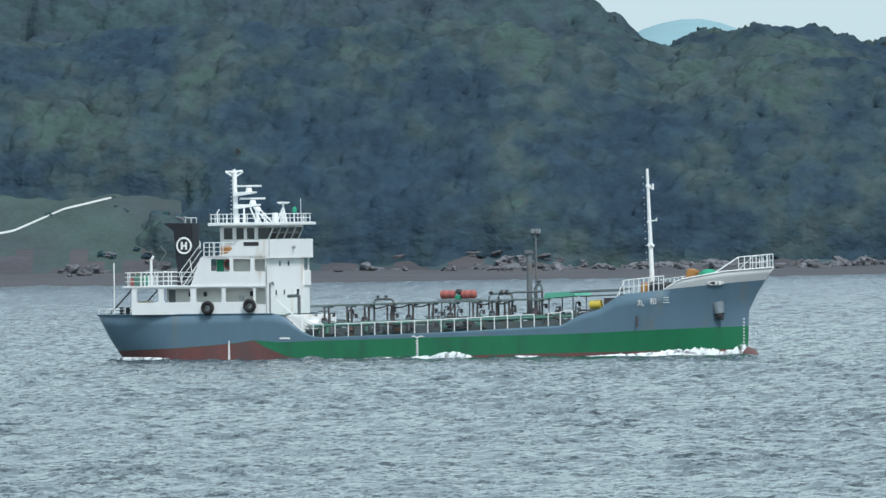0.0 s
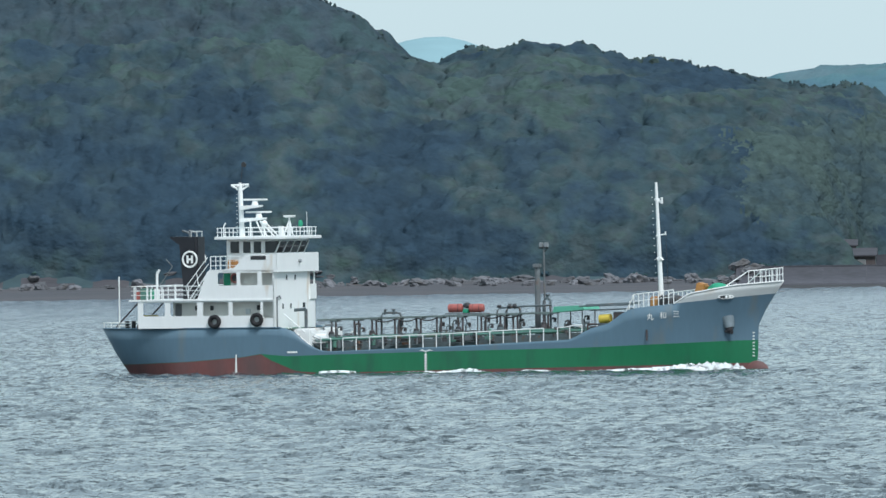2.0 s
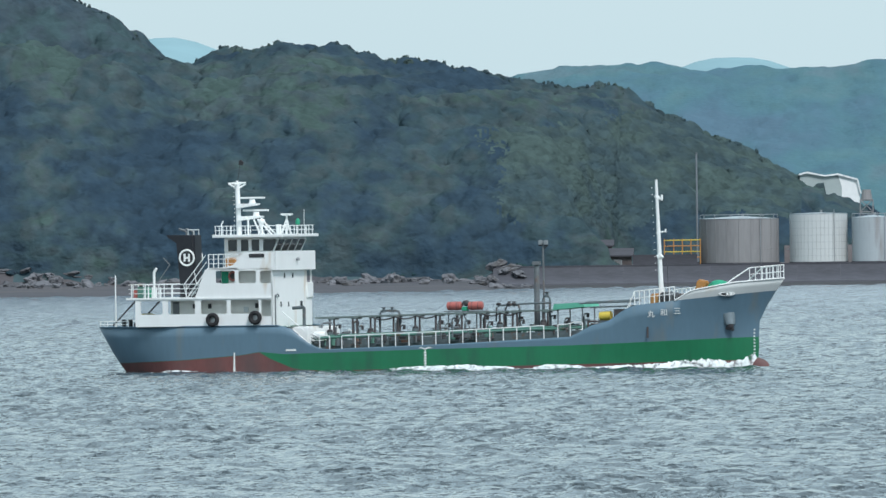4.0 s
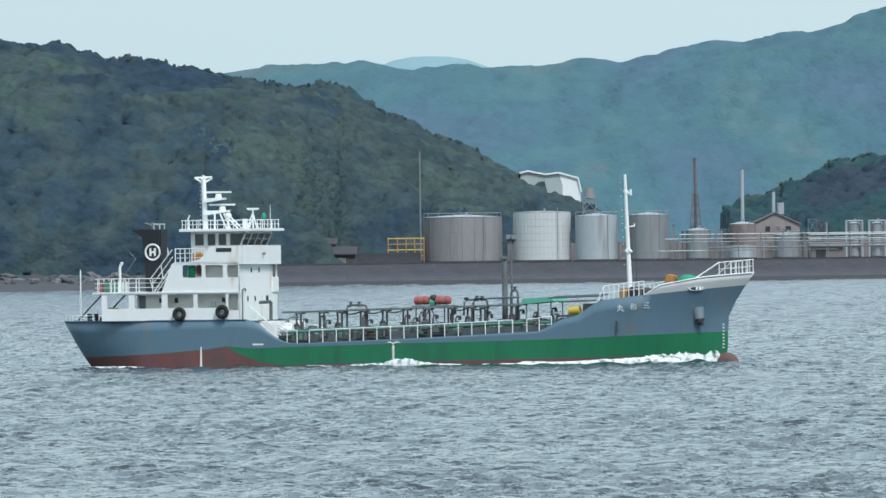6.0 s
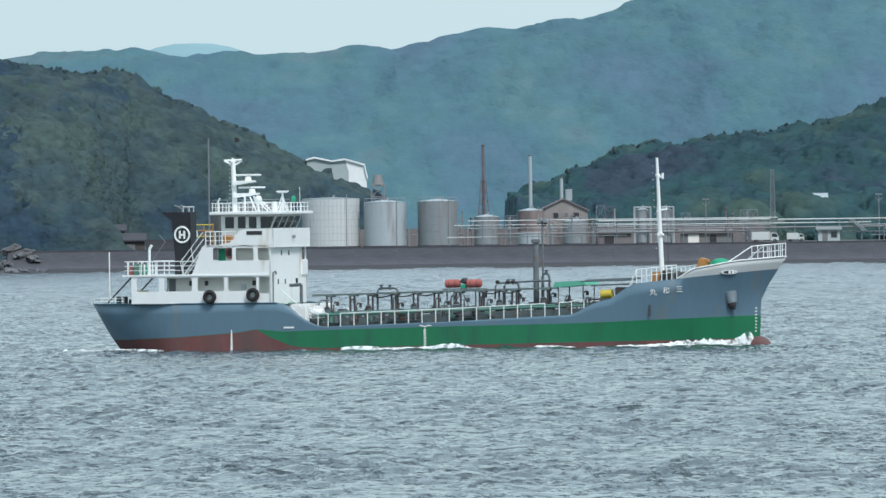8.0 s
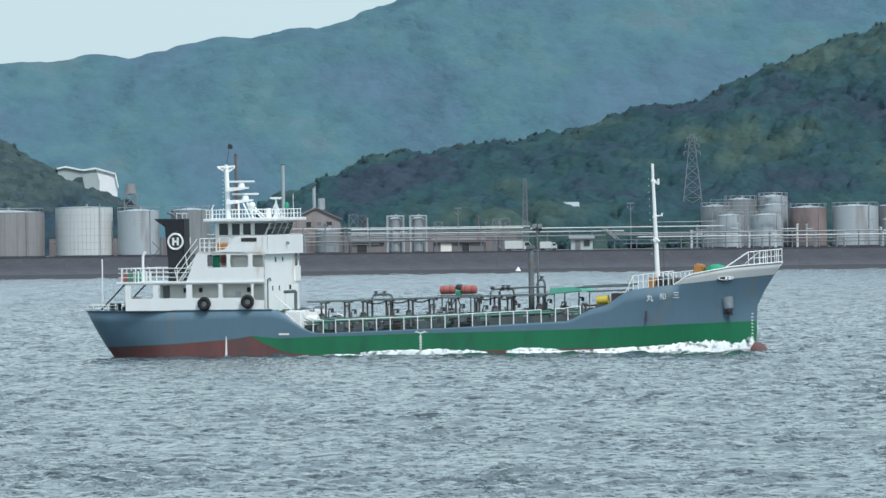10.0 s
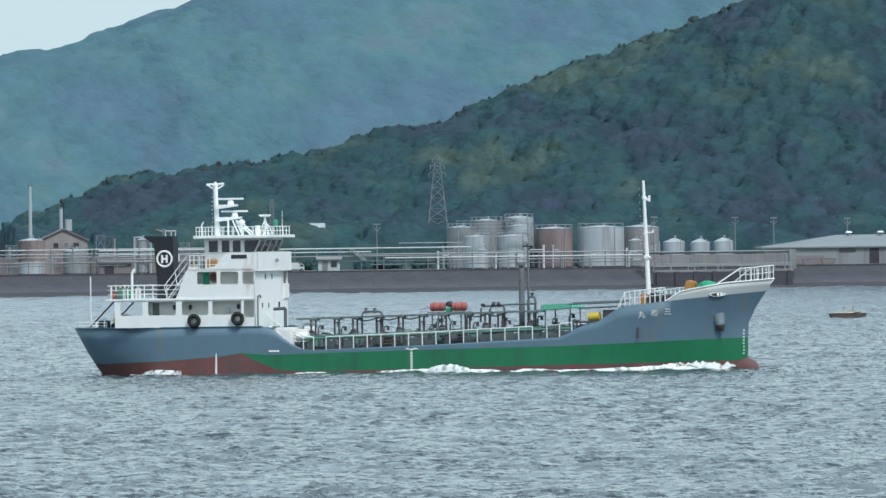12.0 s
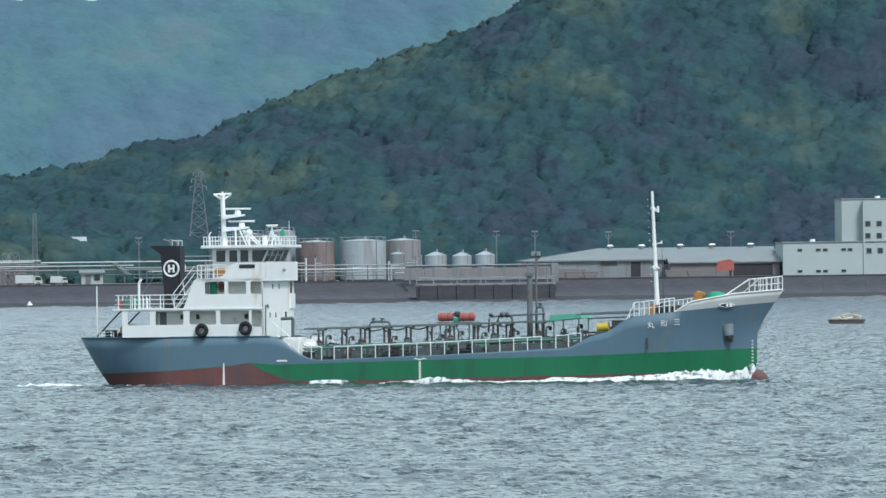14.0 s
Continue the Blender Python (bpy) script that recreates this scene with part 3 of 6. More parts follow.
def railing(name, path, height, bars, step, m=M_WHITE, r_top=0.035, r_bar=0.018, m_bar=None, parent=ship):
    """A guard rail along a line of foot points: top rail and bars in one part, each stanchion under it."""
    lens = [0.0]
    for a, b in zip(path, path[1:]):
        lens.append(lens[-1] + (Vector(b) - Vector(a)).length)
    rail = part(name, tube([Vector(a) + Vector((0, 0, height)) for a in path], r_top), m, parent)
    for i in range(bars):
        part("lower_bar", tube([Vector(a) + Vector((0, 0, height * (i + 1) / (bars + 1))) for a in path], r_bar), m_bar or m, rail)
    count = max(1, round(lens[-1] / step))
    first = None
    for i in range(count + 1):
        d = lens[-1] * i / count
        c = [float(np.interp(d, lens, [p[k] for p in path])) for k in range(3)]
        if first is None:
            first = part("stanchion", rod((0, 0, 0), (0, 0, height), r_top * 0.95, seg=6), m, rail)
            first.matrix_basis = pose(*c)
        else:
            again(first, rail, pose(*c))
    return rail


def panel_with_openings(name, x0, x1, y, z0, z1, holes, label="", thick=0.08):
    """A side wall of steel plate, pierced by rounded openings; the holes are (x0, x1, z0, z1)."""
    bm = bmesh.new()
    xs = sorted(set([x0, x1] + [v for h in holes for v in h[:2]]))
    zs = sorted(set([z0, z1] + [v for h in holes for v in h[2:]]))
    for a, b in zip(xs, xs[1:]):
        for c, d in zip(zs, zs[1:]):
            if not any(h[0] <= a and b <= h[1] and h[2] <= c and d <= h[3] for h in holes):
                box(a, b, y, y + thick, c, d, bm=bm)
    for h in holes:                       # rounded corners
        r = 0.13
        for cx, sx in ((h[0], 1), (h[1], -1)):
            for cz, sz in ((h[2], 1), (h[3], -1)):
                pts = [(cx, cz)] + [(cx + sx * (r - r * math.sin(t)), cz + sz * (r - r * math.cos(t))) for t in np.linspace(0, math.pi / 2, 5)]
                f = [bm.verts.new((p[0], y, p[1])) for p in pts]
                k = [bm.verts.new((p[0], y + thick, p[1])) for p in pts]
                bm.faces.new(f)
                bm.faces.new(k[::-1])
                for i in range(len(pts)):
                    j = (i + 1) % len(pts)
                    bm.faces.new((f[i], f[j], k[j], k[i]))
    bmesh.ops.remove_doubles(bm, verts=bm.verts, dist=0.0005)
    return part(name, bm, M_WHITE, ship, label)


def build_house():
    low = [(-22.3, -20.55, 4.2, 5.2), (-20.15, -18.0, 4.2, 5.2), (-17.55, -15.5, 4.2, 5.2), (-15.2, -12.98, 4.2, 5.2), (-12.8, -11.97, 4.0, 5.2)]
    up = [(-16.35, -14.84, 6.42, 7.36), (-14.57, -13.18, 6.42, 7.34), (-12.86, -11.95, 6.42, 7.33)]
    for side in (-1, 1):
        y = -4.08 if side < 0 else 4.0
        panel_with_openings("lower_gallery_wall", -22.7, -11.9, y, 3.3, 5.4, low)
        panel_with_openings("upper_gallery_wall", -17.0, -11.9, y, 5.4, 7.55, up)
        part("gallery_wing", prism([(-17.0, 5.4), (-17.0, 7.55), (-17.2, 7.4), (-17.9, 5.6), (-18.0, 5.4)], y, y + 0.06), M_WHITE, ship)
        # bridge wing plating with a swept aft end
        pts = [(-11.6, 7.5), (-11.6, 8.72), (-14.0, 8.72), (-14.25, 8.6), (-14.6, 8.1), (-15.0, 7.75), (-15.8, 7.6), (-16.9, 7.56), (-16.9, 7.4), (-11.6, 7.4)]
        part("bridge_wing_plate", prism(pts, y, y + 0.07), M_WHITE, ship)
        part("wing_slot", box(-13.7, -12.5, y - 0.03 if side < 0 else y + 0.06, y + 0.01 if side < 0 else y + 0.1, 8.3, 8.58, 0.01), M_DARK, ship, "dark ventilation slot")
    # decks
    part("boat_deck", box(-23.4, -11.95, -4.14, 4.14, 5.28, 5.42, 0.02), M_WHITE, ship)
    part("bridge_deck", box(-16.95, -11.7, -4.06, 4.06, 7.42, 7.53, 0.02), M_WHITE, ship)
    # inner houses
    part("poop_house", box(-20.2, -12.0, -3.35, 3.35, 3.2, 5.28, 0.03), M_INNER, ship)
    part("accommodation_house", box(-16.2, -12.0, -3.35, 3.35, 5.42, 7.42, 0.03), M_INNER, ship)
    # front
    holes_hi = (3.0, 3.85, 6.42, 7.36)
    bm = bmesh.new()
    for a, b, c, d in ((-4.08, 3.0, 1.6, 7.5), (3.0, 4.08, 1.6, 6.42), (3.0, 4.08, 7.36, 7.5), (3.95, 4.08, 6.42, 7.36)):
        box(-12.0, -11.9, a, b, c, d, bm=bm)
    part("front_bulkhead", bm, M_WHITE, ship)
    part("bridge_front_plate", box(-11.72, -11.62, -4.08, 4.08, 7.42, 8.75, 0.02), M_WHITE, ship)
    part("bridge_front_soffit", box(-11.95, -11.6, -4.1, 4.1, 7.36, 7.44, 0.01), M_WHITE, ship)
    part("front_ledge", box(-11.92, -11.8, 2.9, 4.1, 5.3, 6.42, 0.02), M_WHITE, ship)
    pane = None
    for y, z in ((-1.6, 6.95), (0.05, 6.95), (-2.4, 4.85), (-0.84, 4.85), (1.75, 4.88)):
        w = 0.17 if y < 1.7 else 0.3
        win = part("window", box(-11.915, -11.87, y - w, y + w, z - 0.24, z + 0.24, 0.02), M_WHITE, ship)
        part("pane", box(-11.88, -11.86, y - w + 0.05, y + w - 0.05, z - 0.18, z + 0.18), M_GLASS, win)
    part("search_light", ball((-11.5, 0.2, 8.15), 0.14, 2), M_STEEL, ship)
    # wheelhouse with the glass raked forward at the top
    rake = 0.42
    bm = bmesh.new()
    box(-16.1, -12.25, -2.8, 2.8, 7.5, 8.78, bm=bm)
    box(-16.1, -12.25 + rake, -2.8, 2.8, 9.62, 9.8, bm=bm)
    house = part("wheelhouse", bm, M_WHITE, ship, "white wheelhouse with raked front windows")
    side_wins = ((-15.8, -15.1), (-14.8, -14.2), (-13.95, -13.35), (-13.05, -12.3))
    for side in (-1, 1):
        y = side * 2.8
        edges = [-16.1] + [v for w in side_wins for v in w]
        for a, b in zip(edges[0::2], edges[1::2]):
            part("window_post", box(a, b, y - 0.05, y + 0.05, 8.76, 9.64, 0.01), M_WHITE, house)
        for k, (a, b) in enumerate(side_wins):
            pts = [(a, 8.78), (b, 8.78), (b + (0.25 if k == 3 else 0), 9.62), (a, 9.62)]
            part("side_window", prism(pts, y - 0.015, y + 0.015), M_GLASS, house)
    for i in range(5):
        y = -2.8 + 5.6 * i / 4
        bm = bmesh.new()
        rod((-12.27, y, 8.74), (-12.27 + rake, y, 9.66), 0.07, seg=6, bm=bm)
        part("window_post", bm, M_WHITE, house)
        if i < 4:
            pts = [(-12.3, 8.78), (-12.27, 8.78), (-12.27 + rake, 9.62), (-12.3 + rake, 9.62)]
            part("front_window", prism(pts, y + 0.06, y + 1.34), M_GLASS, house)
    part("inside_wall", box(-16.0, -14.9, -2.7, 2.7, 8.78, 9.62), M_INNER, house)
    part("monkey_island", box(-16.75, -11.15, -3.65, 3.65, 9.77, 10.0, 0.04), M_WHITE, ship, "white wheelhouse roof deck")
    z = 10.0
    railing("roof_railing", [(-11.5, -3.5, z), (-16.6, -3.5, z), (-16.6, 3.5, z), (-11.5, 3.5, z), (-11.5, -3.5, z)], 0.62, 1, 0.75, r_top=0.03, r_bar=0.024)
    # aft rails
    railing("boat_deck_railing", [(-17.6, -4.05, 5.42), (-23.2, -4.05, 5.42), (-23.3, 4.05, 5.42), (-17.6, 4.05, 5.42)], 0.98, 2, 1.05, r_top=0.04, r_bar=0.026)
    for y in (-4.04, 4.04):
        railing("bridge_railing", [(-14.6, y, 7.55), (-16.9, y, 7.55)], 1.0, 2, 0.8, r_top=0.035, r_bar=0.024)
    railing("bridge_railing", [(-16.9, -4.0, 7.55), (-16.9, 4.0, 7.55)], 1.0, 2, 1.0, r_top=0.035, r_bar=0.024)
    # ladder from the boat deck to the bridge
    lad = part("side_ladder", rods([((-18.6, y, 5.45), (-17.0, y, 7.55)) for y in (-3.95, -3.3)], 0.05), M_WHITE, ship)
    step = part("tread", box(-0.1, 0.1, -0.32, 0.32, -0.02, 0.02), M_WHITE, lad)
    step.matrix_basis = pose(-18.5, -3.62, 5.6)
    for i in range(1, 9):
        again(step, lad, pose(-18.5 + 1.5 * i / 8, -3.62, 5.6 + 1.9 * i / 8))
    part("handrail", rods([((-18.9, -3.97, 6.35), (-17.15, -3.97, 8.5)), ((-18.75, -3.97, 5.95), (-17.1, -3.97, 8.0)), ((-18.7, -3.97, 5.45), (-18.9, -3.97, 6.35)), ((-17.9, -3.97, 6.4), (-18.05, -3.97, 7.35))], 0.035), M_WHITE, lad)


build_house()




M_POST = mat("dark_grey_brown_support_paint", (0.068, 0.06, 0.063), 0.7, var=0.3, stain=RUST, stain_amount=0.3)


def build_funnel_and_masts():
    # funnel with a swept hat
    pts = [(-20.5, 5.42), (-19.2, 5.42), (-19.26, 10.0), (-21.45, 10.02), (-21.4, 9.9), (-20.5, 9.3)]
    bm = prism(pts, -0.82, 0.82)
    bmesh.ops.bevel(bm, geom=[e for e in bm.edges if abs(e.verts[0].co.y - e.verts[1].co.y) < 0.01 and abs(e.verts[0].co.z - e.verts[1].co.z) > 0.8], offset=0.18, segments=3, affect="EDGES")
    fun = part("funnel", bm, M_BLACK, ship, "black funnel with a white ring emblem")
    for side in (-1, 1):
        y = side * 0.84
        part("emblem_ring", ring((-19.85, y, 8.34), 0.56, 0.075, "Y", 32, 6), M_MARK, fun, "white ring")
        bm = bmesh.new()
        box(-20.10, -19.95, y - 0.02, y + 0.02, 8.05, 8.63, bm=bm)
        box(-19.75, -19.60, y - 0.02, y + 0.02, 8.05, 8.63, bm=bm)
        box(-19.96, -19.74, y - 0.02, y + 0.02, 8.27, 8.41, bm=bm)
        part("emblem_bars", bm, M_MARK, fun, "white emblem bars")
    for x0, y0 in ((-20.0, -0.4), (-19.7, 0.2)):
        part("exhaust_pipe", tube([(x0, y0, 9.9), (x0, y0, 10.2), (x0 - 0.15, y0, 10.33), (x0 - 0.6, y0, 10.45)], 0.09, 8), M_GREYPOST, fun)
    part("pipe_guard", rods([((x, y, 9.98), (x, y, 10.38)) for x in (-19.85, -19.4) for y in (-0.5, 0.5)] + [((-19.9, y, 10.38), (-19.35, y, 10.38)) for y in (-0.5, 0.5)] + [((-19.4, -0.5, 10.38), (-19.4, 0.5, 10.38))], 0.04), M_CREAM, fun)

    # radar mast on the wheelhouse roof
    mast = part("radar_mast", rod((-16.0, 0, 10), (-16.12, 0, 13.75), 0.2, 0.17, 12), M_WHITE, ship, "white radar mast", smooth=True)
    part("crosstree", rods([((-16.65, -0.3, 13.72), (-16.1, 0, 13.35)), ((-15.55, 0.3, 13.72), (-16.1, 0, 13.35)), ((-16.75, -0.2, 13.75), (-15.5, 0.2, 13.8)), ((-16.1, -0.6, 13.7), (-16.1, 0.6, 13.7))], 0.07), M_WHITE, mast)
    part("truck_lamp", rods([((-16.12, 0, 13.7), (-16.12, 0, 13.95))], 0.1, 10), M_WHITE, mast)
    part("flag_pole", rods([((-16.1, 0, 13.8), (-15.85, 0, 15.35))], 0.02), M_DARK, mast, "thin dark pole with a small pennant")
    part("pennant", prism([(-15.98, 15.12), (-15.66, 15.08), (-15.6, 15.3), (-15.78, 15.48), (-15.95, 15.4)], -0.06, 0.06), M_DARK, mast)
    for z, x1 in ((12.15, -14.5), (10.98 + 0.25, -14.2)):
        part("radar_platform", prism([(-16.0, z - 0.22), (x1, z), (x1, z + 0.13), (-16.0, z + 0.1)], -0.45, 0.45), M_WHITE, mast)
        part("radar_gearbox", rod((x1 + 0.45 - 0.9, 0, z + 0.12), (x1 + 0.45 - 0.9, 0, z + 0.42), 0.26, 0.2, 12), M_WHITE, mast, smooth=True)
        part("radar_scanner", box(x1 - 1.5, x1 + 0.55, -0.09, 0.09, z + 0.46, z + 0.6, 0.03), M_WHITE, mast)
    part("mast_brace", rods([((-14.4, y, 11.1), (-13.3, y, 10.0)) for y in (-0.4, 0.4)] + [((-14.7, y, 11.1), (-14.2, y, 10.0)) for y in (-0.4, 0.4)] + [((-14.25, -0.4, 10.7), (-13.9, 0.4, 10.5))], 0.06), M_WHITE, mast)
    for i in range(11):
        part("mast_rung", rods([((-16.32, -0.18, 10.4 + 0.3 * i), (-16.42, 0.18, 10.4 + 0.3 * i))], 0.03), M_WHITE, mast)
    # roof fittings
    part("magnetic_compass", rods([((-12.9, 0, 10), (-12.9, 0, 10.7))], 0.2, 12), M_WHITE, ship)
    part("satellite_dome", ball((-13.75, -1.2, 10.95), 0.25, 2, (1, 1, 0.9)), M_WHITE, ship, smooth=True)
    part("dome_post", rod((-13.75, -1.2, 10), (-13.75, -1.2, 10.8), 0.07), M_WHITE, ship)
    part("signal_light", rods([((-12.6, 0.9, 10), (-12.6, 0.9, 11.35)), ((-12.95, 0.9, 11.4), (-12.25, 0.9, 11.4))], 0.07), M_WHITE, ship)
    part("signal_tripod", rods([((-12.6, 0.9, 11.2), (-12.95, 0.6, 10)), ((-12.6, 0.9, 11.2), (-12.2, 0.6, 10))], 0.045), M_WHITE, ship)
    part("lamp_plate", box(-13.0, -12.2, 0.6, 1.2, 11.38, 11.5, 0.03), M_WHITE, ship)
    part("green_screen", ball((-12.0, 1.6, 10.85), 0.3, 2, (0.6, 0.6, 1)), M_TARP, ship, "green canvas cover")
    part("whip_antenna", rod((-11.5, 1.6, 10), (-11.5, 1.6, 11.75), 0.02), M_WHITE, ship)
    part("horn", rods([((-14.6, -1.8, 10), (-14.6, -1.8, 11.05)), ((-14.6, -1.8, 11.05), (-14.85, -1.8, 11.3))], 0.07), M_WHITE, ship)
    part("small_antenna", rods([((-16.4, -2.6, 10), (-16.4, -2.6, 10.75)), ((-16.4, -2.6, 10.75), (-16.25, -2.6, 11.0))], 0.05), M_WHITE, ship)
    part("roof_jackstaff", rods([((-11.35, -2.6, 10), (-11.3, -2.6, 10.75)), ((-11.3, -2.6, 10.75), (-11.6, -2.9, 10)), ((-11.3, -2.6, 10.75), (-11.0, -2.3, 10))], 0.05), M_WHITE, ship)

    # foremast, raked aft
    fm = part("foremast", rod((16.95, 0, 4.4), (16.62, 0, 13.6), 0.2, 0.1, 12), M_WHITE, ship, "white raked foremast with lamps", smooth=True)
    part("mast_step", box(16.5, 17.5, -0.5, 0.5, 4.35, 5.2, 0.08), M_ORANGE, fm)
    part("masthead_lamp", rods([((16.8, 0, 12.2), (17.05, 0, 12.2)), ((17.05, 0, 12.05), (17.05, 0, 12.5)), ((16.6, -0.2, 12.35), (16.75, 0.2, 12.35))], 0.09, 8), M_WHITE, fm)
    part("lamp_bracket", rods([((16.75, 0, 9.75), (17.35, 0, 9.82)), ((17.3, 0, 9.75), (17.3, 0, 10.0)), ((16.7, -0.3, 9.7), (16.7, 0.3, 9.7))], 0.055), M_WHITE, fm)
    part("mast_clamp", rods([((16.75, 0, 7.9), (16.95, 0, 8.1))], 0.25, 10), M_WHITE, fm)
    for i in range(13):
        part("mast_rung", rods([((16.55 - 0.018 * i, -0.16, 7.0 + 0.5 * i), (16.45 - 0.018 * i, 0.16, 7.0 + 0.5 * i))], 0.03), M_WHITE, fm)
    part("halyard", rods([((17.3, 0.1, 9.75), (17.25, 0.6, 5.0))], 0.015), M_DARK, fm)
    # crane post and lamp mast amidships
    cp = part("hose_crane_post", rod((7.25, 0, 1.7), (7.25, 0, 7.6), 0.22, 0.2, 14), M_GREYPOST, ship, "weathered grey hose crane post", smooth=True)
    part("post_head", box(6.98, 7.5, -0.3, 0.3, 7.45, 7.75, 0.05), M_GREYPOST, cp)
    lm = part("lamp_mast", rod((7.7, 0.3, 1.7), (7.66, 0.3, 9.1), 0.09, 0.07, 8), M_GREYPOST, ship)
    part("flood_lamp", box(7.35, 7.6, 0.1, 0.5, 8.95, 9.3, 0.04), M_STEEL, lm)
    part("flood_lamp", box(7.75, 8.0, 0.1, 0.5, 8.95, 9.3, 0.04), M_STEEL, lm)
    part("lamp_bracket", rods([((7.3, 0.3, 8.9), (8.05, 0.3, 8.9)), ((7.66, 0.3, 8.6), (7.95, 0.3, 8.85))], 0.045), M_DARK, lm)


def build_stern_gear():
    part("ensign_staff", rod((-25.85, 0, 3.2), (-25.85, 0, 7.1), 0.05), M_WHITE, ship)
    # sloped awning stays and rails round the stern
    path = []
    for s in (-23.0, -24.0, -24.8, -25.4, -25.8):
        x, b = shell(s, 3.26)
        path.append((x, -b + 0.08, 3.26))
    path += [(p[0], -p[1], p[2]) for p in path[::-1]]
    railing("stern_rail", path, 0.45, 1, 1.3, r_top=0.03, r_bar=0.02)
    for y in (-2.5, 2.5):
        part("awning_stay", rod((-25.1, y, 3.4), (-23.2, y, 5.3), 0.06), M_DARK, ship)
    part("mooring_winch", rods([((-23.2, -1.6, 3.85), (-23.2, 0.6, 3.85))], 0.42, 14), M_YELLOW, ship, "yellow mooring winch drum")
    part("winch_frame", box(-23.7, -22.7, -1.9, 0.9, 3.2, 3.6, 0.05), M_DARK, ship)
    for x, y in ((-24.6, -1.6), (-24.3, -2.2), (-22.6, -3.4)):
        bol = part("bollard", rods([((x, y, 3.2), (x, y, 3.85)), ((x + 0.5, y, 3.2), (x + 0.5, y, 3.85))], 0.14, 10), M_DARK, ship)
    part("mooring_rope", ring((-23.9, 0.9, 3.4), 0.5, 0.18, "Z", 20, 8), M_ORANGE, ship, "coiled orange mooring rope")
    # boat deck gear: davit, lockers, life raft
    part("davit_post", rods([((-22.0, -2.0, 5.4), (-22.0, -2.0, 7.3)), ((-22.0, -2.0, 7.3), (-21.8, -2.0, 7.6))], 0.1), M_WHITE, ship)
    part("davit_arm", rods([((-21.9, -2.0, 6.3), (-20.75, -2.0, 7.85)), ((-20.75, -2.0, 7.85), (-21.25, -2.0, 8.35))], 0.035), M_GREYPOST, ship)
    part("deck_locker", box(-22.7, -22.0, -3.6, -2.6, 5.42, 6.25, 0.04), M_PIPEGREEN, ship, "green deck locker")
    part("rope_drum", rods([((-22.4, -3.2, 5.8), (-21.8, -3.2, 5.8))], 0.35, 12), M_TARP, ship, "green rope drum")
    part("red_locker", box(-23.1, -22.75, -3.4, -2.8, 5.42, 6.0, 0.04), M_RAFT, ship)
    for i in range(5):
        part("gas_bottle", rod((-20.9 - 0.32 * i, -3.55, 5.42), (-20.9 - 0.32 * i, -3.55, 6.2), 0.06, seg=10), M_WHITE, ship, smooth=True)
    # things in the galleries
    part("green_door", box(-16.15, -15.6, -3.4, -3.32, 5.5, 7.3, 0.02), M_TARP, ship, "green door in the upper gallery")
    lb = part("lifebuoy", ring((-15.2, -3.45, 6.95), 0.3, 0.09, "Y", 20, 8), M_RAFT, ship, "red lifebuoy")
    part("red_cover", ball((-15.2, -3.46, 6.95), 0.3, 2, (1, 0.3, 1)), M_DARKWOOD, ship)
    part("bridge_crate", box(-15.7, -15.0, -3.7, -3.2, 7.55, 8.3, 0.05), M_ORANGE, ship, "orange rescue gear box")
    part("gallery_door", box(-20.0, -19.5, -3.42, -3.33, 3.35, 5.1, 0.02), M_SHED, ship, "grey door under the gallery")
    for x in (-18.4, -17.2, -13.5):
        part("lamp_box", box(x, x + 0.22, -3.5, -3.33, 4.6, 4.95, 0.02), M_DARK, ship)
    part("fire_hose_box", box(-14.4, -14.05, -3.5, -3.33, 4.3, 4.7, 0.02), M_CREAM, ship)
    # tyre fenders hung on the poop bulwark
    for x, z in ((-16.55, 3.77), (-13.2, 3.9)):
        ty = part("tyre_fender", ring((x, -4.3, z), 0.36, 0.16, "Y", 30, 12), M_RUBBER, ship, "black tyre fender", smooth=True)
        part("tyre_rope", rods([((x, -4.3, z + 0.4), (x, -4.1, 4.25))], 0.03), M_DARK, ty)
    # white draught stripe and load marks
    x, b = shell(-14.9, 0.6)
    part("stern_stripe", prism([(-15.06, -0.5), (-14.86, -0.5), (-14.9, 1.35), (-14.98, 1.35)], -4.125, -4.09), M_MARK, ship, "white stripe on the hull side")
    bm = bmesh.new()
    for i in range(7):
        box(-0.1, 0.1, -4.13, -4.095, -0.05 + 0.2 * i, 0.06 + 0.2 * i, bm=bm)
    box(-0.03, 0.03, -4.13, -4.095, -0.2, 1.4, bm=bm)
    part("draught_marks", bm, M_MARK, ship, "white draught marks amidships")
    part("load_mark", prism([(-0.5, 1.5), (-0.3, 1.62), (0.0, 1.5), (0.3, 1.62), (0.6, 1.5), (0.3, 1.52), (0.0, 1.42), (-0.3, 1.52)], -4.13, -4.095), M_MARK, ship)
    part("hull_lettering_bar", box(-10.9, -10.1, -4.13, -4.095, 1.42, 1.55), M_MARK, ship)


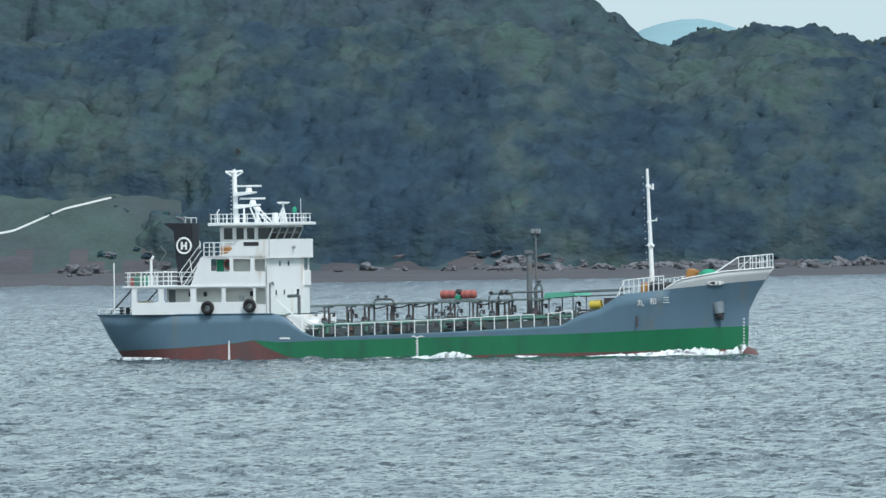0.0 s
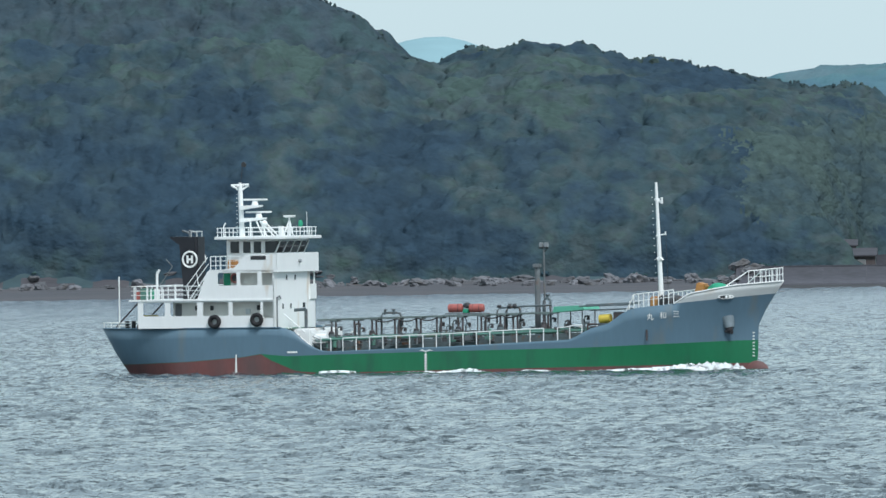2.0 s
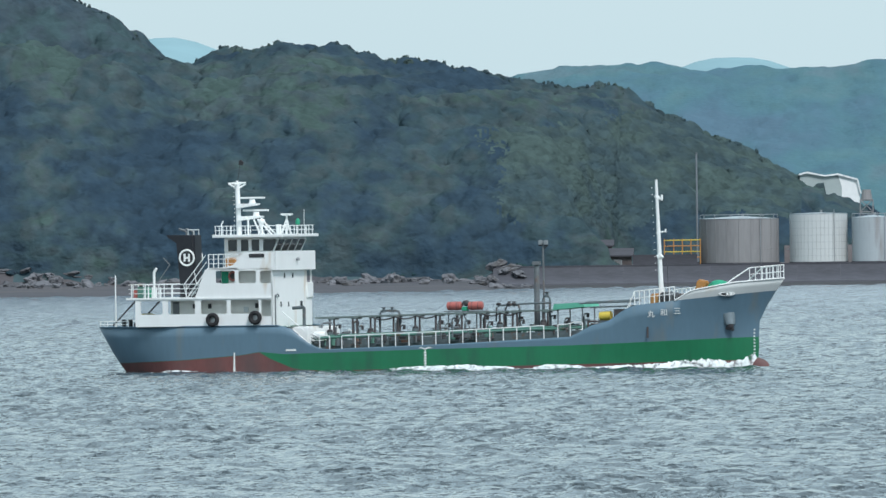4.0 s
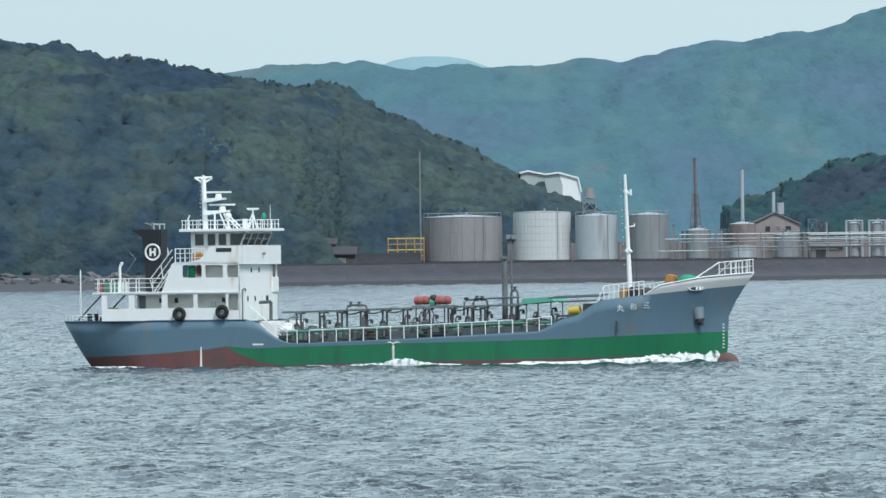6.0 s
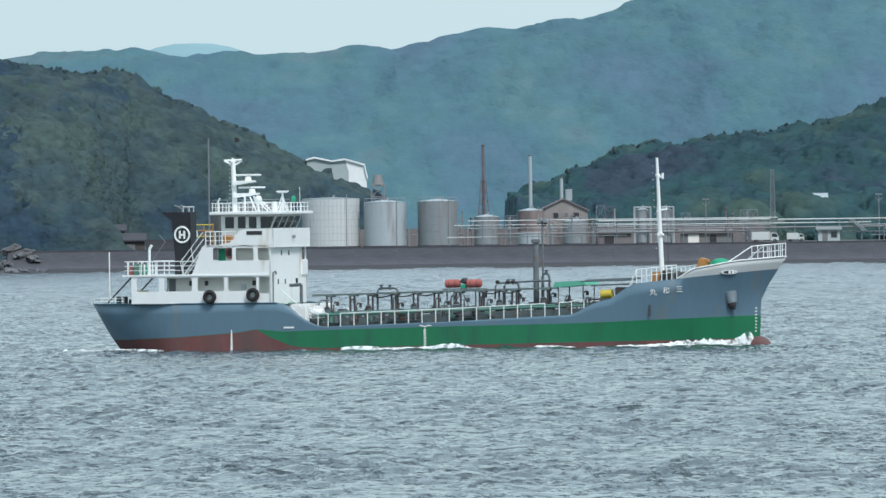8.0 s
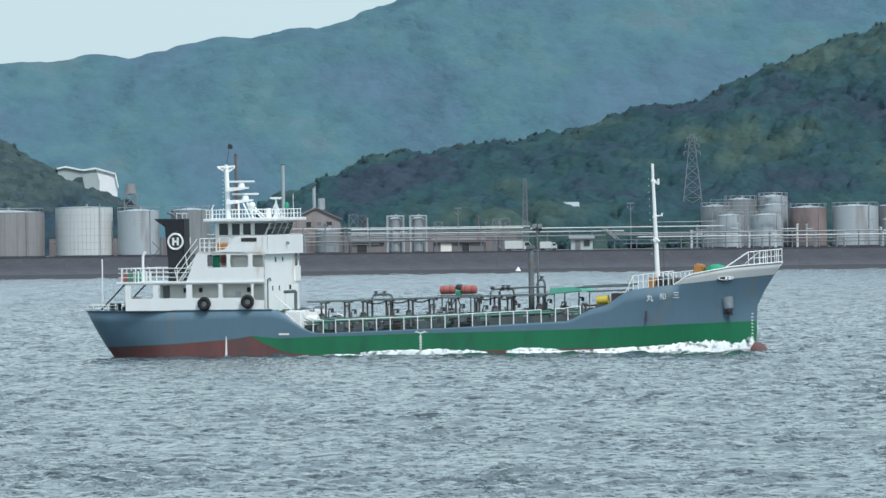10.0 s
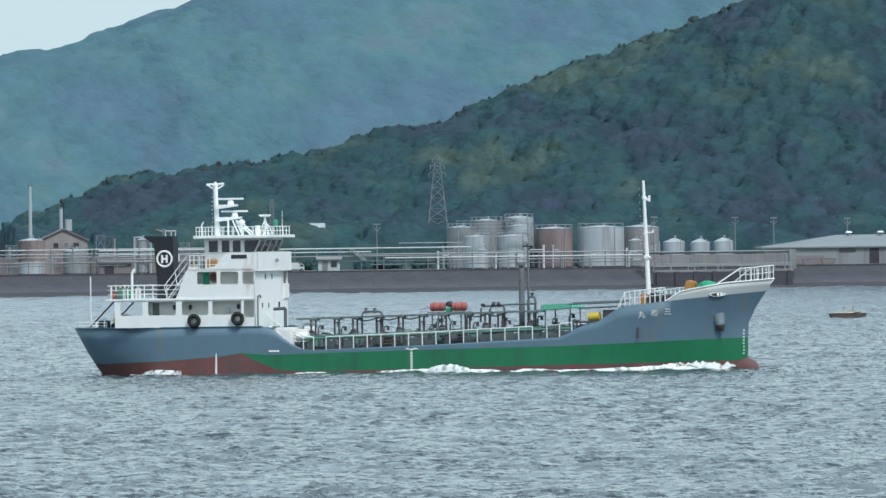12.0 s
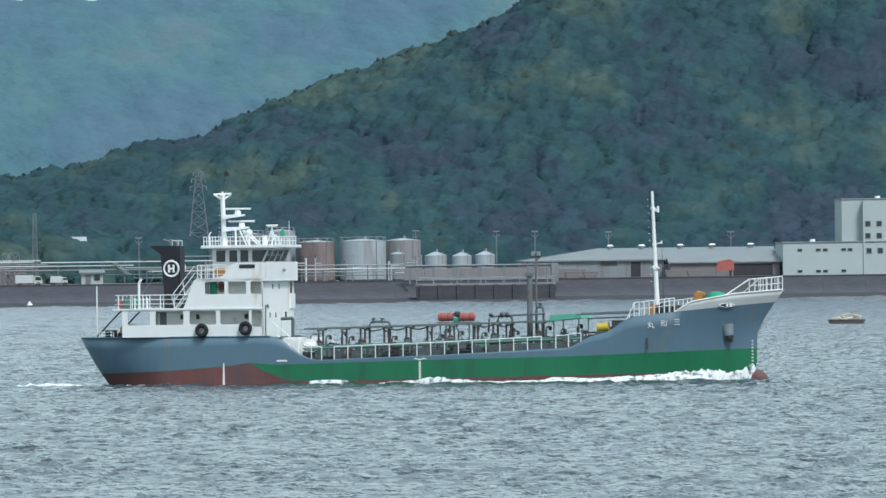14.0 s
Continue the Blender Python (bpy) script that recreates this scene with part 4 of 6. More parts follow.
def build_bow_gear():
    # pulpit rail on the stem
    pts = []
    for s in (24.3, 24.9, 25.5, 26.1, 26.45):
        x, b = shell(s, 6.25)
        pts.append((x, -max(0.06, b - 0.06), bend(TOP, s)))
    loop = pts + [(p[0], -p[1], p[2]) for p in pts[::-1]]
    railing("bow_pulpit", loop, 0.95, 1, 0.42, r_top=0.035, r_bar=0.022)
    x0, b0 = shell(22.9, 6.0)
    for side in (-1, 1):
        part("pulpit_brace", rods([((x0, side * (b0 - 0.1), 6.0), (pts[0][0], side * -pts[0][1], pts[0][2] + 0.95))], 0.05), M_WHITE, ship)
        edge = []
        for s in (16.4, 17.5, 18.5, 19.6):
            x, b = shell(s, 4.6)
            edge.append((x, side * (b - 0.1), bend(TOP, s)))
        railing("forecastle_rail", edge, 1.0, 1, 0.36, r_top=0.04, r_bar=0.025)
        x, b = shell(15.3, 3.9)
        part("step_rail", rods([((15.3, side * (b - 0.1), 3.7), (16.1, side * (b - 0.1), 5.2)), ((15.8, side * (b - 0.1), 4.3), (15.9, side * (b - 0.1), 5.0)), ((16.1, side * (b - 0.1), 5.25), edge[0][:2] + (edge[0][2] + 1.0,))], 0.045), M_WHITE, ship)
        # top edge of the white bulwark
        lines, prev = [], None
        for s in np.linspace(19.6, 26.4, 24):
            x, b = shell(s, bend(TOP, s))
            p = (x, side * b, bend(TOP, s))
            if prev:
                lines.append((prev, p))
            prev = p
        part("bulwark_cap", rods(lines, 0.05), M_WHITE, ship)
        # anchor in its recess
        x, b = shell(24.35, 3.2)
        poc = part("anchor_recess", rod((x - 0.2, side * (b - 0.05), 3.75), (x - 0.02, side * (b + 0.05), 2.95), 0.52, 0.36, 20), M_ANCHORBOX, ship, smooth=True)
        anc = part("anchor", ball((x + 0.05, side * (b + 0.22), 2.85), 0.27, 2, (1, 0.6, 0.9)), M_WALLDARK, ship, "rusty brown stockless anchor")
        part("shank", rods([((x, side * (b + 0.1), 2.9), (x - 0.15, side * (b - 0.05), 3.6))], 0.1), M_DARK, anc)
        part("fluke", rods([((x - 0.3, side * (b + 0.2), 2.75), (x + 0.3, side * (b + 0.2), 2.6))], 0.11), M_DARK, anc)
        # fairlead
        x, b = shell(23.3, 5.2)
        x2, b2 = shell(23.9, 5.2)
        fl = part("fairlead", ring((0, 0, 0), 0.3, 0.06, "Y", 28, 8), M_CREAM, ship, "white roller fairlead")
        fl.matrix_basis = pose(x, side * (b + 0.03), 5.2, 0, 0, side * math.degrees(math.atan2(b2 - b, x2 - x))) @ Matrix.Diagonal((1.75, 1, 0.45, 1))
        part("fairlead_hole", rod((-0.1, -0.02, 0), (-0.1, 0.02, 0), 0.2, seg=16), M_DARK, fl)
        part("roller", rods([((q, -0.06, -0.2), (q, -0.06, 0.22)) for q in (0.02, 0.16)], 0.05, 8), M_WHITE, fl)
    # draught figures as bars at the stem
    for i in range(8):
        z = 0.9 + 0.24 * i
        x, b = shell(26.15, z)
        part("stem_mark", box(x - 0.05, x + 0.08, -b - 0.04, -b + 0.02, z - 0.05, z + 0.05), M_MARK, ship)
    # ship's name
    for ch, s in (("丸", 17.9), ("和", 18.95), ("三", 20.0)):
        z = 3.8 + (s - 17.9) * 0.09
        x, b = shell(s, z)
        x2, b2 = shell(s + 0.3, z)
        _, bt = shell(s, z + 0.4)
        cu = bpy.data.curves.new("name_letter", "FONT")
        cu.body, cu.size, cu.extrude, cu.align_x, cu.align_y = ch, 0.54, 0.012, "CENTER", "CENTER"
        cu.materials.append(M_MARK)
        ob = new("name_letter", cu)
        ob.parent = ship
        yaw = math.atan2(b - b2, x2 - x)
        lean = math.atan2(bt - b, 0.4)
        ob.matrix_basis = pose(x, -b - 0.025, z, 90 + math.degrees(lean), 0, math.degrees(yaw))
    part("rust_patch_plate", box(17.0, 17.14, -shell(17, 2.4)[1] - 0.012, -shell(17, 2.4)[1] + 0.02, 2.1, 2.9), M_POST, ship)
    # forecastle gear
    part("windlass", box(16.6, 17.4, -1.6, -0.7, 4.4, 5.3, 0.1), M_ORANGE, ship, "orange windlass housing")
    part("windlass_drum", rods([((17.7, -1.8, 4.95), (17.7, 1.2, 4.95))], 0.4, 14), M_DARK, ship)
    part("windlass_frame", box(17.3, 18.2, -1.2, -0.9, 4.4, 5.4, 0.05), M_GREYPOST, ship)
    part("windlass_drum", rods([((18.9, -1.4, 4.95), (18.9, 1.2, 4.95))], 0.34, 14), M_GREYPOST, ship)
    for x, y in ((19.2, -2.3), (18.4, -2.6)):
        part("bollard", rods([((x, y, 4.5), (x, y, 5.15)), ((x + 0.45, y, 4.5), (x + 0.45, y, 5.15))], 0.14, 10), M_DARK, ship)
    bm = box(19.8, 20.5, -0.8, 0.2, 5.0, 6.25, 0.1)
    bmesh.ops.rotate(bm, cent=(20.1, 0, 5.6), matrix=Matrix.Rotation(radians(14), 3, "Y"), verts=bm.verts)
    part("winch_control", bm, M_ORANGE, ship, "orange winch control box")
    bm = ball((21.5, -0.3, 5.75), 0.6, 3, (1.55, 1.3, 0.75), 0.25, 3)
    part("covered_rope_pile", bm, M_TARP, ship, "rope pile under green canvas", smooth=True)


def build_cargo_deck():
    rng = random.Random(7)
    d = lambda s: bend(MAIN_DECK, s)
    # side rails in sections with gaps
    for side in (-1, 1):
        y = side * 3.98
        railing("side_rail", [(s, y, bend(TOP, s)) for s in np.linspace(-6.55, 8.2, 12)] + [(9.2, y, bend(TOP, 9.2))], 0.93, 3, 1.07, r_top=0.042, r_bar=0.022, m_bar=M_PIPE)
        railing("side_rail", [(s, y, bend(TOP, s)) for s in (10.3, 11.0, 11.6)] + [(12.2, y, 2.36)], 0.93, 3, 1.0, r_top=0.042, r_bar=0.022, m_bar=M_PIPE)
        railing("side_rail", [(s, y, max(1.5, bend(TOP, s))) for s in (-9.0, -8.2, -7.5)], 0.95, 3, 1.0, r_top=0.042, r_bar=0.022, m_bar=M_PIPE)
    # cargo trunk
    part("cargo_trunk", prism([(-9.8, 1.4), (13.2, 2.1), (13.2, 2.75), (-9.8, 2.1)], -2.6, 2.6), M_PIPE, ship, "dark grey cargo trunk deck")
    # catwalk on paired posts, pumps at their feet
    beam = lambda q: 3.78 + (q + 9.2) * 0.021
    for y in (-1.35, -0.65):
        part("catwalk_beam", rods([((-9.6, y, beam(-9.6)), (9.2, y, beam(9.2)))], 0.05, 6), M_WALKWAY, ship)
    part("catwalk_plate", prism([(-9.6, beam(-9.6) + 0.04), (9.2, beam(9.2) + 0.04), (9.2, beam(9.2) + 0.09), (-9.6, beam(-9.6) + 0.09)], -1.4, -0.6), M_WALKWAY, ship, "narrow grey-green catwalk")
    for k, (y, z0) in enumerate(((-3.2, 2.35), (-2.2, 2.5), (-1.2, 2.41), (0.4, 2.47), (1.6, 2.5))):
        part("cargo_pipe", rods([((-8.6, y, z0), (12.6, y, z0 + 0.55))], 0.1 if k != 1 else 0.06, 8), M_PIPEGREEN if k < 2 else M_PIPE, ship, smooth=True)
    pairs = (-8.3, -6.5, -5.1, -3.3, -1.6, 0.0, 1.7, 3.5, 5.0, 6.0, 8.4)
    leg = part("pipe_support", rod((0, 0, 0), (0, 0, 1), 0.075, seg=6), M_POST, ship)
    leg.matrix_basis = pose(pairs[0] - 0.17, -1.35, d(pairs[0])) @ Matrix.Diagonal((1, 1, beam(pairs[0]) - d(pairs[0]), 1))
    for i, q in enumerate(pairs):
        for dx, y in ((-0.17, -1.35), (0.17, -1.35)):
            if i or dx > 0:
                again(leg, ship, pose(q + dx, y, d(q)) @ Matrix.Diagonal((1, 1, beam(q) - d(q), 1)))
        part("cross_beam", box(q - 0.26, q + 0.26, -1.45, -0.55, beam(q) - 0.14, beam(q) - 0.05), M_PIPE, ship)
        part("post_plate", box(q - 0.28, q + 0.28, -1.47, -1.37, beam(q) - 0.1, beam(q) + 0.06, 0.01), M_WALKWAY, ship)
        if i % 2 == 0:
            foot = part("pump_housing", rod((q, -1.8, d(q) + 0.5), (q, -1.8, d(q) + 1.35), 0.34, 0.24, 12), M_POST if i % 4 else M_PIPE, ship)
            part("pump_cap", ball((q, -1.8, d(q) + 1.4), 0.22, 2, (1, 1, 0.7)), M_DARK, foot)
            part("flange", rod((q, -1.8, d(q) + 0.75), (q, -1.8, d(q) + 0.85), 0.42, seg=12), M_PIPE, foot)
    # upright vents and valve stands between the posts
    for q, y, h in ((-7.6, -2.4, 3.3), (-7.0, -0.3, 3.5), (-5.9, -2.2, 3.2), (-4.0, 0.6, 3.6), (-2.6, -2.3, 3.2), (-0.8, 0.8, 3.5), (0.9, -2.2, 3.3), (1.3, -1.9, 3.7), (2.4, -2.1, 3.5), (2.8, 0.7, 3.8), (4.2, -2.2, 3.4), (5.6, 0.4, 3.7), (6.6, -2.0, 3.5), (9.0, -1.9, 3.8), (10.2, -2.2, 3.6), (10.8, 0.2, 3.9), (11.6, -1.8, 3.5)):
        v = part("vent_pipe", tube([(q, y, d(q) + 0.3), (q, y, h - 0.22), (q + 0.05, y, h - 0.06), (q + 0.18, y, h), (q + 0.32, y, h - 0.04)], 0.07, 8), M_PIPE, ship, smooth=True)
        part("vent_mouth", rod((q + 0.3, y, h - 0.28), (q + 0.34, y, h + 0.02), 0.13, 0.09, 10), M_DARK, v)
        part("flange", rod((q, y, d(q) + 0.75), (q, y, d(q) + 0.83), 0.17, seg=10), M_PIPEGREEN, v)
    # arched vent pipes over the catwalk, with their valves
    for q, w, h, y in ((-4.7, 1.55, 4.28, -0.9), (4.9, 1.1, 4.6, -0.3), (7.85, 0.55, 5.25, -0.4)):
        base_ = d(q) + 0.3
        part("vent_arch", tube([(q, y, base_), (q, y, h - 0.25), (q + 0.1, y, h - 0.06), (q + 0.3, y, h), (q + w - 0.3, y, h), (q + w - 0.08, y, h - 0.06), (q + w, y, h - 0.28), (q + w, y, h - 1.0), (q + w, y, base_)], 0.085, 8), M_PIPE, ship, smooth=True)
        for e in (0.3, w * 0.62):
            v = part("vent_valve", rod((q + e, y, h - 0.14), (q + e, y, h + 0.2), 0.11, 0.08, 10), M_PIPE, ship)
            part("hand_wheel", ring((q + e, y, h + 0.22), 0.15, 0.03, "Z", 14, 5), M_DARK, v)
    part("hose_boom", tube([(4.3, -0.7, 3.4), (4.35, -0.7, 4.4), (4.6, -0.7, 4.56), (6.4, -0.7, 4.66), (8.6, -0.7, 4.72)], 0.07, 8), M_PIPE, ship, smooth=True)
    for q in (4.5, 5.3, 5.7):
        part("boom_valve", ball((q, -0.7, 4.66), 0.16, 2, (1.2, 1, 0.8)), M_DARK, ship)
    # one long black hose, slung from post to post
    pts = []
    for a, b in ((-9.6, -5.1), (-5.1, -3.3), (-3.3, -1.6), (-1.6, 0.0), (3.5, 5.0), (5.0, 6.4)):
        n = 8
        pts.append([(a + (b - a) * k / n, -1.55, beam(a + (b - a) * k / n) - 0.05 - (0.1 + 0.07 * (b - a)) * math.sin(math.pi * k / n)) for k in range(n + 1)])
    for line in pts[1:]:
        part("hose", tube(line, 0.055, 6), M_DARK, ship, smooth=True)
    # valves, pumps and manifold gear, low on the trunk
    for i in range(110):
        s = rng.uniform(-9.0, 13.0)
        y = rng.choice((-3.3, -2.6, -2.0, -0.6, 0.8))
        z = d(s) + rng.uniform(0.3, 0.55)
        h = rng.uniform(0.35, 0.85)
        kind = i % 4
        m = rng.choice((M_PIPE, M_DARK, M_POST, M_GREYPOST, M_PIPEGREEN))
        if kind == 0:
            v = part("gate_valve", rod((s, y, z), (s, y, z + h), 0.05, seg=6), m, ship)
            part("hand_wheel", ring((s, y, z + h), 0.17, 0.03, "Z", 14, 5), M_DARK, v)
            part("valve_body", ball((s, y, z + 0.25), 0.17, 1), m, v)
        elif kind == 1:
            v = part("pump_housing", rod((s, y, z), (s, y, z + h * 0.8), 0.17, 0.13, 10), m, ship)
            part("pump_cap", ball((s, y, z + h * 0.8), 0.14, 1), m, v)
        elif kind == 2:
            part("manifold_pipe", tube([(s, y, z), (s, y, z + h - 0.1), (s + 0.1, y, z + h), (s + rng.uniform(0.4, 0.9), y, z + h)], 0.07, 8), m, ship, smooth=True)
        else:
            part("deck_box", box(s - 0.22, s + 0.25, y - 0.25, y + 0.25, z, z + h * 0.5, 0.04), m, ship)
    # life rafts on their cradle
    cradle = part("raft_cradle", box(0.35, 3.25, -1.05, 0.65, 4.12, 4.2, 0.01), M_GREYPOST, ship)
    for q in (0.7, 2.9):
        for y in (-1.0, 0.6):
            part("cradle_leg", rod((q, y, d(q)), (q, y, 4.14), 0.05), M_GREYPOST, cradle)
        part("cradle_brace", rod((q, -1.0, d(q)), (1.8, -1.0, 4.14), 0.04), M_GREYPOST, cradle)
    for s in (0.95, 2.62):
        raft = part("life_raft", rod((s - 0.48, -0.4, 4.55), (s + 0.48, -0.4, 4.57), 0.31, seg=18), M_RAFT, ship, "red-orange life raft canister", smooth=True)
        for e in (-0.48, 0.48):
            part("canister_end", ball((s + e, -0.4, 4.56), 0.305, 2, (0.35, 1, 1)), M_RAFT, raft, smooth=True)
        for e in (-0.25, 0.25):
            part("strap", ring((s + e, -0.4, 4.56), 0.315, 0.018, "X", 20, 5), M_DARK, raft)
    part("rescue_gear", ball((1.85, -0.4, 4.75), 0.3, 2, (1, 0.8, 0.8), 0.2, 2), M_DARK, ship)
    part("rescue_gear_cover", box(1.6, 2.0, -0.7, 0.0, 4.2, 4.5, 0.05), M_TARP, ship)
    # canopy and stores under it
    can = part("work_canopy", prism([(9.4, 4.2), (11.9, 4.4), (11.7, 4.72), (9.5, 4.62)], -2.6, 0.6), M_CANOPY, ship, "green cloth work canopy")
    for s in (9.7, 11.6):
        for y in (-2.3, 0.3):
            part("canopy_leg", rod((s, y, d(s)), (s, y, 4.35), 0.05), M_GREYPOST, can)
    part("yellow_drum", rod((13.1, -2.6, 3.68), (13.95, -2.6, 3.74), 0.34, seg=18), M_YELLOW, ship, "yellow hose drum", smooth=True)
    part("drum_stand", box(13.0, 14.0, -2.9, -2.3, 2.3, 3.4, 0.04), M_PIPE, ship)
    part("store_box", box(14.2, 15.3, -2.8, -1.8, 2.4, 4.2, 0.04), M_DARKWOOD, ship)
    part("store_roof", rods([((11.6, -2.9, 4.65), (15.9, -2.9, 4.75)), ((11.6, -1.6, 4.72), (15.9, -1.6, 4.85)), ((12.4, -2.9, 4.35), (15.9, -2.9, 4.45))], 0.06), M_PIPE, ship)
    # gear at the foot of the house front
    part("pump_room_top", box(-11.9, -9.4, -3.2, 3.2, 1.6, 3.2, 0.1), M_WHITE, ship, "white pump room casing")
    part("ventilator_bend", rods([((-10.3, -1.8, 3.1), (-10.3, -1.8, 4.6)), ((-10.3, -1.8, 4.6), (-11.2, -1.8, 4.55))], 0.12, 10), M_PIPE, ship)
    part("deck_winch", rods([((-9.1, -2.9, 2.5), (-8.2, -2.9, 2.5))], 0.32, 14), M_WHITE, ship, "white deck winch")
    part("valve_chest", box(-9.3, -8.5, -2.2, -1.3, 2.0, 3.05, 0.08), M_WHITE, ship)
    part("chest_pipe", tube([(-9.0, -1.6, 3.0), (-9.0, -1.6, 3.3), (-8.85, -1.6, 3.42), (-8.2, -1.6, 3.45)], 0.07, 8), M_GREYPOST, ship)
    part("access_hatch", box(-10.9, -10.2, -3.6, -3.25, 1.7, 2.7, 0.03), M_DARK, ship)
    part("step_frame", rods([((-11.0, -3.7, 3.3), (-9.3, -3.7, 1.8)), ((-11.0, -3.2, 3.3), (-9.3, -3.2, 1.8)), ((-11.3, -3.7, 4.3), (-9.6, -3.7, 2.9))], 0.045), M_WHITE, ship)
    part("house_pipe", rods([((-11.85, -3.6, 3.3), (-11.85, -3.6, 5.5)), ((-11.85, -3.6, 5.5), (-11.8, -3.2, 5.6)), ((-11.8, -3.2, 5.6), (-11.8, -3.0, 5.4))], 0.05), M_GREYPOST, ship)


build_funnel_and_masts()
build_stern_gear()
build_bow_gear()
build_cargo_deck()
ship_foam = []


def foam_strip(name, label, s0, s1, out, width, height, seed, wander=0.25, steep=False):
    """A lumpy crest of broken water along the starboard side."""
    bm = bmesh.new()
    rng = random.Random(seed)
    n = max(10, int((s1 - s0) / 0.09))
    rows = []
    for i in range(n + 1):
        k = i / n
        s = s0 + (s1 - s0) * k
        x, b = shell(s, 0.2)
        env = math.sin(math.pi * min(1, max(0, k))) ** 0.6 if not steep else math.sin(math.pi / 2 * min(1, k * 1.2)) ** 0.6 * min(1, (1 - k) * 14)
        lump = 0.85 + 0.35 * noise.noise(Vector((s * 0.6, seed, 0))) + 0.22 * noise.noise(Vector((s * 2.3, seed, 4))) + 0.16 * noise.noise(Vector((s * 7.7, seed, 6)))
        h = max(0.03, height(k) * env * lump)
        w = width(k) * (0.5 + 0.5 * env) * (0.85 + 0.4 * noise.noise(Vector((s * 0.9, seed, 8))))
        y0 = -b - out(k) + wander * noise.noise(Vector((s * 0.6, seed, 2)))
        row = []
        for j in range(9):
            q = j / 8
            prof = math.sin(math.pi * q) ** 0.8
            z = -0.4 + (0.3 + h) * prof + 0.12 * h * noise.noise(Vector((s * 5, q * 9, seed)))
            row.append(bm.verts.new((x + 0.1 * noise.noise(Vector((s * 4, q * 7, seed))), y0 - w * (q - 0.35), z)))
        rows.append(row)
    for a, b in zip(rows, rows[1:]):
        for j in range(8):
            bm.faces.new((a[j], b[j], b[j + 1], a[j + 1]))
    ob = part(name, bm, M_FOAM, None, smooth=True)
    tagged(ob, label, "foam", kind="stuff")
    ship_foam.append(ob)
    return ob


foam_strip("bow_wave", "white breaking bow wave along the hull", 7.0, 25.2, lambda k: 0.05 + 1.1 * (1 - k), lambda k: 0.55 + 0.5 * (1 - k), lambda k: 0.05 + 0.95 * max(0, k - 0.2) ** 1.2, 3, steep=True)
foam_strip("bow_wave", "white breaking bow wave along the hull", 12.0, 23.0, lambda k: 0.55 + 0.8 * (1 - k), lambda k: 0.6, lambda k: 0.06 + 0.22 * k, 11, steep=True)
foam_strip("bow_spray", "thin white spray thrown up at the stem", 22.2, 26.35, lambda k: 0.02, lambda k: 0.35, lambda k: 0.3 + 0.85 * k ** 1.5, 61, steep=True)
foam_strip("hull_foam", "white wave crest breaking along the hull", -3.8, 6.0, lambda k: 0.7 + 0.5 * k, lambda k: 0.6, lambda k: 0.26, 17)
foam_strip("hull_foam", "white wave crest breaking along the hull", 1.0, 4.2, lambda k: 1.3, lambda k: 0.5, lambda k: 0.42, 21)
foam_strip("hull_foam", "white wave crest breaking along the hull", -7.5, -4.6, lambda k: 0.8, lambda k: 0.5, lambda k: 0.13, 27)
foam_strip("hull_foam", "white wave crest breaking along the hull", 8.0, 12.0, lambda k: 0.4, lambda k: 0.5, lambda k: 0.26, 31)
foam_strip("stern_wash", "white wash under the stern", -25.2, -19.0, lambda k: 0.3, lambda k: 0.5, lambda k: 0.12, 37)
for a, b, sd in ((-31, -25, 53),):
    def wake(a=a, b=b, sd=sd):
        bm = bmesh.new()
        rows = []
        for i in range(50):
            s = a + (b - a) * i / 49
            env = math.sin(math.pi * i / 49) ** 0.7
            rows.append([bm.verts.new((s, -1.2 - 0.06 * (s + 25) * 4 - 1.1 * env * (j / 6 - 0.5) + 0.4 * noise.noise(Vector((s * 0.7, sd, 0))), -0.38 + 0.33 * env * math.sin(math.pi * j / 6) * (0.6 + 0.8 * noise.noise(Vector((s * 1.9, j * 0.3, sd)))))) for j in range(7)])
        for p, q in zip(rows, rows[1:]):
            for j in range(6):
                bm.faces.new((p[j], q[j], q[j + 1], p[j + 1]))
        ob = part("wake_foam", bm, M_FOAM, None, smooth=True)
        ship_foam.append(tagged(ob, "thin white foam of the wake", "foam", kind="stuff"))
    wake()


# ---- woods on the hills ----
CLUMP = np.array(((1, 0, 0), (0, 1, 0), (-1, 0, 0), (0, -1, 0), (0, 0, 0.8), (0, 0, -0.8)), float)
CLUMP_FACES = np.array(((0, 1, 4), (1, 2, 4), (2, 3, 4), (3, 0, 4), (1, 0, 5), (2, 1, 5), (3, 2, 5), (0, 3, 5)))


def leaf_clump(c, size, turn):
    """A small closed clump of leaves."""
    k, s = math.cos(turn), math.sin(turn)
    v = CLUMP * size * np.array((1.2, 0.8, 0.9))
    return np.stack([v[:, 0] * k - v[:, 1] * s, v[:, 0] * s + v[:, 1] * k, v[:, 2] + 0.25 * v[:, 0]], 1) + c, CLUMP_FACES


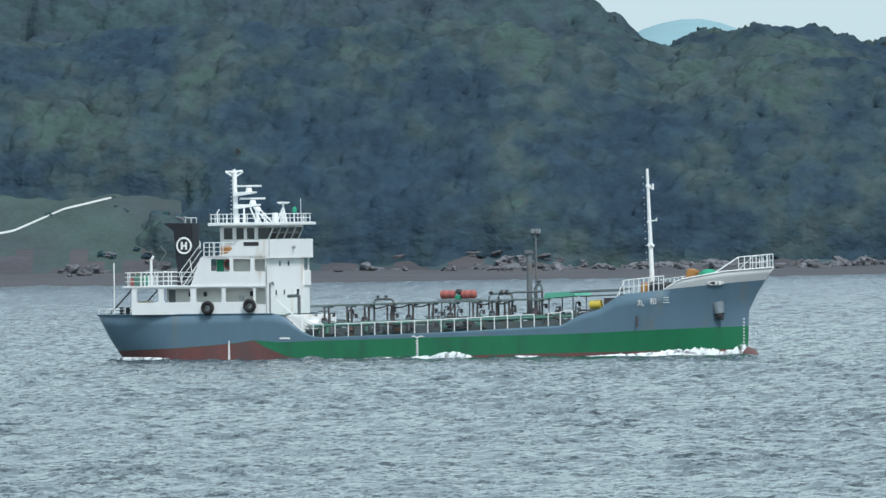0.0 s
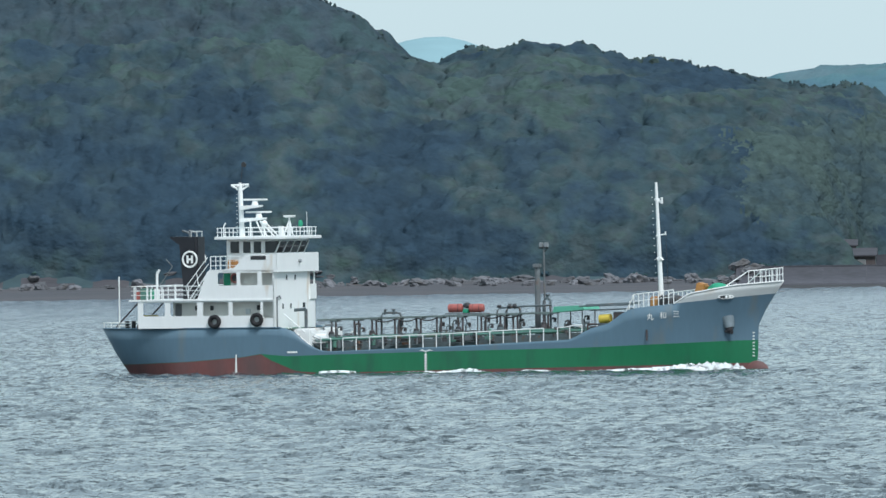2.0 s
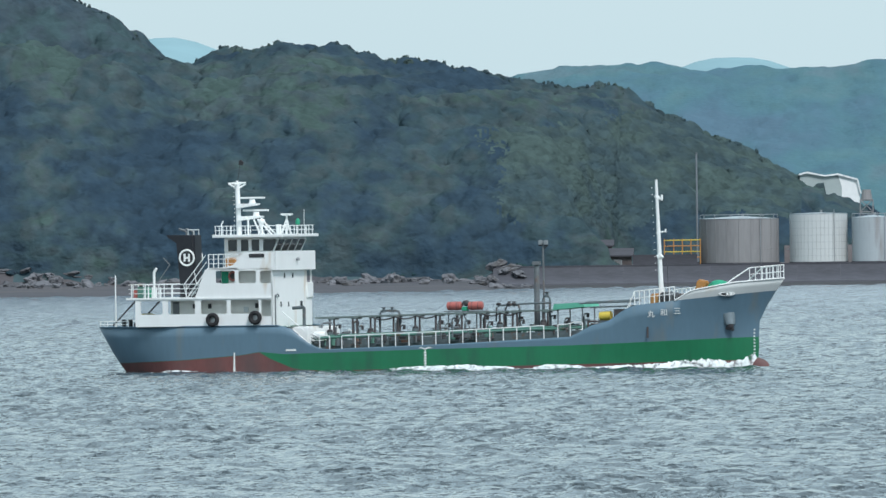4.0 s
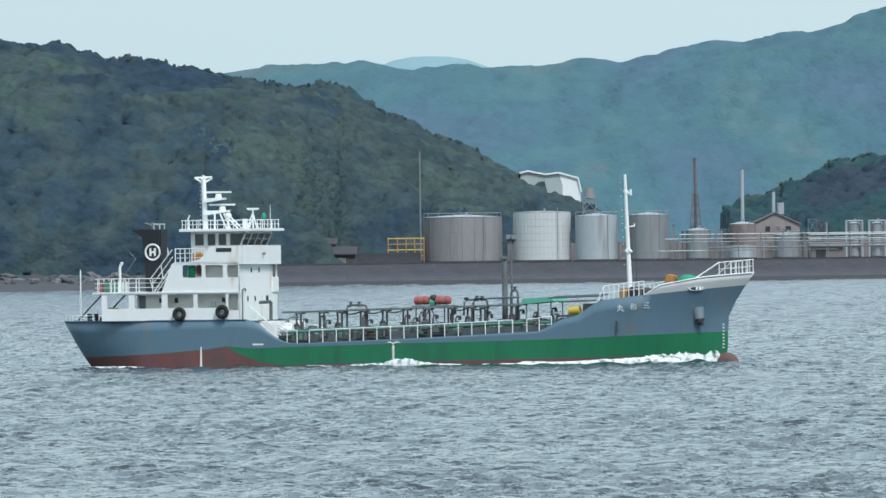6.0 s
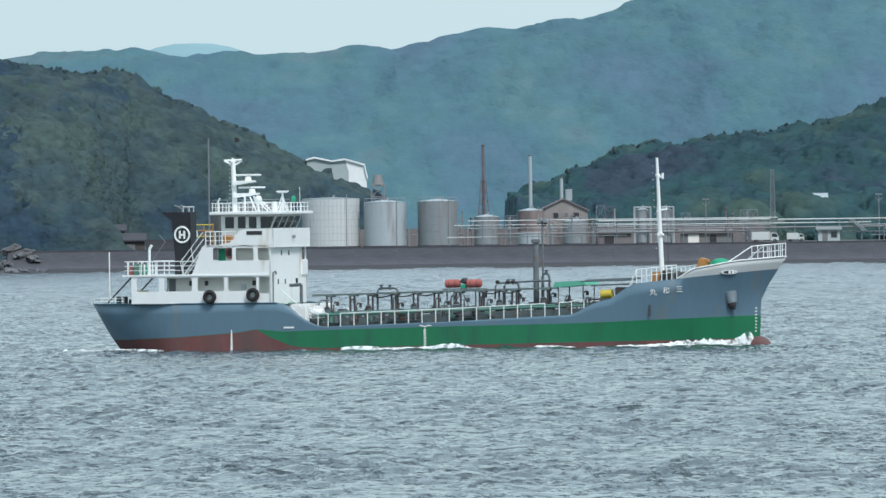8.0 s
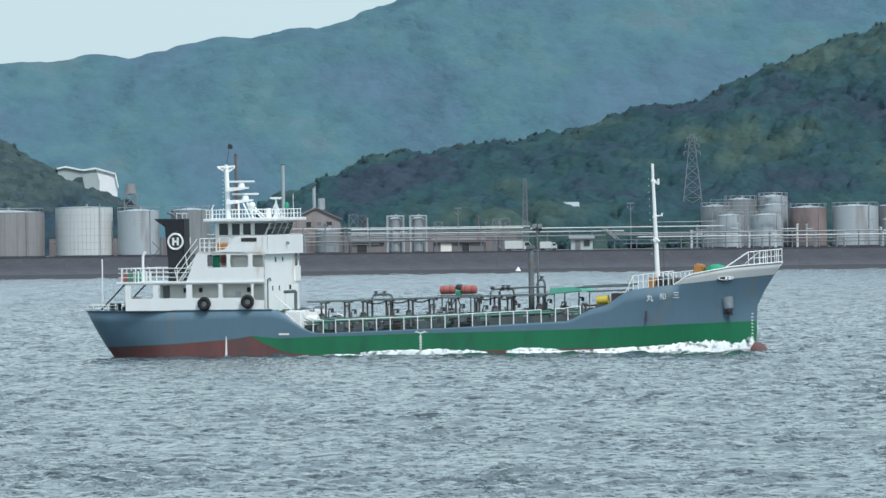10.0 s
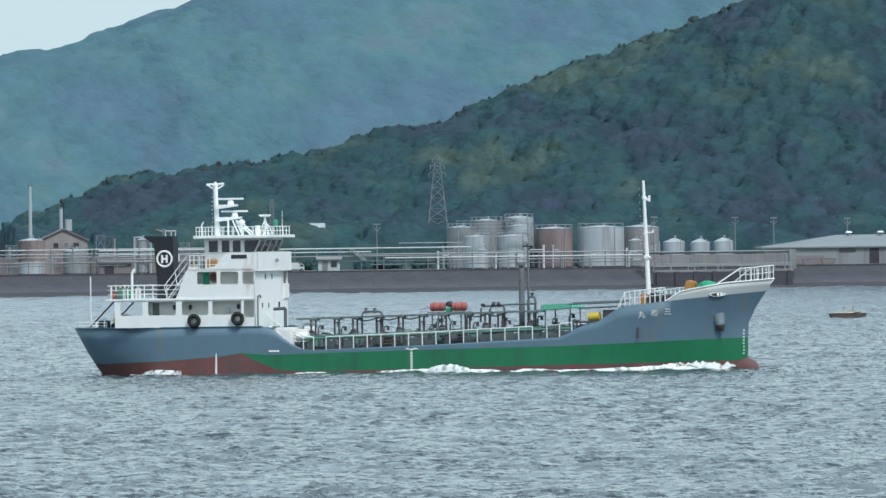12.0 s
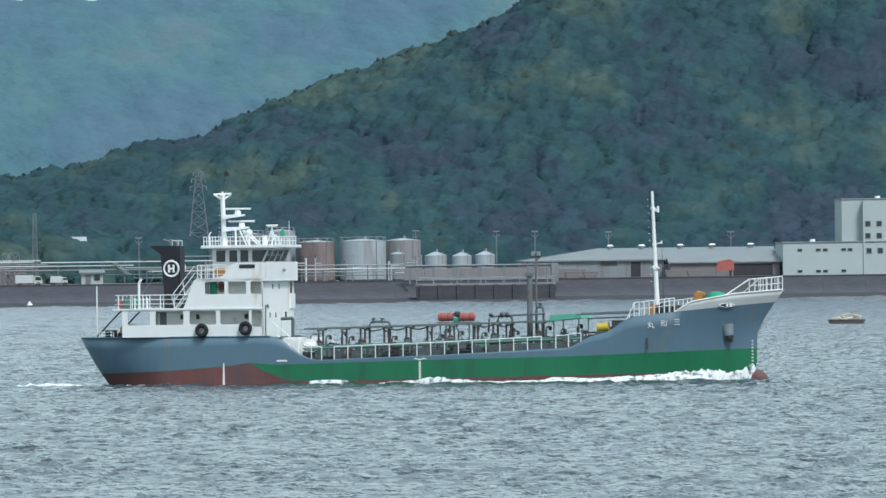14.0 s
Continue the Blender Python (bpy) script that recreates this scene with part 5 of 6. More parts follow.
def crown_template(seed, leaves=34):
    """A leafy crown about one metre in radius, lobed, open below, with loose sprays: corners and triangles."""
    bm = bmesh.new()
    bmesh.ops.create_icosphere(bm, subdivisions=3, radius=1)
    bmesh.ops.delete(bm, geom=[v for v in bm.verts if v.co.z < -0.45], context="VERTS")
    bmesh.ops.triangulate(bm, faces=bm.faces[:])
    lump = lambda d: 0.8 + 0.34 * noise.noise(d * 1.9 + Vector((seed * 5.3, 0, 0))) + 0.26 * noise.noise(d * 4.2 + Vector((0, seed * 3.7, 0)))
    bmesh.ops.unsubdivide(bm, verts=bm.verts[:], iterations=1)
    bmesh.ops.triangulate(bm, faces=bm.faces[:])
    for v in bm.verts:
        v.co *= lump(v.co)
    bm.verts.index_update()
    co = [tuple(v.co) for v in bm.verts]
    tri = [tuple(v.index for v in f.verts) for f in bm.faces]
    bm.free()
    rng = random.Random(seed)
    for i in range(leaves):
        d = Vector((rng.gauss(0, 1), rng.gauss(0, 1), rng.gauss(0.5, 1))).normalized()
        k = len(co)
        v, t = leaf_clump(np.array(d * lump(d) * rng.uniform(0.92, 1.06)), rng.uniform(0.07, 0.17), rng.random() * 6.28)
        co += [tuple(q) for q in v]
        tri += [tuple(int(j) + k for j in q) for q in t]
    return np.array(co, np.float32), np.array(tri, np.int32)


CROWNS = [crown_template(i) for i in range(9)]


def plant_woods(name, label, spots, material):
    """One mesh of crowns; spots are x, y, z, radius, stretch."""
    rng = np.random.RandomState(77)
    allv, allt, base = [], [], 0
    for i, (x, y, z, r, up) in enumerate(spots):
        co, tri = CROWNS[i % 9]
        a = rng.rand() * 6.283
        c, s = math.cos(a), math.sin(a)
        allv.append(np.stack([co[:, 0] * c - co[:, 1] * s, co[:, 0] * s + co[:, 1] * c, co[:, 2] * up], 1) * r + (x, y, z))
        allt.append(tri + base)
        base += len(co)
    co, tri = np.concatenate(allv).astype(np.float32), np.concatenate(allt)
    me = bpy.data.meshes.new(name)
    me.vertices.add(len(co))
    me.vertices.foreach_set("co", co.ravel())
    me.loops.add(tri.size)
    me.loops.foreach_set("vertex_index", tri.ravel())
    me.polygons.add(len(tri))
    me.polygons.foreach_set("loop_start", np.arange(0, tri.size, 3, dtype=np.int32))
    me.polygons.foreach_set("use_smooth", np.ones(len(tri), bool))
    me.materials.append(material)
    me.update()
    return tagged(new(name, me), label, "woodland", kind="stuff")


def clear_land(x, y):
    """Where no trees stand: the meadow with its lane, and the plant's yard."""
    land = land_height(x, y)
    wob = 3 * smooth_noise(x, y, 6, 13)
    meadow = (1 - ease(-166, -144, x + 3 * wob)) * (1 - ease(10.0, 14.0, land + 0.6 * wob)) * (1 - ease(2575, 2590, y))
    yard = (1 - ease(2568, 2580, y)) * ease(-36, -26, x) * (x < 16)
    edge = np.where(x < 14, ease(2507, 2513, y + 0.8 * wob), ease(2576, 2583, y))
    return np.clip(meadow + yard + 1 - edge, 0, 1)


def crown_bumps(x, y, cell, seed, low=0.55):
    """The upper side of packed round crowns over a plan, and which crown each place belongs to."""
    rs = np.random.RandomState(seed)
    jx, jy, jr = rs.uniform(-0.38, 0.38, (64, 64)), rs.uniform(-0.38, 0.38, (64, 64)), rs.uniform(low, 1.0, (64, 64))
    iu, iv = np.round(x / cell).astype(int), np.round(y / cell).astype(int)
    best, owner = np.full(np.shape(x), -9.0), np.zeros(np.shape(x))
    for du in (-1, 0, 1):
        for dv in (-1, 0, 1):
            a, b = (iu + du) % 64, (iv + dv) % 64
            px, py = (iu + du + jx[a, b]) * cell, (iv + dv + jy[a, b]) * cell
            r = cell * (0.55 + 0.35 * jr[a, b])
            q = np.clip(1 - ((x - px) ** 2 + (y - py) ** 2) / r ** 2, 0, 1)
            h = r * (np.sqrt(q) * 0.9 + 0.7 * jr[a, b] * (q > 0))
            take = h > best
            best, owner = np.where(take, h, best), np.where(take, jr[b, a] * 1000 % 1.0, owner)
    return np.clip(best, 0, None), owner


def canopy(x, y):
    big, _ = crown_bumps(x, y * 0.75, 5.2, 5)
    mid, _ = crown_bumps(x + 1.7, y * 0.9, 2.3, 9)
    small, _ = crown_bumps(x + 0.4, y * 0.9, 1.1, 15)
    lift = 0.55 * big + 0.6 * mid + 0.42 * small + 0.45 * smooth_noise(x, y, 1.3, 23, 2) + 1.2 * smooth_noise(x, y, 11, 29, 2) + 0.5
    bare = clear_land(x, y)
    return land_height(x, y) + 0.2 + lift * (1 - bare) - 1.3 * (bare > 0.6)


def build_woods():
    rng = np.random.RandomState(12)
    for name, x0, x1, y0, y1, ridge, m, label in (("left_hill_woods", -215, 10, 2505, 2668, LEFT_RIDGE, M_WOODL, "dense mixed woodland on the seaward hill"), ("right_hill_woods", 23, 215, 2577, 2722, RIGHT_RIDGE, M_WOODR, "dense green woodland on the hill behind the plant")):
        x, y = np.meshgrid(np.arange(x0, x1, 0.34), np.arange(y0, y1, 0.42))
        z = np.where(along(ridge, x) < 2.2, land_height(x, y) - 1.5, canopy(x, y))
        ob = sheet(x, y, z, m, name)
        if m is M_WOODL:        # darker wood on the high slope behind the shoulder, bamboo on the lower spur
            ob.data.materials.append(M_WOODB)
            ob.data.materials.append(M_WOODF)
            jag = 5 * smooth_noise(x, z * 1.5, 7, 83, 3) + rng.uniform(-1.2, 1.2, x.shape)
            kind = np.where((y > 2590) & (x + jag < -99), 1, 0)
            kind = np.where((x + jag > -46) & (x < -4) & (z + 0.4 * jag > 9.5) & (z + 0.6 * jag < 24), 2, kind)
            ob.data.polygons.foreach_set("material_index", kind[:-1, :-1].ravel().astype(np.int32))
        tagged(ob, label, "woodland", kind="stuff")
    # ragged tree tops on the skyline
    spots = []
    for x0, x1, y0, y1 in ((-128, -7, 2590, 2667), (29, 150, 2640, 2720)):
        ys_ = np.arange(y0, y1, 1.0)
        for x in np.arange(x0, x1, 0.45):
            xx_ = x + rng.uniform(-0.2, 0.2)
            zs_ = canopy(np.full(len(ys_), xx_), ys_)
            y = float(ys_[int(np.argmax((zs_ - 12.6) / ys_))]) + rng.uniform(-1.5, 0.5)
            tuft = 0.5 + 0.5 * float(smooth_noise(np.array([x]), np.array([0.0]), 9, 67, 2)[0])
            if rng.rand() < 0.35 + 0.6 * tuft:
                slim = rng.rand() < 0.3 + 0.6 * tuft
                r = rng.uniform(0.2, 0.4) if slim else rng.uniform(0.5, 1.1)
                z = float(canopy(np.array([xx_]), np.array([y]))[0])
                spots.append((xx_, y, z + (rng.uniform(-0.25, 0.15) if slim else rng.uniform(-0.7, -0.3)), r, rng.uniform(1.1, 1.7) if slim else rng.uniform(0.8, 1.1)))
    plant_woods("skyline_trees", "ragged tree tops along the ridges", spots, M_WOODF)
    # trees before the hall on the slope
    spots = [(x, rng.uniform(2648, 2652), rng.uniform(8.2, 9.4) + 1.5 * float(np.interp(x, (-6, -2, 2, 6), (1.5, 1.0, 0.5, 0.0))), rng.uniform(0.9, 1.7), rng.uniform(0.9, 1.3)) for x in rng.uniform(-6.5, 6.5, 46)]
    plant_woods("slope_trees", "dark trees round the hall on the slope", spots, M_WOODL)
    # bushes at the waterside and the yard's edge
    spots = []
    for i in range(150):
        x = rng.uniform(-166, -40)
        y = rng.uniform(2509, 2514)
        spots.append((x, y, float(land_height(np.array([x]), np.array([y]))[0]) + 0.1, rng.uniform(0.35, 0.8), 0.8))
    for i in range(90):
        x = rng.uniform(-186, -150)
        y = rng.uniform(2520, 2575)
        spots.append((x, y, float(land_height(np.array([x]), np.array([y]))[0]) - 0.15, rng.uniform(0.3, 0.7), 0.7))
    for i in range(120):
        x = rng.uniform(40, 190)
        y = rng.uniform(2566, 2582)
        spots.append((x, y, 3.2, rng.uniform(0.8, 1.7), 1.0))
    plant_woods("shore_bushes", "low bushes along the shore and yard edge", spots, M_WOODR)


build_woods()


# ---- shore ----
def build_shore():
    rng = random.Random(5)
    shapes = []
    for i in range(5):
        bm = ball((0, 0, 0), 1, 3, (1.25, 0.9, 0.72), 0.55, i + 3)
        bmesh.ops.dissolve_limit(bm, angle_limit=0.09, verts=bm.verts, edges=bm.edges)
        ob = part("boulder", bm, M_ROCK)
        ob.matrix_basis = pose(-60 - 9 * i, 2500, 1.0, 0, 0, 60 * i) @ Matrix.Diagonal((1.1, 1.1, 1.1, 1))
        shapes.append(tagged(ob, "grey weathered boulder on the shore", "boulder", group="boulders along the shore"))
    for i in range(105):
        src = shapes[i % 5]
        near = rng.random() < 0.72
        x = rng.uniform(-112, -40) if near else rng.uniform(-200, -112)
        k = rng.uniform(0.35, 0.9) if rng.random() < 0.8 else rng.uniform(0.9, 1.25)
        y = rng.uniform(2480, 2507)
        z = float(land_height(np.array([x]), np.array([y]))[0])
        ob = new("boulder", src.data)
        ob.matrix_basis = pose(x, y, z + 0.25 * k, rng.uniform(-25, 25), rng.uniform(-25, 25), rng.uniform(0, 360)) @ Matrix.Diagonal((k, k, k * rng.uniform(0.7, 1.1), 1))
        tagged(ob, "grey weathered boulder on the shore", "boulder", group="boulders along the shore")
    for i in range(90):
        src = shapes[i % 5]
        x = rng.uniform(-165, -42)
        clump = noise.noise(Vector((x * 0.12, 3.0, 0)))
        if clump < -0.15:
            continue
        y = rng.uniform(2503, 2511)
        k = rng.uniform(0.5, 1.2) + max(0.0, clump) * 1.6
        z = float(land_height(np.array([x]), np.array([y]))[0])
        ob = new("rock_outcrop", src.data)
        ob.matrix_basis = pose(x, y, z - 0.25 * k, rng.uniform(-15, 15), rng.uniform(-15, 15), rng.uniform(0, 360)) @ Matrix.Diagonal((k * 1.3, k, k * rng.uniform(0.6, 1.0), 1))
        tagged(ob, "weathered rock outcrop below the trees", "rock", group="rock outcrops along the shore")
    # pale lane with a guard rail up the meadow
    pts = []
    for x in np.linspace(-189.2, -165.2, 40):
        want = float(np.interp(x, (-189.2, -183.2, -178.2, -171.7, -165.2), (5.6, 6.2, 7.1, 10.0, 11.5)))
        lo, hi = 2504.0, 2600.0
        for _ in range(30):
            mid = (lo + hi) / 2
            if float(land_height(np.array([x]), np.array([mid]))[0]) < want:
                lo = mid
            else:
                hi = mid
        pts.append(Vector((x, mid, want + 0.15)))
    bm = bmesh.new()
    rows = [[bm.verts.new(p + Vector((0, o, h))) for o, h in ((-0.1, -0.3), (-0.1, 0.05), (0.15, 0.08), (1.2, 0.1))] for p in pts]
    for a, b in zip(rows, rows[1:]):
        for j in range(3):
            bm.faces.new((a[j], b[j], b[j + 1], a[j + 1]))
    tagged(part("lane", bm, M_MARK), "pale concrete lane edge climbing the meadow", "lane", kind="structure")
    # revetment in segments with joints
    wall = empty("seawall")
    tagged(wall, "sloped weathered concrete revetment along the plant", "seawall", kind="structure")
    seg = part("revetment_panel", prism([(2499.6, -1.0), (2500.4, 0.55), (2501.6, 0.62), (2505.0, 2.75), (2505.0, 3.0), (2506.4, 3.0), (2506.4, -1.0)], 0.0, 5.985, "X"), M_WALL, wall)
    seg.matrix_basis = pose(-46, 0, 0)
    for i in range(1, 49):
        again(seg, wall, pose(-46 + 6 * i, 0, 0))
    tide = part("tide_step", prism([(2470.0, -1.0), (2472.0, 0.1), (2499.3, 0.3), (2500.45, 0.34), (2500.45, -1.0)], 0, 5.985, "X"), M_WALLDARK, wall)
    tide.matrix_basis = pose(-46, 0, 0)
    for i in range(1, 49):
        again(tide, wall, pose(-46 + 6 * i, 0, 0))


build_shore()


# ---- tank farm ----
YARD = 2.85


def storage_tank(x, y, r, top, m, label, base=YARD, dome=0.35, seams=4, rail=True, ribs=0, stair=False):
    e = empty("storage_tank", pose(x, y, base))
    tagged(e, label, "storage tank", group="storage tanks on the shore")
    h = top - base
    part("tank_shell", rod((0, 0, 0), (0, 0, h), r, seg=48), m, e)
    bm = rod((0, 0, h), (0, 0, h + dome), r * 1.01, r * 0.12, 48)
    part("tank_roof", bm, M_TANKL, e)
    for i in range(seams):
        part("shell_seam", ring((0, 0, h * (i + 1) / (seams + 0.01)), r, 0.02, "Z", 48, 4), m, e)
    if ribs:
        bm = part("shell_rib", rod((0, 0, 0), (0, 0, h), 0.05, seg=4), m, e)
        bm.matrix_basis = pose(r, 0, 0)
        for i in range(1, ribs):
            a = 2 * math.pi * i / ribs
            again(bm, e, pose(r * math.cos(a), r * math.sin(a), 0))
    if rail:
        part("roof_rail", ring((0, 0, h + 0.55), r * 0.98, 0.04, "Z", 40, 4), M_STEEL, e)
        post = part("rail_post", rod((0, 0, 0), (0, 0, 0.55), 0.035, seg=4), M_STEEL, e)
        post.matrix_basis = pose(r * 0.98, 0, h)
        for i in range(1, 14):
            a = 2 * math.pi * i / 14
            again(post, e, pose(r * 0.98 * math.cos(a), r * 0.98 * math.sin(a), h))
    part("down_pipe", rods([((r * 0.55, -r * 0.87, 0), (r * 0.55, -r * 0.87, h + 0.5))], 0.06), M_STEEL, e)
    part("roof_vent", rods([((r * 0.1, -0.2, h + dome * 0.8), (r * 0.1, -0.2, h + dome + 0.35))], 0.16, 8), M_STEEL, e)
    part("tank_footing", rod((0, 0, -0.05), (0, 0, 0.18), r * 1.04, seg=36), M_WALL, e)
    if stair:
        lines = []
        for i in range(10):
            a0, a1 = -2.6 + 0.16 * i, -2.6 + 0.16 * (i + 1)
            lines.append(((r * 1.06 * math.cos(a0), r * 1.06 * math.sin(a0), h * i / 10), (r * 1.06 * math.cos(a1), r * 1.06 * math.sin(a1), h * (i + 1) / 10)))
        part("spiral_stair", rods(lines, 0.09), M_STEEL, e)
    return e


def lattice_tower(name, x, y, z0, z1, w0, w1, m, label, category, bays, r=0.07, arms=()):
    e = empty(name, pose(x, y, z0))
    tagged(e, label, category)
    h = z1 - z0
    at = lambda k: w0 + (w1 - w0) * k
    for sx in (-1, 1):
        for sy in (-1, 1):
            part("leg", rod((sx * w0, sy * w0, 0), (sx * w1, sy * w1, h), r, r * 0.7, 6), m, e)
    for i in range(bays):
        a, b = i / bays, (i + 1) / bays
        wa, wb = at(a), at(b)
        lines = []
        for sy in (-1, 1):
            lines += [((-wa, sy * wa, h * a), (wb, sy * wb, h * b)), ((wa, sy * wa, h * a), (-wb, sy * wb, h * b)), ((-wb, sy * wb, h * b), (wb, sy * wb, h * b))]
        for sx in (-1, 1):
            lines += [((sx * wa, -wa, h * a), (sx * wb, wb, h * b))]
        for a_, b_ in lines:
            part("brace", rod(a_, b_, r * 0.55, seg=4), m, e)
    for k, span in arms:
        part("cross_arm", rods([((-span, 0, h * k), (span, 0, h * k)), ((-span, 0, h * k), (0, 0, h * k + 0.5)), ((span, 0, h * k), (0, 0, h * k + 0.5))], r * 0.7, 4), m, e)
        for sx in (-1, 1):
            part("insulator", rod((sx * span, 0, h * k), (sx * span, 0, h * k - 0.5), 0.05, seg=6), M_STEEL, e)
    return e


def stack(name, x, y, z0, z1, r, m, label, category="chimney"):
    e = empty(name, pose(x, y, z0))
    tagged(e, label, category)
    part("shaft", rod((0, 0, 0), (0, 0, z1 - z0), r * 1.15, r, 12), m, e, smooth=True)
    part("collar", ring((0, 0, z1 - z0 - 0.1), r * 1.05, r * 0.25, "Z", 14, 5), M_DARK, e)
    part("base_plinth", box(-r * 2.2, r * 2.2, -r * 2.2, r * 2.2, -0.1, 0.3, 0.03), M_WALL, e)
    return e


def shed(name, x0, x1, y0, y1, z0, eave, ridge, wall_m, roof_m, label, category="shed", openings=(), vents=(), along_x=True):
    """A pitched building; openings are (x0, x1, z0, z1, material) on its seaward side."""
    e = empty(name, pose(x0, y0, z0))
    tagged(e, label, category)
    w, d, h, k = x1 - x0, y1 - y0, eave - z0, ridge - z0
    if along_x:
        part("wall_block", prism([(0, 0), (d, 0), (d, h), (d / 2, k - 0.12), (0, h)], 0, w, "X"), wall_m, e)
        part("roof", prism([(-0.4, h - 0.12), (-0.4, h + 0.06), (d / 2, k + 0.06), (d + 0.4, h + 0.06), (d + 0.4, h - 0.12), (d / 2, k - 0.1)], -0.3, w + 0.3, "X"), roof_m, e)
    else:
        part("wall_block", prism([(0, 0), (w, 0), (w, h), (w / 2, k - 0.12), (0, h)], 0, d), wall_m, e)
        part("roof", prism([(-0.3, h - 0.12), (-0.3, h + 0.06), (w / 2, k + 0.06), (w + 0.3, h + 0.06), (w + 0.3, h - 0.12), (w / 2, k - 0.1)], -0.3, d + 0.3), roof_m, e)
    for a, b, c, f, m in openings:
        win = part("opening", box(a - x0 - 0.06, b - x0 + 0.06, -0.06, 0.05, c - z0 - 0.06, f - z0 + 0.06, 0.02), M_STEEL, e)
        part("leaf", box(a - x0, b - x0, -0.08, -0.03, c - z0, f - z0), m, win)
    for a in vents:
        v = part("roof_vent", rod((a - x0, d * 0.45, k - 0.3), (a - x0, d * 0.45, k + 0.35), 0.35, seg=10), M_ROOF, e)
        part("vent_cap", rod((a - x0, d * 0.45, k + 0.35), (a - x0, d * 0.45, k + 0.55), 0.55, 0.3, 10), M_WHITEROOF, v)
    return e


def build_tanks():
    storage_tank(-12.2, 2531, 5.5, 9.15, M_TANKD, "wide dull grey-brown riveted storage tank", ribs=20, seams=3)
    # the panel-clad pale tank
    e = storage_tank(-1.1, 2530, 4.0, 9.75, M_TANKL, "white square-panelled storage tank", seams=0, rail=False, dome=0.12)
    n = 44
    panel = part("clad_panel", box(-0.272, 0.272, -0.02, 0.03, 0, 0.93, 0.008), M_CREAM, e)
    panel.matrix_basis = pose(4.02, 0, 0, 0, 0, 90)
    for j in range(7):
        for i in range(n):
            a = 2 * math.pi * i / n
            if math.sin(a) < 0.25:
                again(panel, e, pose(4.02 * math.cos(a), 4.02 * math.sin(a), 0.05 + 0.965 * j, 0, 0, math.degrees(a) + 90))
    storage_tank(6.5, 2528, 2.95, 9.1, M_TANKL, "pale grey cylindrical storage tank")
    storage_tank(13.85, 2528, 2.8, 9.15, M_TANK, "grey cylindrical storage tank with rim rail", seams=6)
    storage_tank(20.7, 2527, 1.75, 6.9, M_TANK, "small grey storage tank", rail=False)
    e = storage_tank(26.9, 2527, 1.85, 7.7, M_RUSTY, "rust-streaked tank with a pale lower band", rail=False, seams=2)
    part("pale_band", rod((0, 0, 0), (0, 0, 1.9), 1.9, seg=40), M_TANKL, e)
    storage_tank(33.1, 2527, 1.8, 6.1, M_TANK, "small grey storage tank", rail=True, seams=2)
    for x in (42.5, 45.7):
        s = storage_tank(x, 2527, 0.88, 7.6, M_STEEL, "slim steel silo on the quay", rail=False, dome=0.3, seams=5)
        part("silo_cage", rods([((dx, dy, 0), (dx, dy, 5.2)) for dx in (-1.15, 1.15) for dy in (-1.1, 1.1)] + [((-1.15, dy, z), (1.15, dy, z)) for dy in (-1.1, 1.1) for z in (1.7, 3.4, 5.1)], 0.11, 6), M_TANKL, s, "pale steel frame")
        part("cage_panel", prism([(-1.15, 0.1), (-0.92, 0.1), (-0.92, 5.1), (-1.15, 5.1)], -1.16, -1.1), M_TANK, s)
        part("cage_panel", prism([(0.92, 0.1), (1.15, 0.1), (1.15, 5.1), (0.92, 5.1)], -1.16, -1.1), M_TANK, s)
    # right hand group
    for x, y, r, top, base, m in ((90.1, 2543, 1.9, 7.4, 2.85, M_TANKL), (95.3, 2543, 2.3, 7.4, 2.85, M_TANKL), (88.4, 2552, 2.1, 8.7, 2.85, M_TANK), (92.2, 2558, 2.3, 9.6, 2.85, M_TANK), (96.8, 2558, 2.1, 10.0, 2.85, M_TANKL), (96.6, 2550, 1.9, 8.8, 2.85, M_TANKL),
                                  (101.2, 2546, 2.7, 8.4, 2.85, M_RUSTY), (107.9, 2546, 3.3, 8.5, 2.85, M_TANKL), (113.9, 2552, 2.5, 8.5, 2.85, M_TANKD), (112.5, 2540, 1.1, 6.6, 2.85, M_TANK), (118.2, 2545, 1.55, 6.3, 2.85, M_TANKL), (121.9, 2545, 1.4, 6.2, 2.85, M_TANKL), (125.2, 2545, 1.4, 6.3, 2.85, M_TANKL)):
        storage_tank(x, y, r, top, m, "cylindrical storage tank in the far group", base=base, dome=0.55 if x > 117 else 0.3, seams=3, rail=x < 111, ribs=12 if m is M_TANKD else 0)


build_tanks()


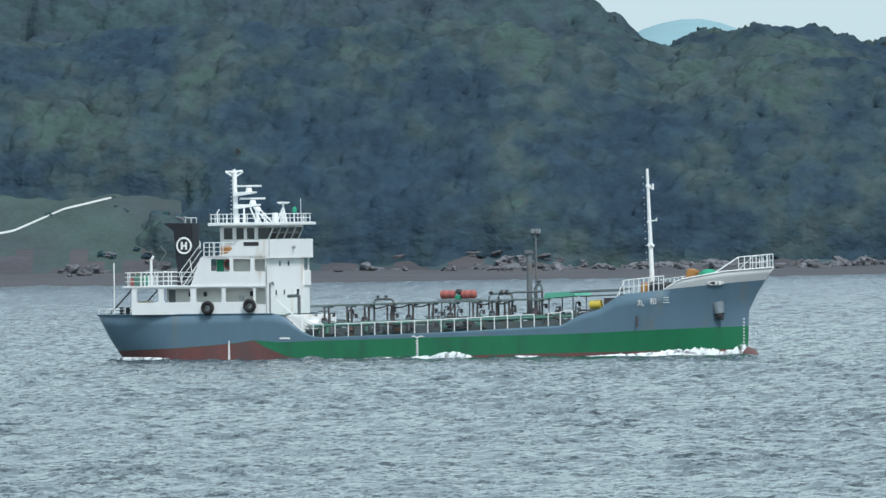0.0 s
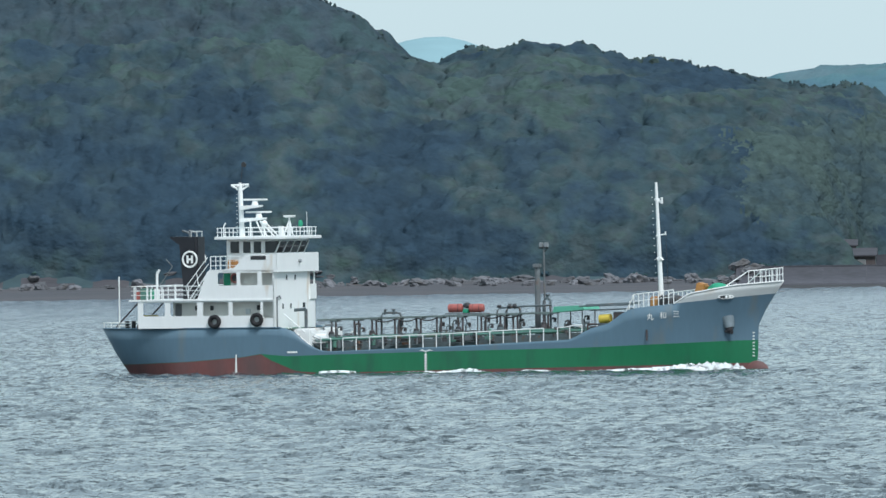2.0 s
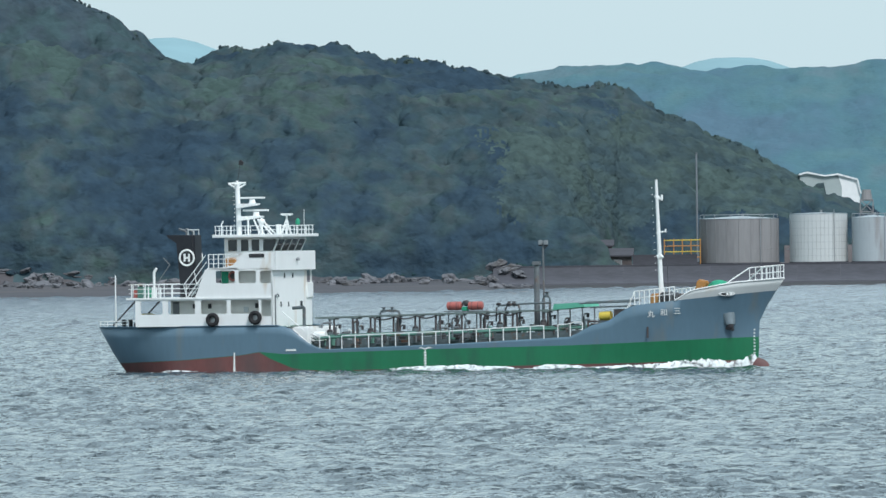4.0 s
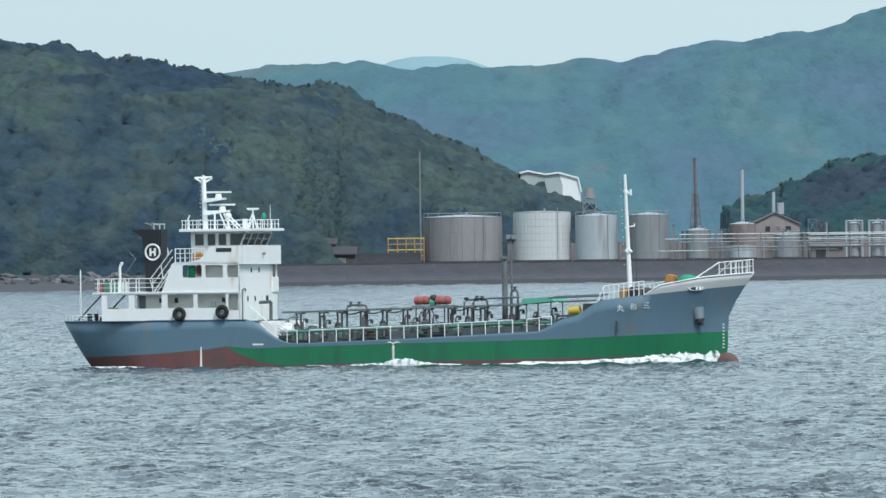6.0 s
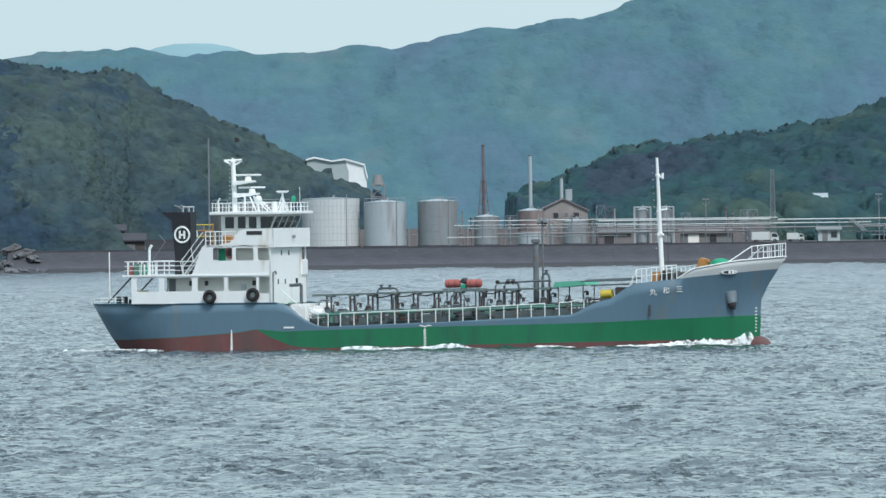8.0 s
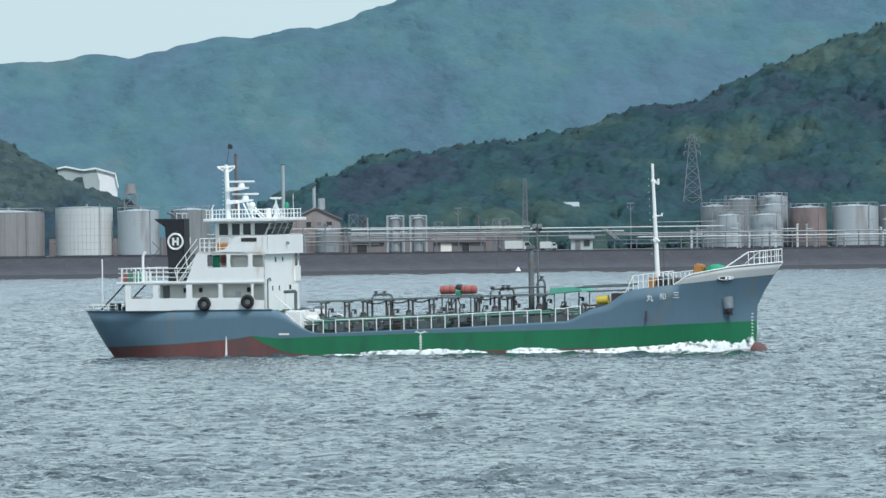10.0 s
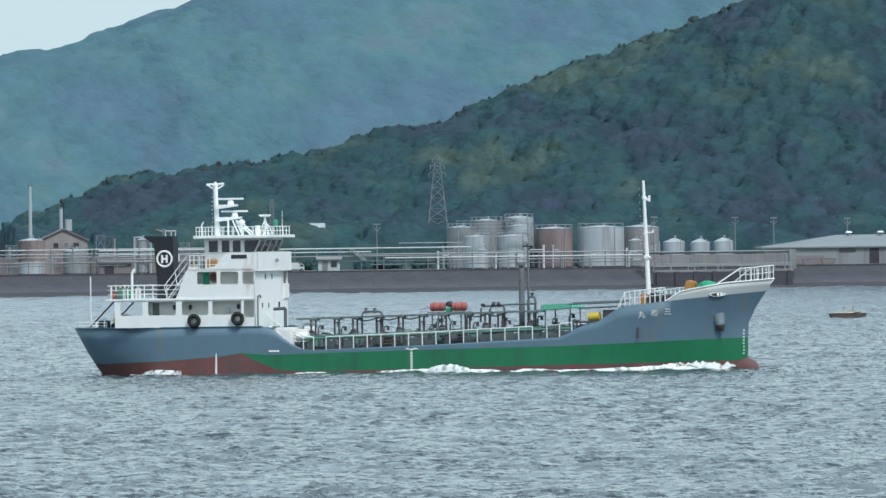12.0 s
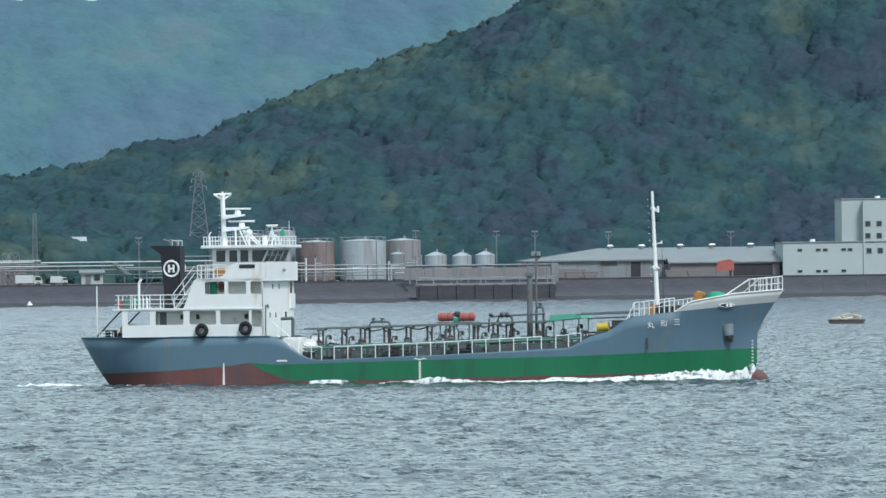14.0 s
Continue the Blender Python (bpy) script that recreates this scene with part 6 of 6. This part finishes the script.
def build_plant():
    stack("tall_mast", -18.2, 2545, YARD, 18.5, 0.13, M_GREYSTEEL, "tall thin grey lightning mast", "mast")
    stack("chimney", 27.1, 2545, YARD, 15.5, 0.24, M_TANKL, "tall slim pale chimney")
    stack("chimney", 31.5, 2548, YARD, 12.3, 0.24, M_TANKL, "short slim pale chimney")
    lattice_tower("flare_tower", 20.5, 2548, YARD, 12.0, 1.1, 0.35, M_REDSTEEL, "red lattice flare tower beside the tanks", "tower", 6)
    stack("flare_pipe", 20.5, 2548, YARD, 17.0, 0.2, M_REDSTEEL, "red flare pipe in a lattice tower", "flare stack")
    lattice_tower("power_pylon", 87.0, 2600, 5.4, 19.0, 1.75, 0.3, M_GREYSTEEL, "grey steel lattice power pylon", "pylon", 9, 0.055, arms=((0.82, 1.2), (0.9, 1.0), (0.97, 0.7)))
    lattice_tower("lamp_tower", 60.8, 2530, YARD, 13.0, 0.42, 0.22, M_GREYSTEEL, "slim grey lattice lighting tower", "tower", 14, 0.06)
    lattice_tower("process_column", 5.6, 2550, YARD, 11.6, 0.9, 0.9, M_TANKD, "rusty steel process frame", "tower", 5, 0.12)
    tagged(part("pressure_vessel", rod((5.6, 2550, 11.4), (5.6, 2550, 13.0), 0.85, 0.6, 12), M_TANKD), "rusty head vessel of a process frame", "vessel")
    # white roofed hall on the slope
    e = empty("hillside_hall", pose(0, 2655, 0.25))
    tagged(e, "large pale hall with a white metal roof on the slope", "hall")
    line = [(-4.5, 15.2), (-3.3, 15.5), (-0.7, 14.95), (1.2, 15.2)]
    part("long_wall", prism([(-4.3, 8.0)] + [(a + 0.1, b - 0.25) for a, b in line] + [(1.75, 13.2), (1.75, 8.0)], 0.25, 8), M_CREAMB, e, "pale sheet wall")
    part("end_wall", prism([(1.2, 15.05), (4.1, 14.15), (4.4, 12.4), (4.4, 8.0), (1.75, 8.0), (1.75, 13.2)], 0.2, 8), M_WHITEROOF, e, "white end wall")
    part("roof", prism(line + [(4.15, 14.35), (4.6, 12.2), (4.42, 12.2), (4.0, 14.15), (1.2, 14.95), (-0.7, 14.72), (-3.3, 15.25), (-4.5, 14.95)], -0.1, 8.2), M_WHITEROOF, e, "white sheet metal roof")
    shed("boiler_house", 28.2, 35.0, 2538, 2546, YARD, 7.6, 9.3, M_BOILER, M_BROWN, "weathered beige gabled boiler house", "building", openings=((30.2, 30.9, 6.6, 7.3, M_DARK), (31.7, 32.3, 6.7, 7.3, M_BROWN), (33.0, 33.8, 6.6, 7.3, M_DARK), (33.0, 33.6, 4.0, 5.0, M_DARK)), along_x=False)
    tagged(part("roof_tank", rod((32.4, 2540, 9.0), (32.4, 2540, 10.6), 0.5, seg=14), M_TANKL), "pale vent drum over the boiler house", "vent drum")
    # boat house on the point
    shed("boat_house", -33.0, -27.2, 2527, 2532, 2.2, 4.2, 5.2, M_DARKWOOD, M_WALL, "dark wooden boat house with a pale roof", "house", openings=((-31.5, -30.3, 2.4, 3.9, M_DARK), (-29.6, -28.6, 2.4, 3.6, M_SHED)))
    shed("boat_house_loft", -32.0, -30.0, 2533, 2536, 2.6, 5.6, 6.4, M_DARKWOOD, M_WALL, "small loft with a pale roof", "house")
    tagged(part("low_yard_wall", box(-27.0, -18.0, 2524, 2524.4, 2.4, 4.3, 0.05), M_WALL), "brown sheet wall beside the tanks", "wall", kind="structure")
    # yellow pipe rack
    e = empty("yellow_pipe_rack", pose(-20.1, 2528, YARD))
    tagged(e, "yellow steel pipe rack", "pipe rack")
    for k, z in enumerate((1.0, 1.8, 2.6, 3.4)):
        part("rail", rods([((-2.6, y, z), (2.6, y, z + 0.02)) for y in (-0.6, 0.6)], 0.08), M_YELLOW if k % 2 else M_ORANGE, e)
    for x in (-2.5, -1.2, 0.0, 1.2, 2.5):
        part("post", rods([((x, y, 0), (x, y, 3.6)) for y in (-0.6, 0.6)], 0.08), M_ORANGE, e)
    # long pipe bridge on trestles
    e = empty("pipe_bridge", pose(0, 2512, 0))
    tagged(e, "long grey pipe bridge on steel trestles", "pipe rack")
    for z, y, m, x0, x1, r in ((6.15, 0, M_CREAM, 36, 60, 0.13), (6.35, 1, M_CREAM, 18, 61, 0.1), (6.05, 0.4, M_CREAM, 61, 88, 0.12), (5.55, 0, M_CREAM, 36, 74, 0.1), (4.95, 0, M_TANKD, 36, 84, 0.13), (5.2, 0.8, M_STEEL, 72, 112, 0.11), (4.65, 0, M_CREAM, 76, 112, 0.13), (4.25, 0.5, M_STEEL, 70, 116, 0.1), (4.5, 0.9, M_TANKD, 22, 60, 0.14), (5.8, 0.9, M_TANKD, 44, 62, 0.1), (6.7, 1.2, M_STEEL, 78, 87, 0.08), (3.75, 0.2, M_GREYSTEEL, 74, 112, 0.09), (5.75, 1.3, M_CREAM, 16, 44, 0.08), (5.3, 1.5, M_STEEL, 18, 60, 0.09), (4.1, 1.2, M_CREAM, 15, 40, 0.08), (4.9, 1.4, M_CREAM, 62, 90, 0.08)):
        part("pipe", rod((x0, y, z), (x1, y, z), r * 0.75, seg=8), m, e, smooth=True)
    for x in np.arange(20, 113, 3.1):
        top = 6.5 if x < 61 else (5.9 if x < 74 else 5.2)
        part("trestle", rods([((x, 0.0, YARD), (x, 0.0, top)), ((x, 1.1, YARD), (x, 1.1, top)), ((x, -0.1, top - 0.2), (x, 1.2, top - 0.2))], 0.07), M_GREYSTEEL, e)
    part("ladder_ramp", rods([((71.4, -0.3, 6.0), (73.4, -0.3, 4.3)), ((71.0, -0.3, 6.0), (73.0, -0.3, 4.3))], 0.08), M_STEEL, e)
    # pipe gallery and standpipes behind the tanks
    tagged(part("gallery_wall", box(-6.0, 60.0, 2544, 2544.4, YARD - 0.2, 5.3, 0.04), M_BROWN), "brown sheet wall behind the tanks", "wall", kind="structure")
    rng = random.Random(21)
    for i in range(54):
        x, y, h = rng.uniform(-5, 58), rng.uniform(2533, 2542), rng.uniform(1.8, 4.9)
        m = rng.choice((M_TANKD, M_REDSTEEL, M_GREYSTEEL, M_STEEL, M_TANK))
        e = empty("standpipe", pose(x, y, YARD))
        tagged(e, "upright process pipe with branch flange", "pipe", group="standpipes behind the tanks")
        part("riser", rod((0, 0, 0), (0, 0, h), rng.choice((0.08, 0.12, 0.2)), seg=8), m, e)
        part("branch", rods([((0, 0, h * 0.7), (rng.uniform(-1.4, 1.4), 0, h * 0.7))], 0.08), m, e)
        part("flange", rod((0, 0, h - 0.1), (0, 0, h + 0.05), 0.25, seg=10), m, e)
    for i in range(30):
        x, y, h = rng.uniform(84, 117), rng.uniform(2528, 2537), rng.uniform(1.2, 3.6)
        m = rng.choice((M_TANKL, M_STEEL, M_TANK, M_CREAM))
        e = empty("standpipe", pose(x, y, YARD))
        tagged(e, "upright process pipe with branch flange", "pipe", group="standpipes behind the tanks")
        part("riser", rod((0, 0, 0), (0, 0, h), rng.choice((0.06, 0.1, 0.15)), seg=8), m, e)
        part("branch", rods([((0, 0, h * 0.8), (rng.uniform(-2.4, 2.4), 0, h * 0.8))], 0.07), m, e)
        part("flange", rod((0, 0, h - 0.1), (0, 0, h + 0.05), 0.2, seg=10), m, e)
    for x0, x1, y, z in ((87.5, 98.2, 2549, 8.8), (89.2, 97.6, 2540, 7.4)):
        e = empty("tank_walkway", pose(x0, y, z))
        tagged(e, "pale steel walkway across the tank tops", "walkway", group="walkways over the tanks")
        part("deck_plate", box(0, x1 - x0, -0.4, -0.2, -0.05, 0.03), M_STEEL, e)
        part("hand_rail", rods([((0, -0.4, h), (x1 - x0, -0.4, h)) for h in (0.45, 0.85)], 0.035), M_STEEL, e)
        for i in range(int((x1 - x0) / 1.1) + 1):
            part("rail_post", rods([((0.05 + 1.1 * i, -0.4, 0), (0.05 + 1.1 * i, -0.4, 0.85))], 0.03), M_STEEL, e)
        for q in (0.3, x1 - x0 - 0.3):
            part("walkway_leg", rods([((q, 0, YARD - z), (q, 0, 0))], 0.08), M_STEEL, e)
    for i in range(9):
        x, y = rng.uniform(14, 60), rng.uniform(2536, 2541)
        lattice_tower("process_tower", x, y, YARD, rng.uniform(5.5, 8.5), 0.6, 0.6, rng.choice((M_TANKD, M_REDSTEEL, M_GREYSTEEL)), "open steel process frame behind the tanks", "frame", 3, 0.07)
    # low sheds, huts and vehicles behind the wall
    shed("low_shed", 36.5, 41.0, 2533, 2537, YARD, 4.4, 4.9, M_BROWN, M_SHED, "low brown yard shed", openings=((37.2, 38.6, 2.9, 4.1, M_DARK),))
    shed("low_shed", 48.0, 55.0, 2534, 2538, YARD, 4.3, 4.8, M_SHED, M_BROWN, "low grey yard shed with a brown roof", openings=((49, 50.5, 2.9, 4.0, M_INNER), (52, 53, 2.9, 4.0, M_DARK)))
    shed("pale_hut", 66.6, 69.6, 2511, 2514, YARD, 4.6, 5.0, M_CREAMB, M_ROOF, "pale sheet metal hut", openings=((67.2, 67.9, 3.0, 4.3, M_SHED), (68.4, 69.2, 3.5, 4.3, M_GLASS)))
    for x, l, h, lab in ((57.3, 3.8, 1.15, "white box truck parked in the yard"), (62.2, 2.4, 0.95, "white van parked in the yard")):
        e = empty("parked_truck" if l > 3 else "parked_van", pose(x, 2509.5, YARD + 0.12))
        tagged(e, lab, "truck" if l > 3 else "van")
        part("box_body", box(0, l * 0.68, 0, 1.5, 0.25, h + 0.25, 0.05), M_CREAM, e)
        cab = part("cab", prism([(l * 0.7, 0.2), (l, 0.2), (l, 0.65), (l * 0.9, h + 0.1), (l * 0.7, h + 0.1)], 0.05, 1.45), M_CREAM, e)
        part("windscreen", prism([(l * 0.74, 0.65), (l * 0.97, 0.65), (l * 0.9, h), (l * 0.74, h)], 0.02, 0.06), M_GLASS, cab)
        for wx in (l * 0.18, l * 0.85):
            for wy in (0.1, 1.4):
                part("wheel", ring((wx, wy, 0.15), 0.18, 0.09, "Y", 16, 8), M_RUBBER, e)
    # houses on the slope
    for x, z, w in ((65.8, 7.9, 1.6), (69.0, 8.5, 1.7), (70.6, 7.5, 1.2)):
        shed("hill_house", x - w / 2, x + w / 2, 2584, 2587, 2.6, z + 0.3, z + 1.0, M_SHED, M_TANKL, "grey house with a pale roof among the trees", "house", openings=((x - 0.6, x + 0.4, z - 0.8, z, M_DARK),))
    # lamp posts
    for x, top in ((52.0, 8.8), (76.5, 9.2), (96, 9.6), (116, 9.7), (127.5, 9.5), (133, 9.4), (143.5, 9.2), (161, 9.0)):
        e = empty("lamp_post", pose(x, 2556, YARD))
        tagged(e, "grey steel lamp post in the yard", "lamp post", group="lamp posts in the yard")
        part("pole", rod((0, 0, 0), (0, 0, top - YARD), 0.1, 0.07, 8), M_GREYSTEEL, e)
        part("lamp_head", box(-0.5, 0.5, -0.15, 0.15, top - YARD, top - YARD + 0.22, 0.03), M_GREYSTEEL, e)
        part("bracket", rods([((0, 0, top - YARD - 0.9), (-0.5, 0, top - YARD - 0.3)), ((0, 0, top - YARD - 0.9), (0.5, 0, top - YARD - 0.3))], 0.05), M_GREYSTEEL, e)
    # jetty with its canopy
    e = empty("loading_jetty", pose(112, 2494, 0))
    tagged(e, "concrete loading jetty with steel canopy", "jetty")
    part("jetty_deck", box(0.5, 20, 0, 6, 2.2, 2.5, 0.04), M_TANKD, e)
    for i in range(8):
        part("pile", rod((1.2 + 2.6 * i, 0.6, -2), (1.2 + 2.6 * i, 0.6, 2.1), 0.35, seg=12), M_WALL, e)
        part("quay_fender", box(0.95 + 2.6 * i, 1.5 + 2.6 * i, -0.25, -0.02, 0.2, 2.3, 0.03), M_WALL, e)
    part("canopy_roof", box(-0.5, 20.5, 8.2, 8.8, 4.95, 5.1, 0.03), M_TANKL, e)
    part("canopy_beam", box(-0.5, 20.5, 8.4, 8.6, 4.72, 4.94, 0.02), M_TANKD, e)
    for i in range(7):
        part("canopy_post", box(0.0 + 3.3 * i, 0.25 + 3.3 * i, 8.1, 8.35, 2.4, 4.9), M_GREYSTEEL, e)
    part("jetty_rail", rods([((0.5, 0.2, z), (20, 0.2, z)) for z in (3.0, 3.35)] + [((0.6 + 2.4 * i, 0.2, 2.5), (0.6 + 2.4 * i, 0.2, 3.35)) for i in range(9)], 0.05), M_STEEL, e)
    part("loading_pipe", rods([((1, 3, 3.1), (19.6, 3, 3.1)), ((2, 3, 3.1), (2, 3, 4.2)), ((6, 3.4, 2.5), (6, 3.4, 4.3)), ((7, 3.4, 2.5), (7, 3.4, 4.0)), ((19.0, 3, 2.5), (19.0, 3, 4.6))], 0.12, 8), M_GREYSTEEL, e)
    part("back_wall", box(-0.5, 20.5, 11.2, 11.4, 2.5, 4.6), M_TANKD, e)
    part("jetty_face", box(0.6, 19.9, -0.02, 1.4, -1.0, 2.19), M_WALL, e)
    part("gate_pier", box(19.9, 20.9, 7.9, 8.9, 2.4, 5.2, 0.04), M_TANK, e)
    # warehouses
    hall = shed("warehouse", 130.5, 166.0, 2536, 2556, YARD, 5.35, 6.95, M_TANK, M_ROOF, "long low warehouse with a pale sheet roof", "warehouse",
         openings=((145.3, 146.7, 2.95, 5.1, M_DARK), (141, 143.4, 4.6, 5.3, M_GLASS), (150, 154, 4.7, 5.2, M_GLASS), (134, 139, 3.0, 4.2, M_BROWN)), vents=(143.0, 147.5, 153.0, 157.5, 163.0))
    for c in hall.children:        # hipped seaward end
        if c.name.startswith(("roof", "wall_block")) and "vent" not in c.name:
            for v in c.data.vertices:
                if v.co.x < 1 and abs(v.co.y - 10) < 1:
                    v.co.x += 11.0
    shed("lean_to", 150.5, 166.0, 2530, 2536, YARD, 4.9, 5.6, M_BROWN, M_ROOF, "brown lean-to shed before the warehouse", openings=((158.8, 165.0, 2.95, 4.6, M_DARK),))
    e = empty("orange_hopper", pose(157.0, 2513, YARD))
    tagged(e, "orange steel hopper in the yard", "hopper")
    part("hopper_body", prism([(-1.3, 0.9), (1.3, 0.9), (1.3, 2.2), (0.6, 2.5), (-0.9, 2.2)], 0, 1.6), M_RAFT, e)
    part("hopper_frame", rods([((x, y, 0), (x * 0.9, y, 1.0)) for x in (-1.1, 1.1) for y in (0.2, 1.4)], 0.09), M_STEEL, e)
    for x in (132.6, 135.4, 138.0, 149.5, 152.6):
        e = empty("yard_skip", pose(x, 2511, YARD))
        tagged(e, "brown steel skip in the yard", "skip", group="skips in the yard")
        part("skip_body", prism([(-0.8, 0.05), (0.8, 0.05), (1.1, 1.0), (-1.1, 1.0)], 0, 1.4), M_BROWN, e)
        part("skip_rim", box(-1.15, 1.15, -0.05, 1.45, 0.95, 1.05, 0.02), M_TANKD, e)


build_plant()


def office_block():
    e = empty("office_building", pose(166.3, 2528, YARD))
    tagged(e, "pale green-white office block of two and four storeys", "building")
    low = part("low_wing", box(0, 30, 0, 14, 0, 4.6, 0.03), M_CREAMB, e)
    high = part("tower_wing", box(8.5, 30, 1.5, 14, 4.6, 10.6, 0.03), M_CREAMB, e)
    part("roof_edge", box(-0.12, 30.1, -0.12, 14.1, 4.6, 4.75, 0.02), M_ROOF, low)
    part("roof_edge", box(8.4, 30.1, 1.4, 14.1, 10.6, 10.8, 0.02), M_ROOF, high)
    for x in (4.5, 13.8):
        v = part("roof_vent", rod((x, 4, 4.6 if x < 8 else 10.6), (x, 4, 5.1 if x < 8 else 11.1), 0.4, seg=10), M_WHITEROOF, e)
    first = part("window", box(-0.36, 0.36, -0.05, 0.03, -0.2, 0.2, 0.02), M_STEEL, e)
    part("pane", box(-0.3, 0.3, -0.07, -0.04, -0.15, 0.15), M_GLASS, first)
    first.matrix_basis = pose(2.4, -0.02, 3.6)
    spots = [(5.0, -0.02, 3.6), (6.0, -0.02, 3.6), (8.6, -0.02, 3.6), (9.5, -0.02, 3.6), (2.4, -0.02, 0.6), (5.0, -0.02, 0.6), (6.0, -0.02, 0.6), (8.6, -0.02, 0.6)]
    for c in spots:
        w = again(first, e, pose(*c))
        again(first.children[0], w, Matrix())
    big = part("window", box(-0.4, 0.4, -0.05, 0.03, -0.4, 0.4, 0.02), M_STEEL, e)
    part("pane", box(-0.33, 0.33, -0.07, -0.04, -0.33, 0.33), M_GLASS, big)
    big.matrix_basis = pose(12.2, 1.48, 7.2)
    for i in range(8):
        for z in (7.2, 5.5, 3.4):
            if (i, z) != (0, 7.2):
                w = again(big, e, pose(12.2 + 1.6 * i, 1.48 if z > 4.6 else -0.02, z))
                again(big.children[0], w, Matrix())
    part("stair_pier", box(11.4, 11.6, -0.2, 1.6, 0, 10.5), M_CREAMB, e)


office_block()


def build_floats():
    # moored work rafts and a mark buoy
    for x, y, stuff in ((97.8, 1835, 0), (125.4, 1900, 1)):
        e = empty("work_raft", pose(x, y, 0.32, 0, 0, 4))
        tagged(e, "low dark moored raft with yellowish gear", "raft", group="moored rafts")
        part("raft_hull", prism([(-1.9, 0.14), (1.9, 0.14), (1.7, -0.25), (-1.7, -0.25)], -0.7, 0.7), M_DARKWOOD, e)
        part("gunwale", box(-1.95, 1.95, -0.75, 0.75, 0.14, 0.2, 0.02), M_DARKWOOD, e)
        part("gear_heap", ball((0.1, 0, 0.22), 0.45, 4, (2.8, 1.1, 0.45 + 0.75 * stuff), 0.55, 4), M_NET, e, "yellowish heap of nets")
        part("marker_pole", rods([((-0.4, 0, 0.3), (-0.4, 0, 0.9)), ((0.5, 0, 0.3), (0.6, 0, 1.0))], 0.04), M_BROWN, e)
    e = empty("mark_buoy", pose(58.6, 2490, 0.0))
    tagged(e, "small white mark buoy near the seawall", "buoy")
    part("float", ball((0, 0, 0.25), 0.4, 2, (1, 1, 0.8)), M_WHITEROOF, e, smooth=True)
    part("top_mark", rod((0, 0, 0.5), (0, 0, 0.8), 0.22, 0.1, 10), M_WHITEROOF, e)


build_floats()


def ship_place(t, lift=0.0, trim=0.0, heel=0.0, slide=0.0):
    vx, vy = 7.0624, -7.0624 * math.tan(radians(HEADING))
    surge = float(np.interp(t, (0, 0.5, 1, 1.5, 2.5, 5, 6.5, 7, 8, 11, 12.5, 13.5, 14), (0.08, 0.08, 0.02, -0.1, -0.16, 0.03, 0.1, 0.11, 0.04, -0.08, -0.06, 0.06, 0.03)))
    lift += 0.012 * (t - 7)
    return pose(-1.40 + surge + vx * (t - 7), 1323.9 + vy * (t - 7), lift, heel, trim, -HEADING) @ pose(slide, 0, 0)


def motions():
    times = [i * 0.5 for i in range(29)]
    walk(ship, [(t, ship_place(t, 0.17 + 0.03 * math.sin(t * 1.1), 0.08 * math.sin(t * 0.9 + 0.5), 0.25 * math.sin(t * 0.8))) for t in times])
    for k, ob in enumerate(ship_foam):
        bow = ob.name.startswith("bow")
        surge = (lambda t: 0.35 * math.sin(t * 1.3 + k)) if bow else (lambda t: 1.3 * math.sin(t * 0.7 + k * 1.7))
        walk(ob, [(t, ship_place(t, 0.17 + (0.06 if bow else 0.12) * math.sin(t * 2.1 + k * 2.0), 0.3 * math.sin(t * 1.7 + k), 0, surge(t))) for t in times])
    walk(sea, [(0, pose(7, 9, 0)), (14, pose(-9, -9, 0))])


motions()
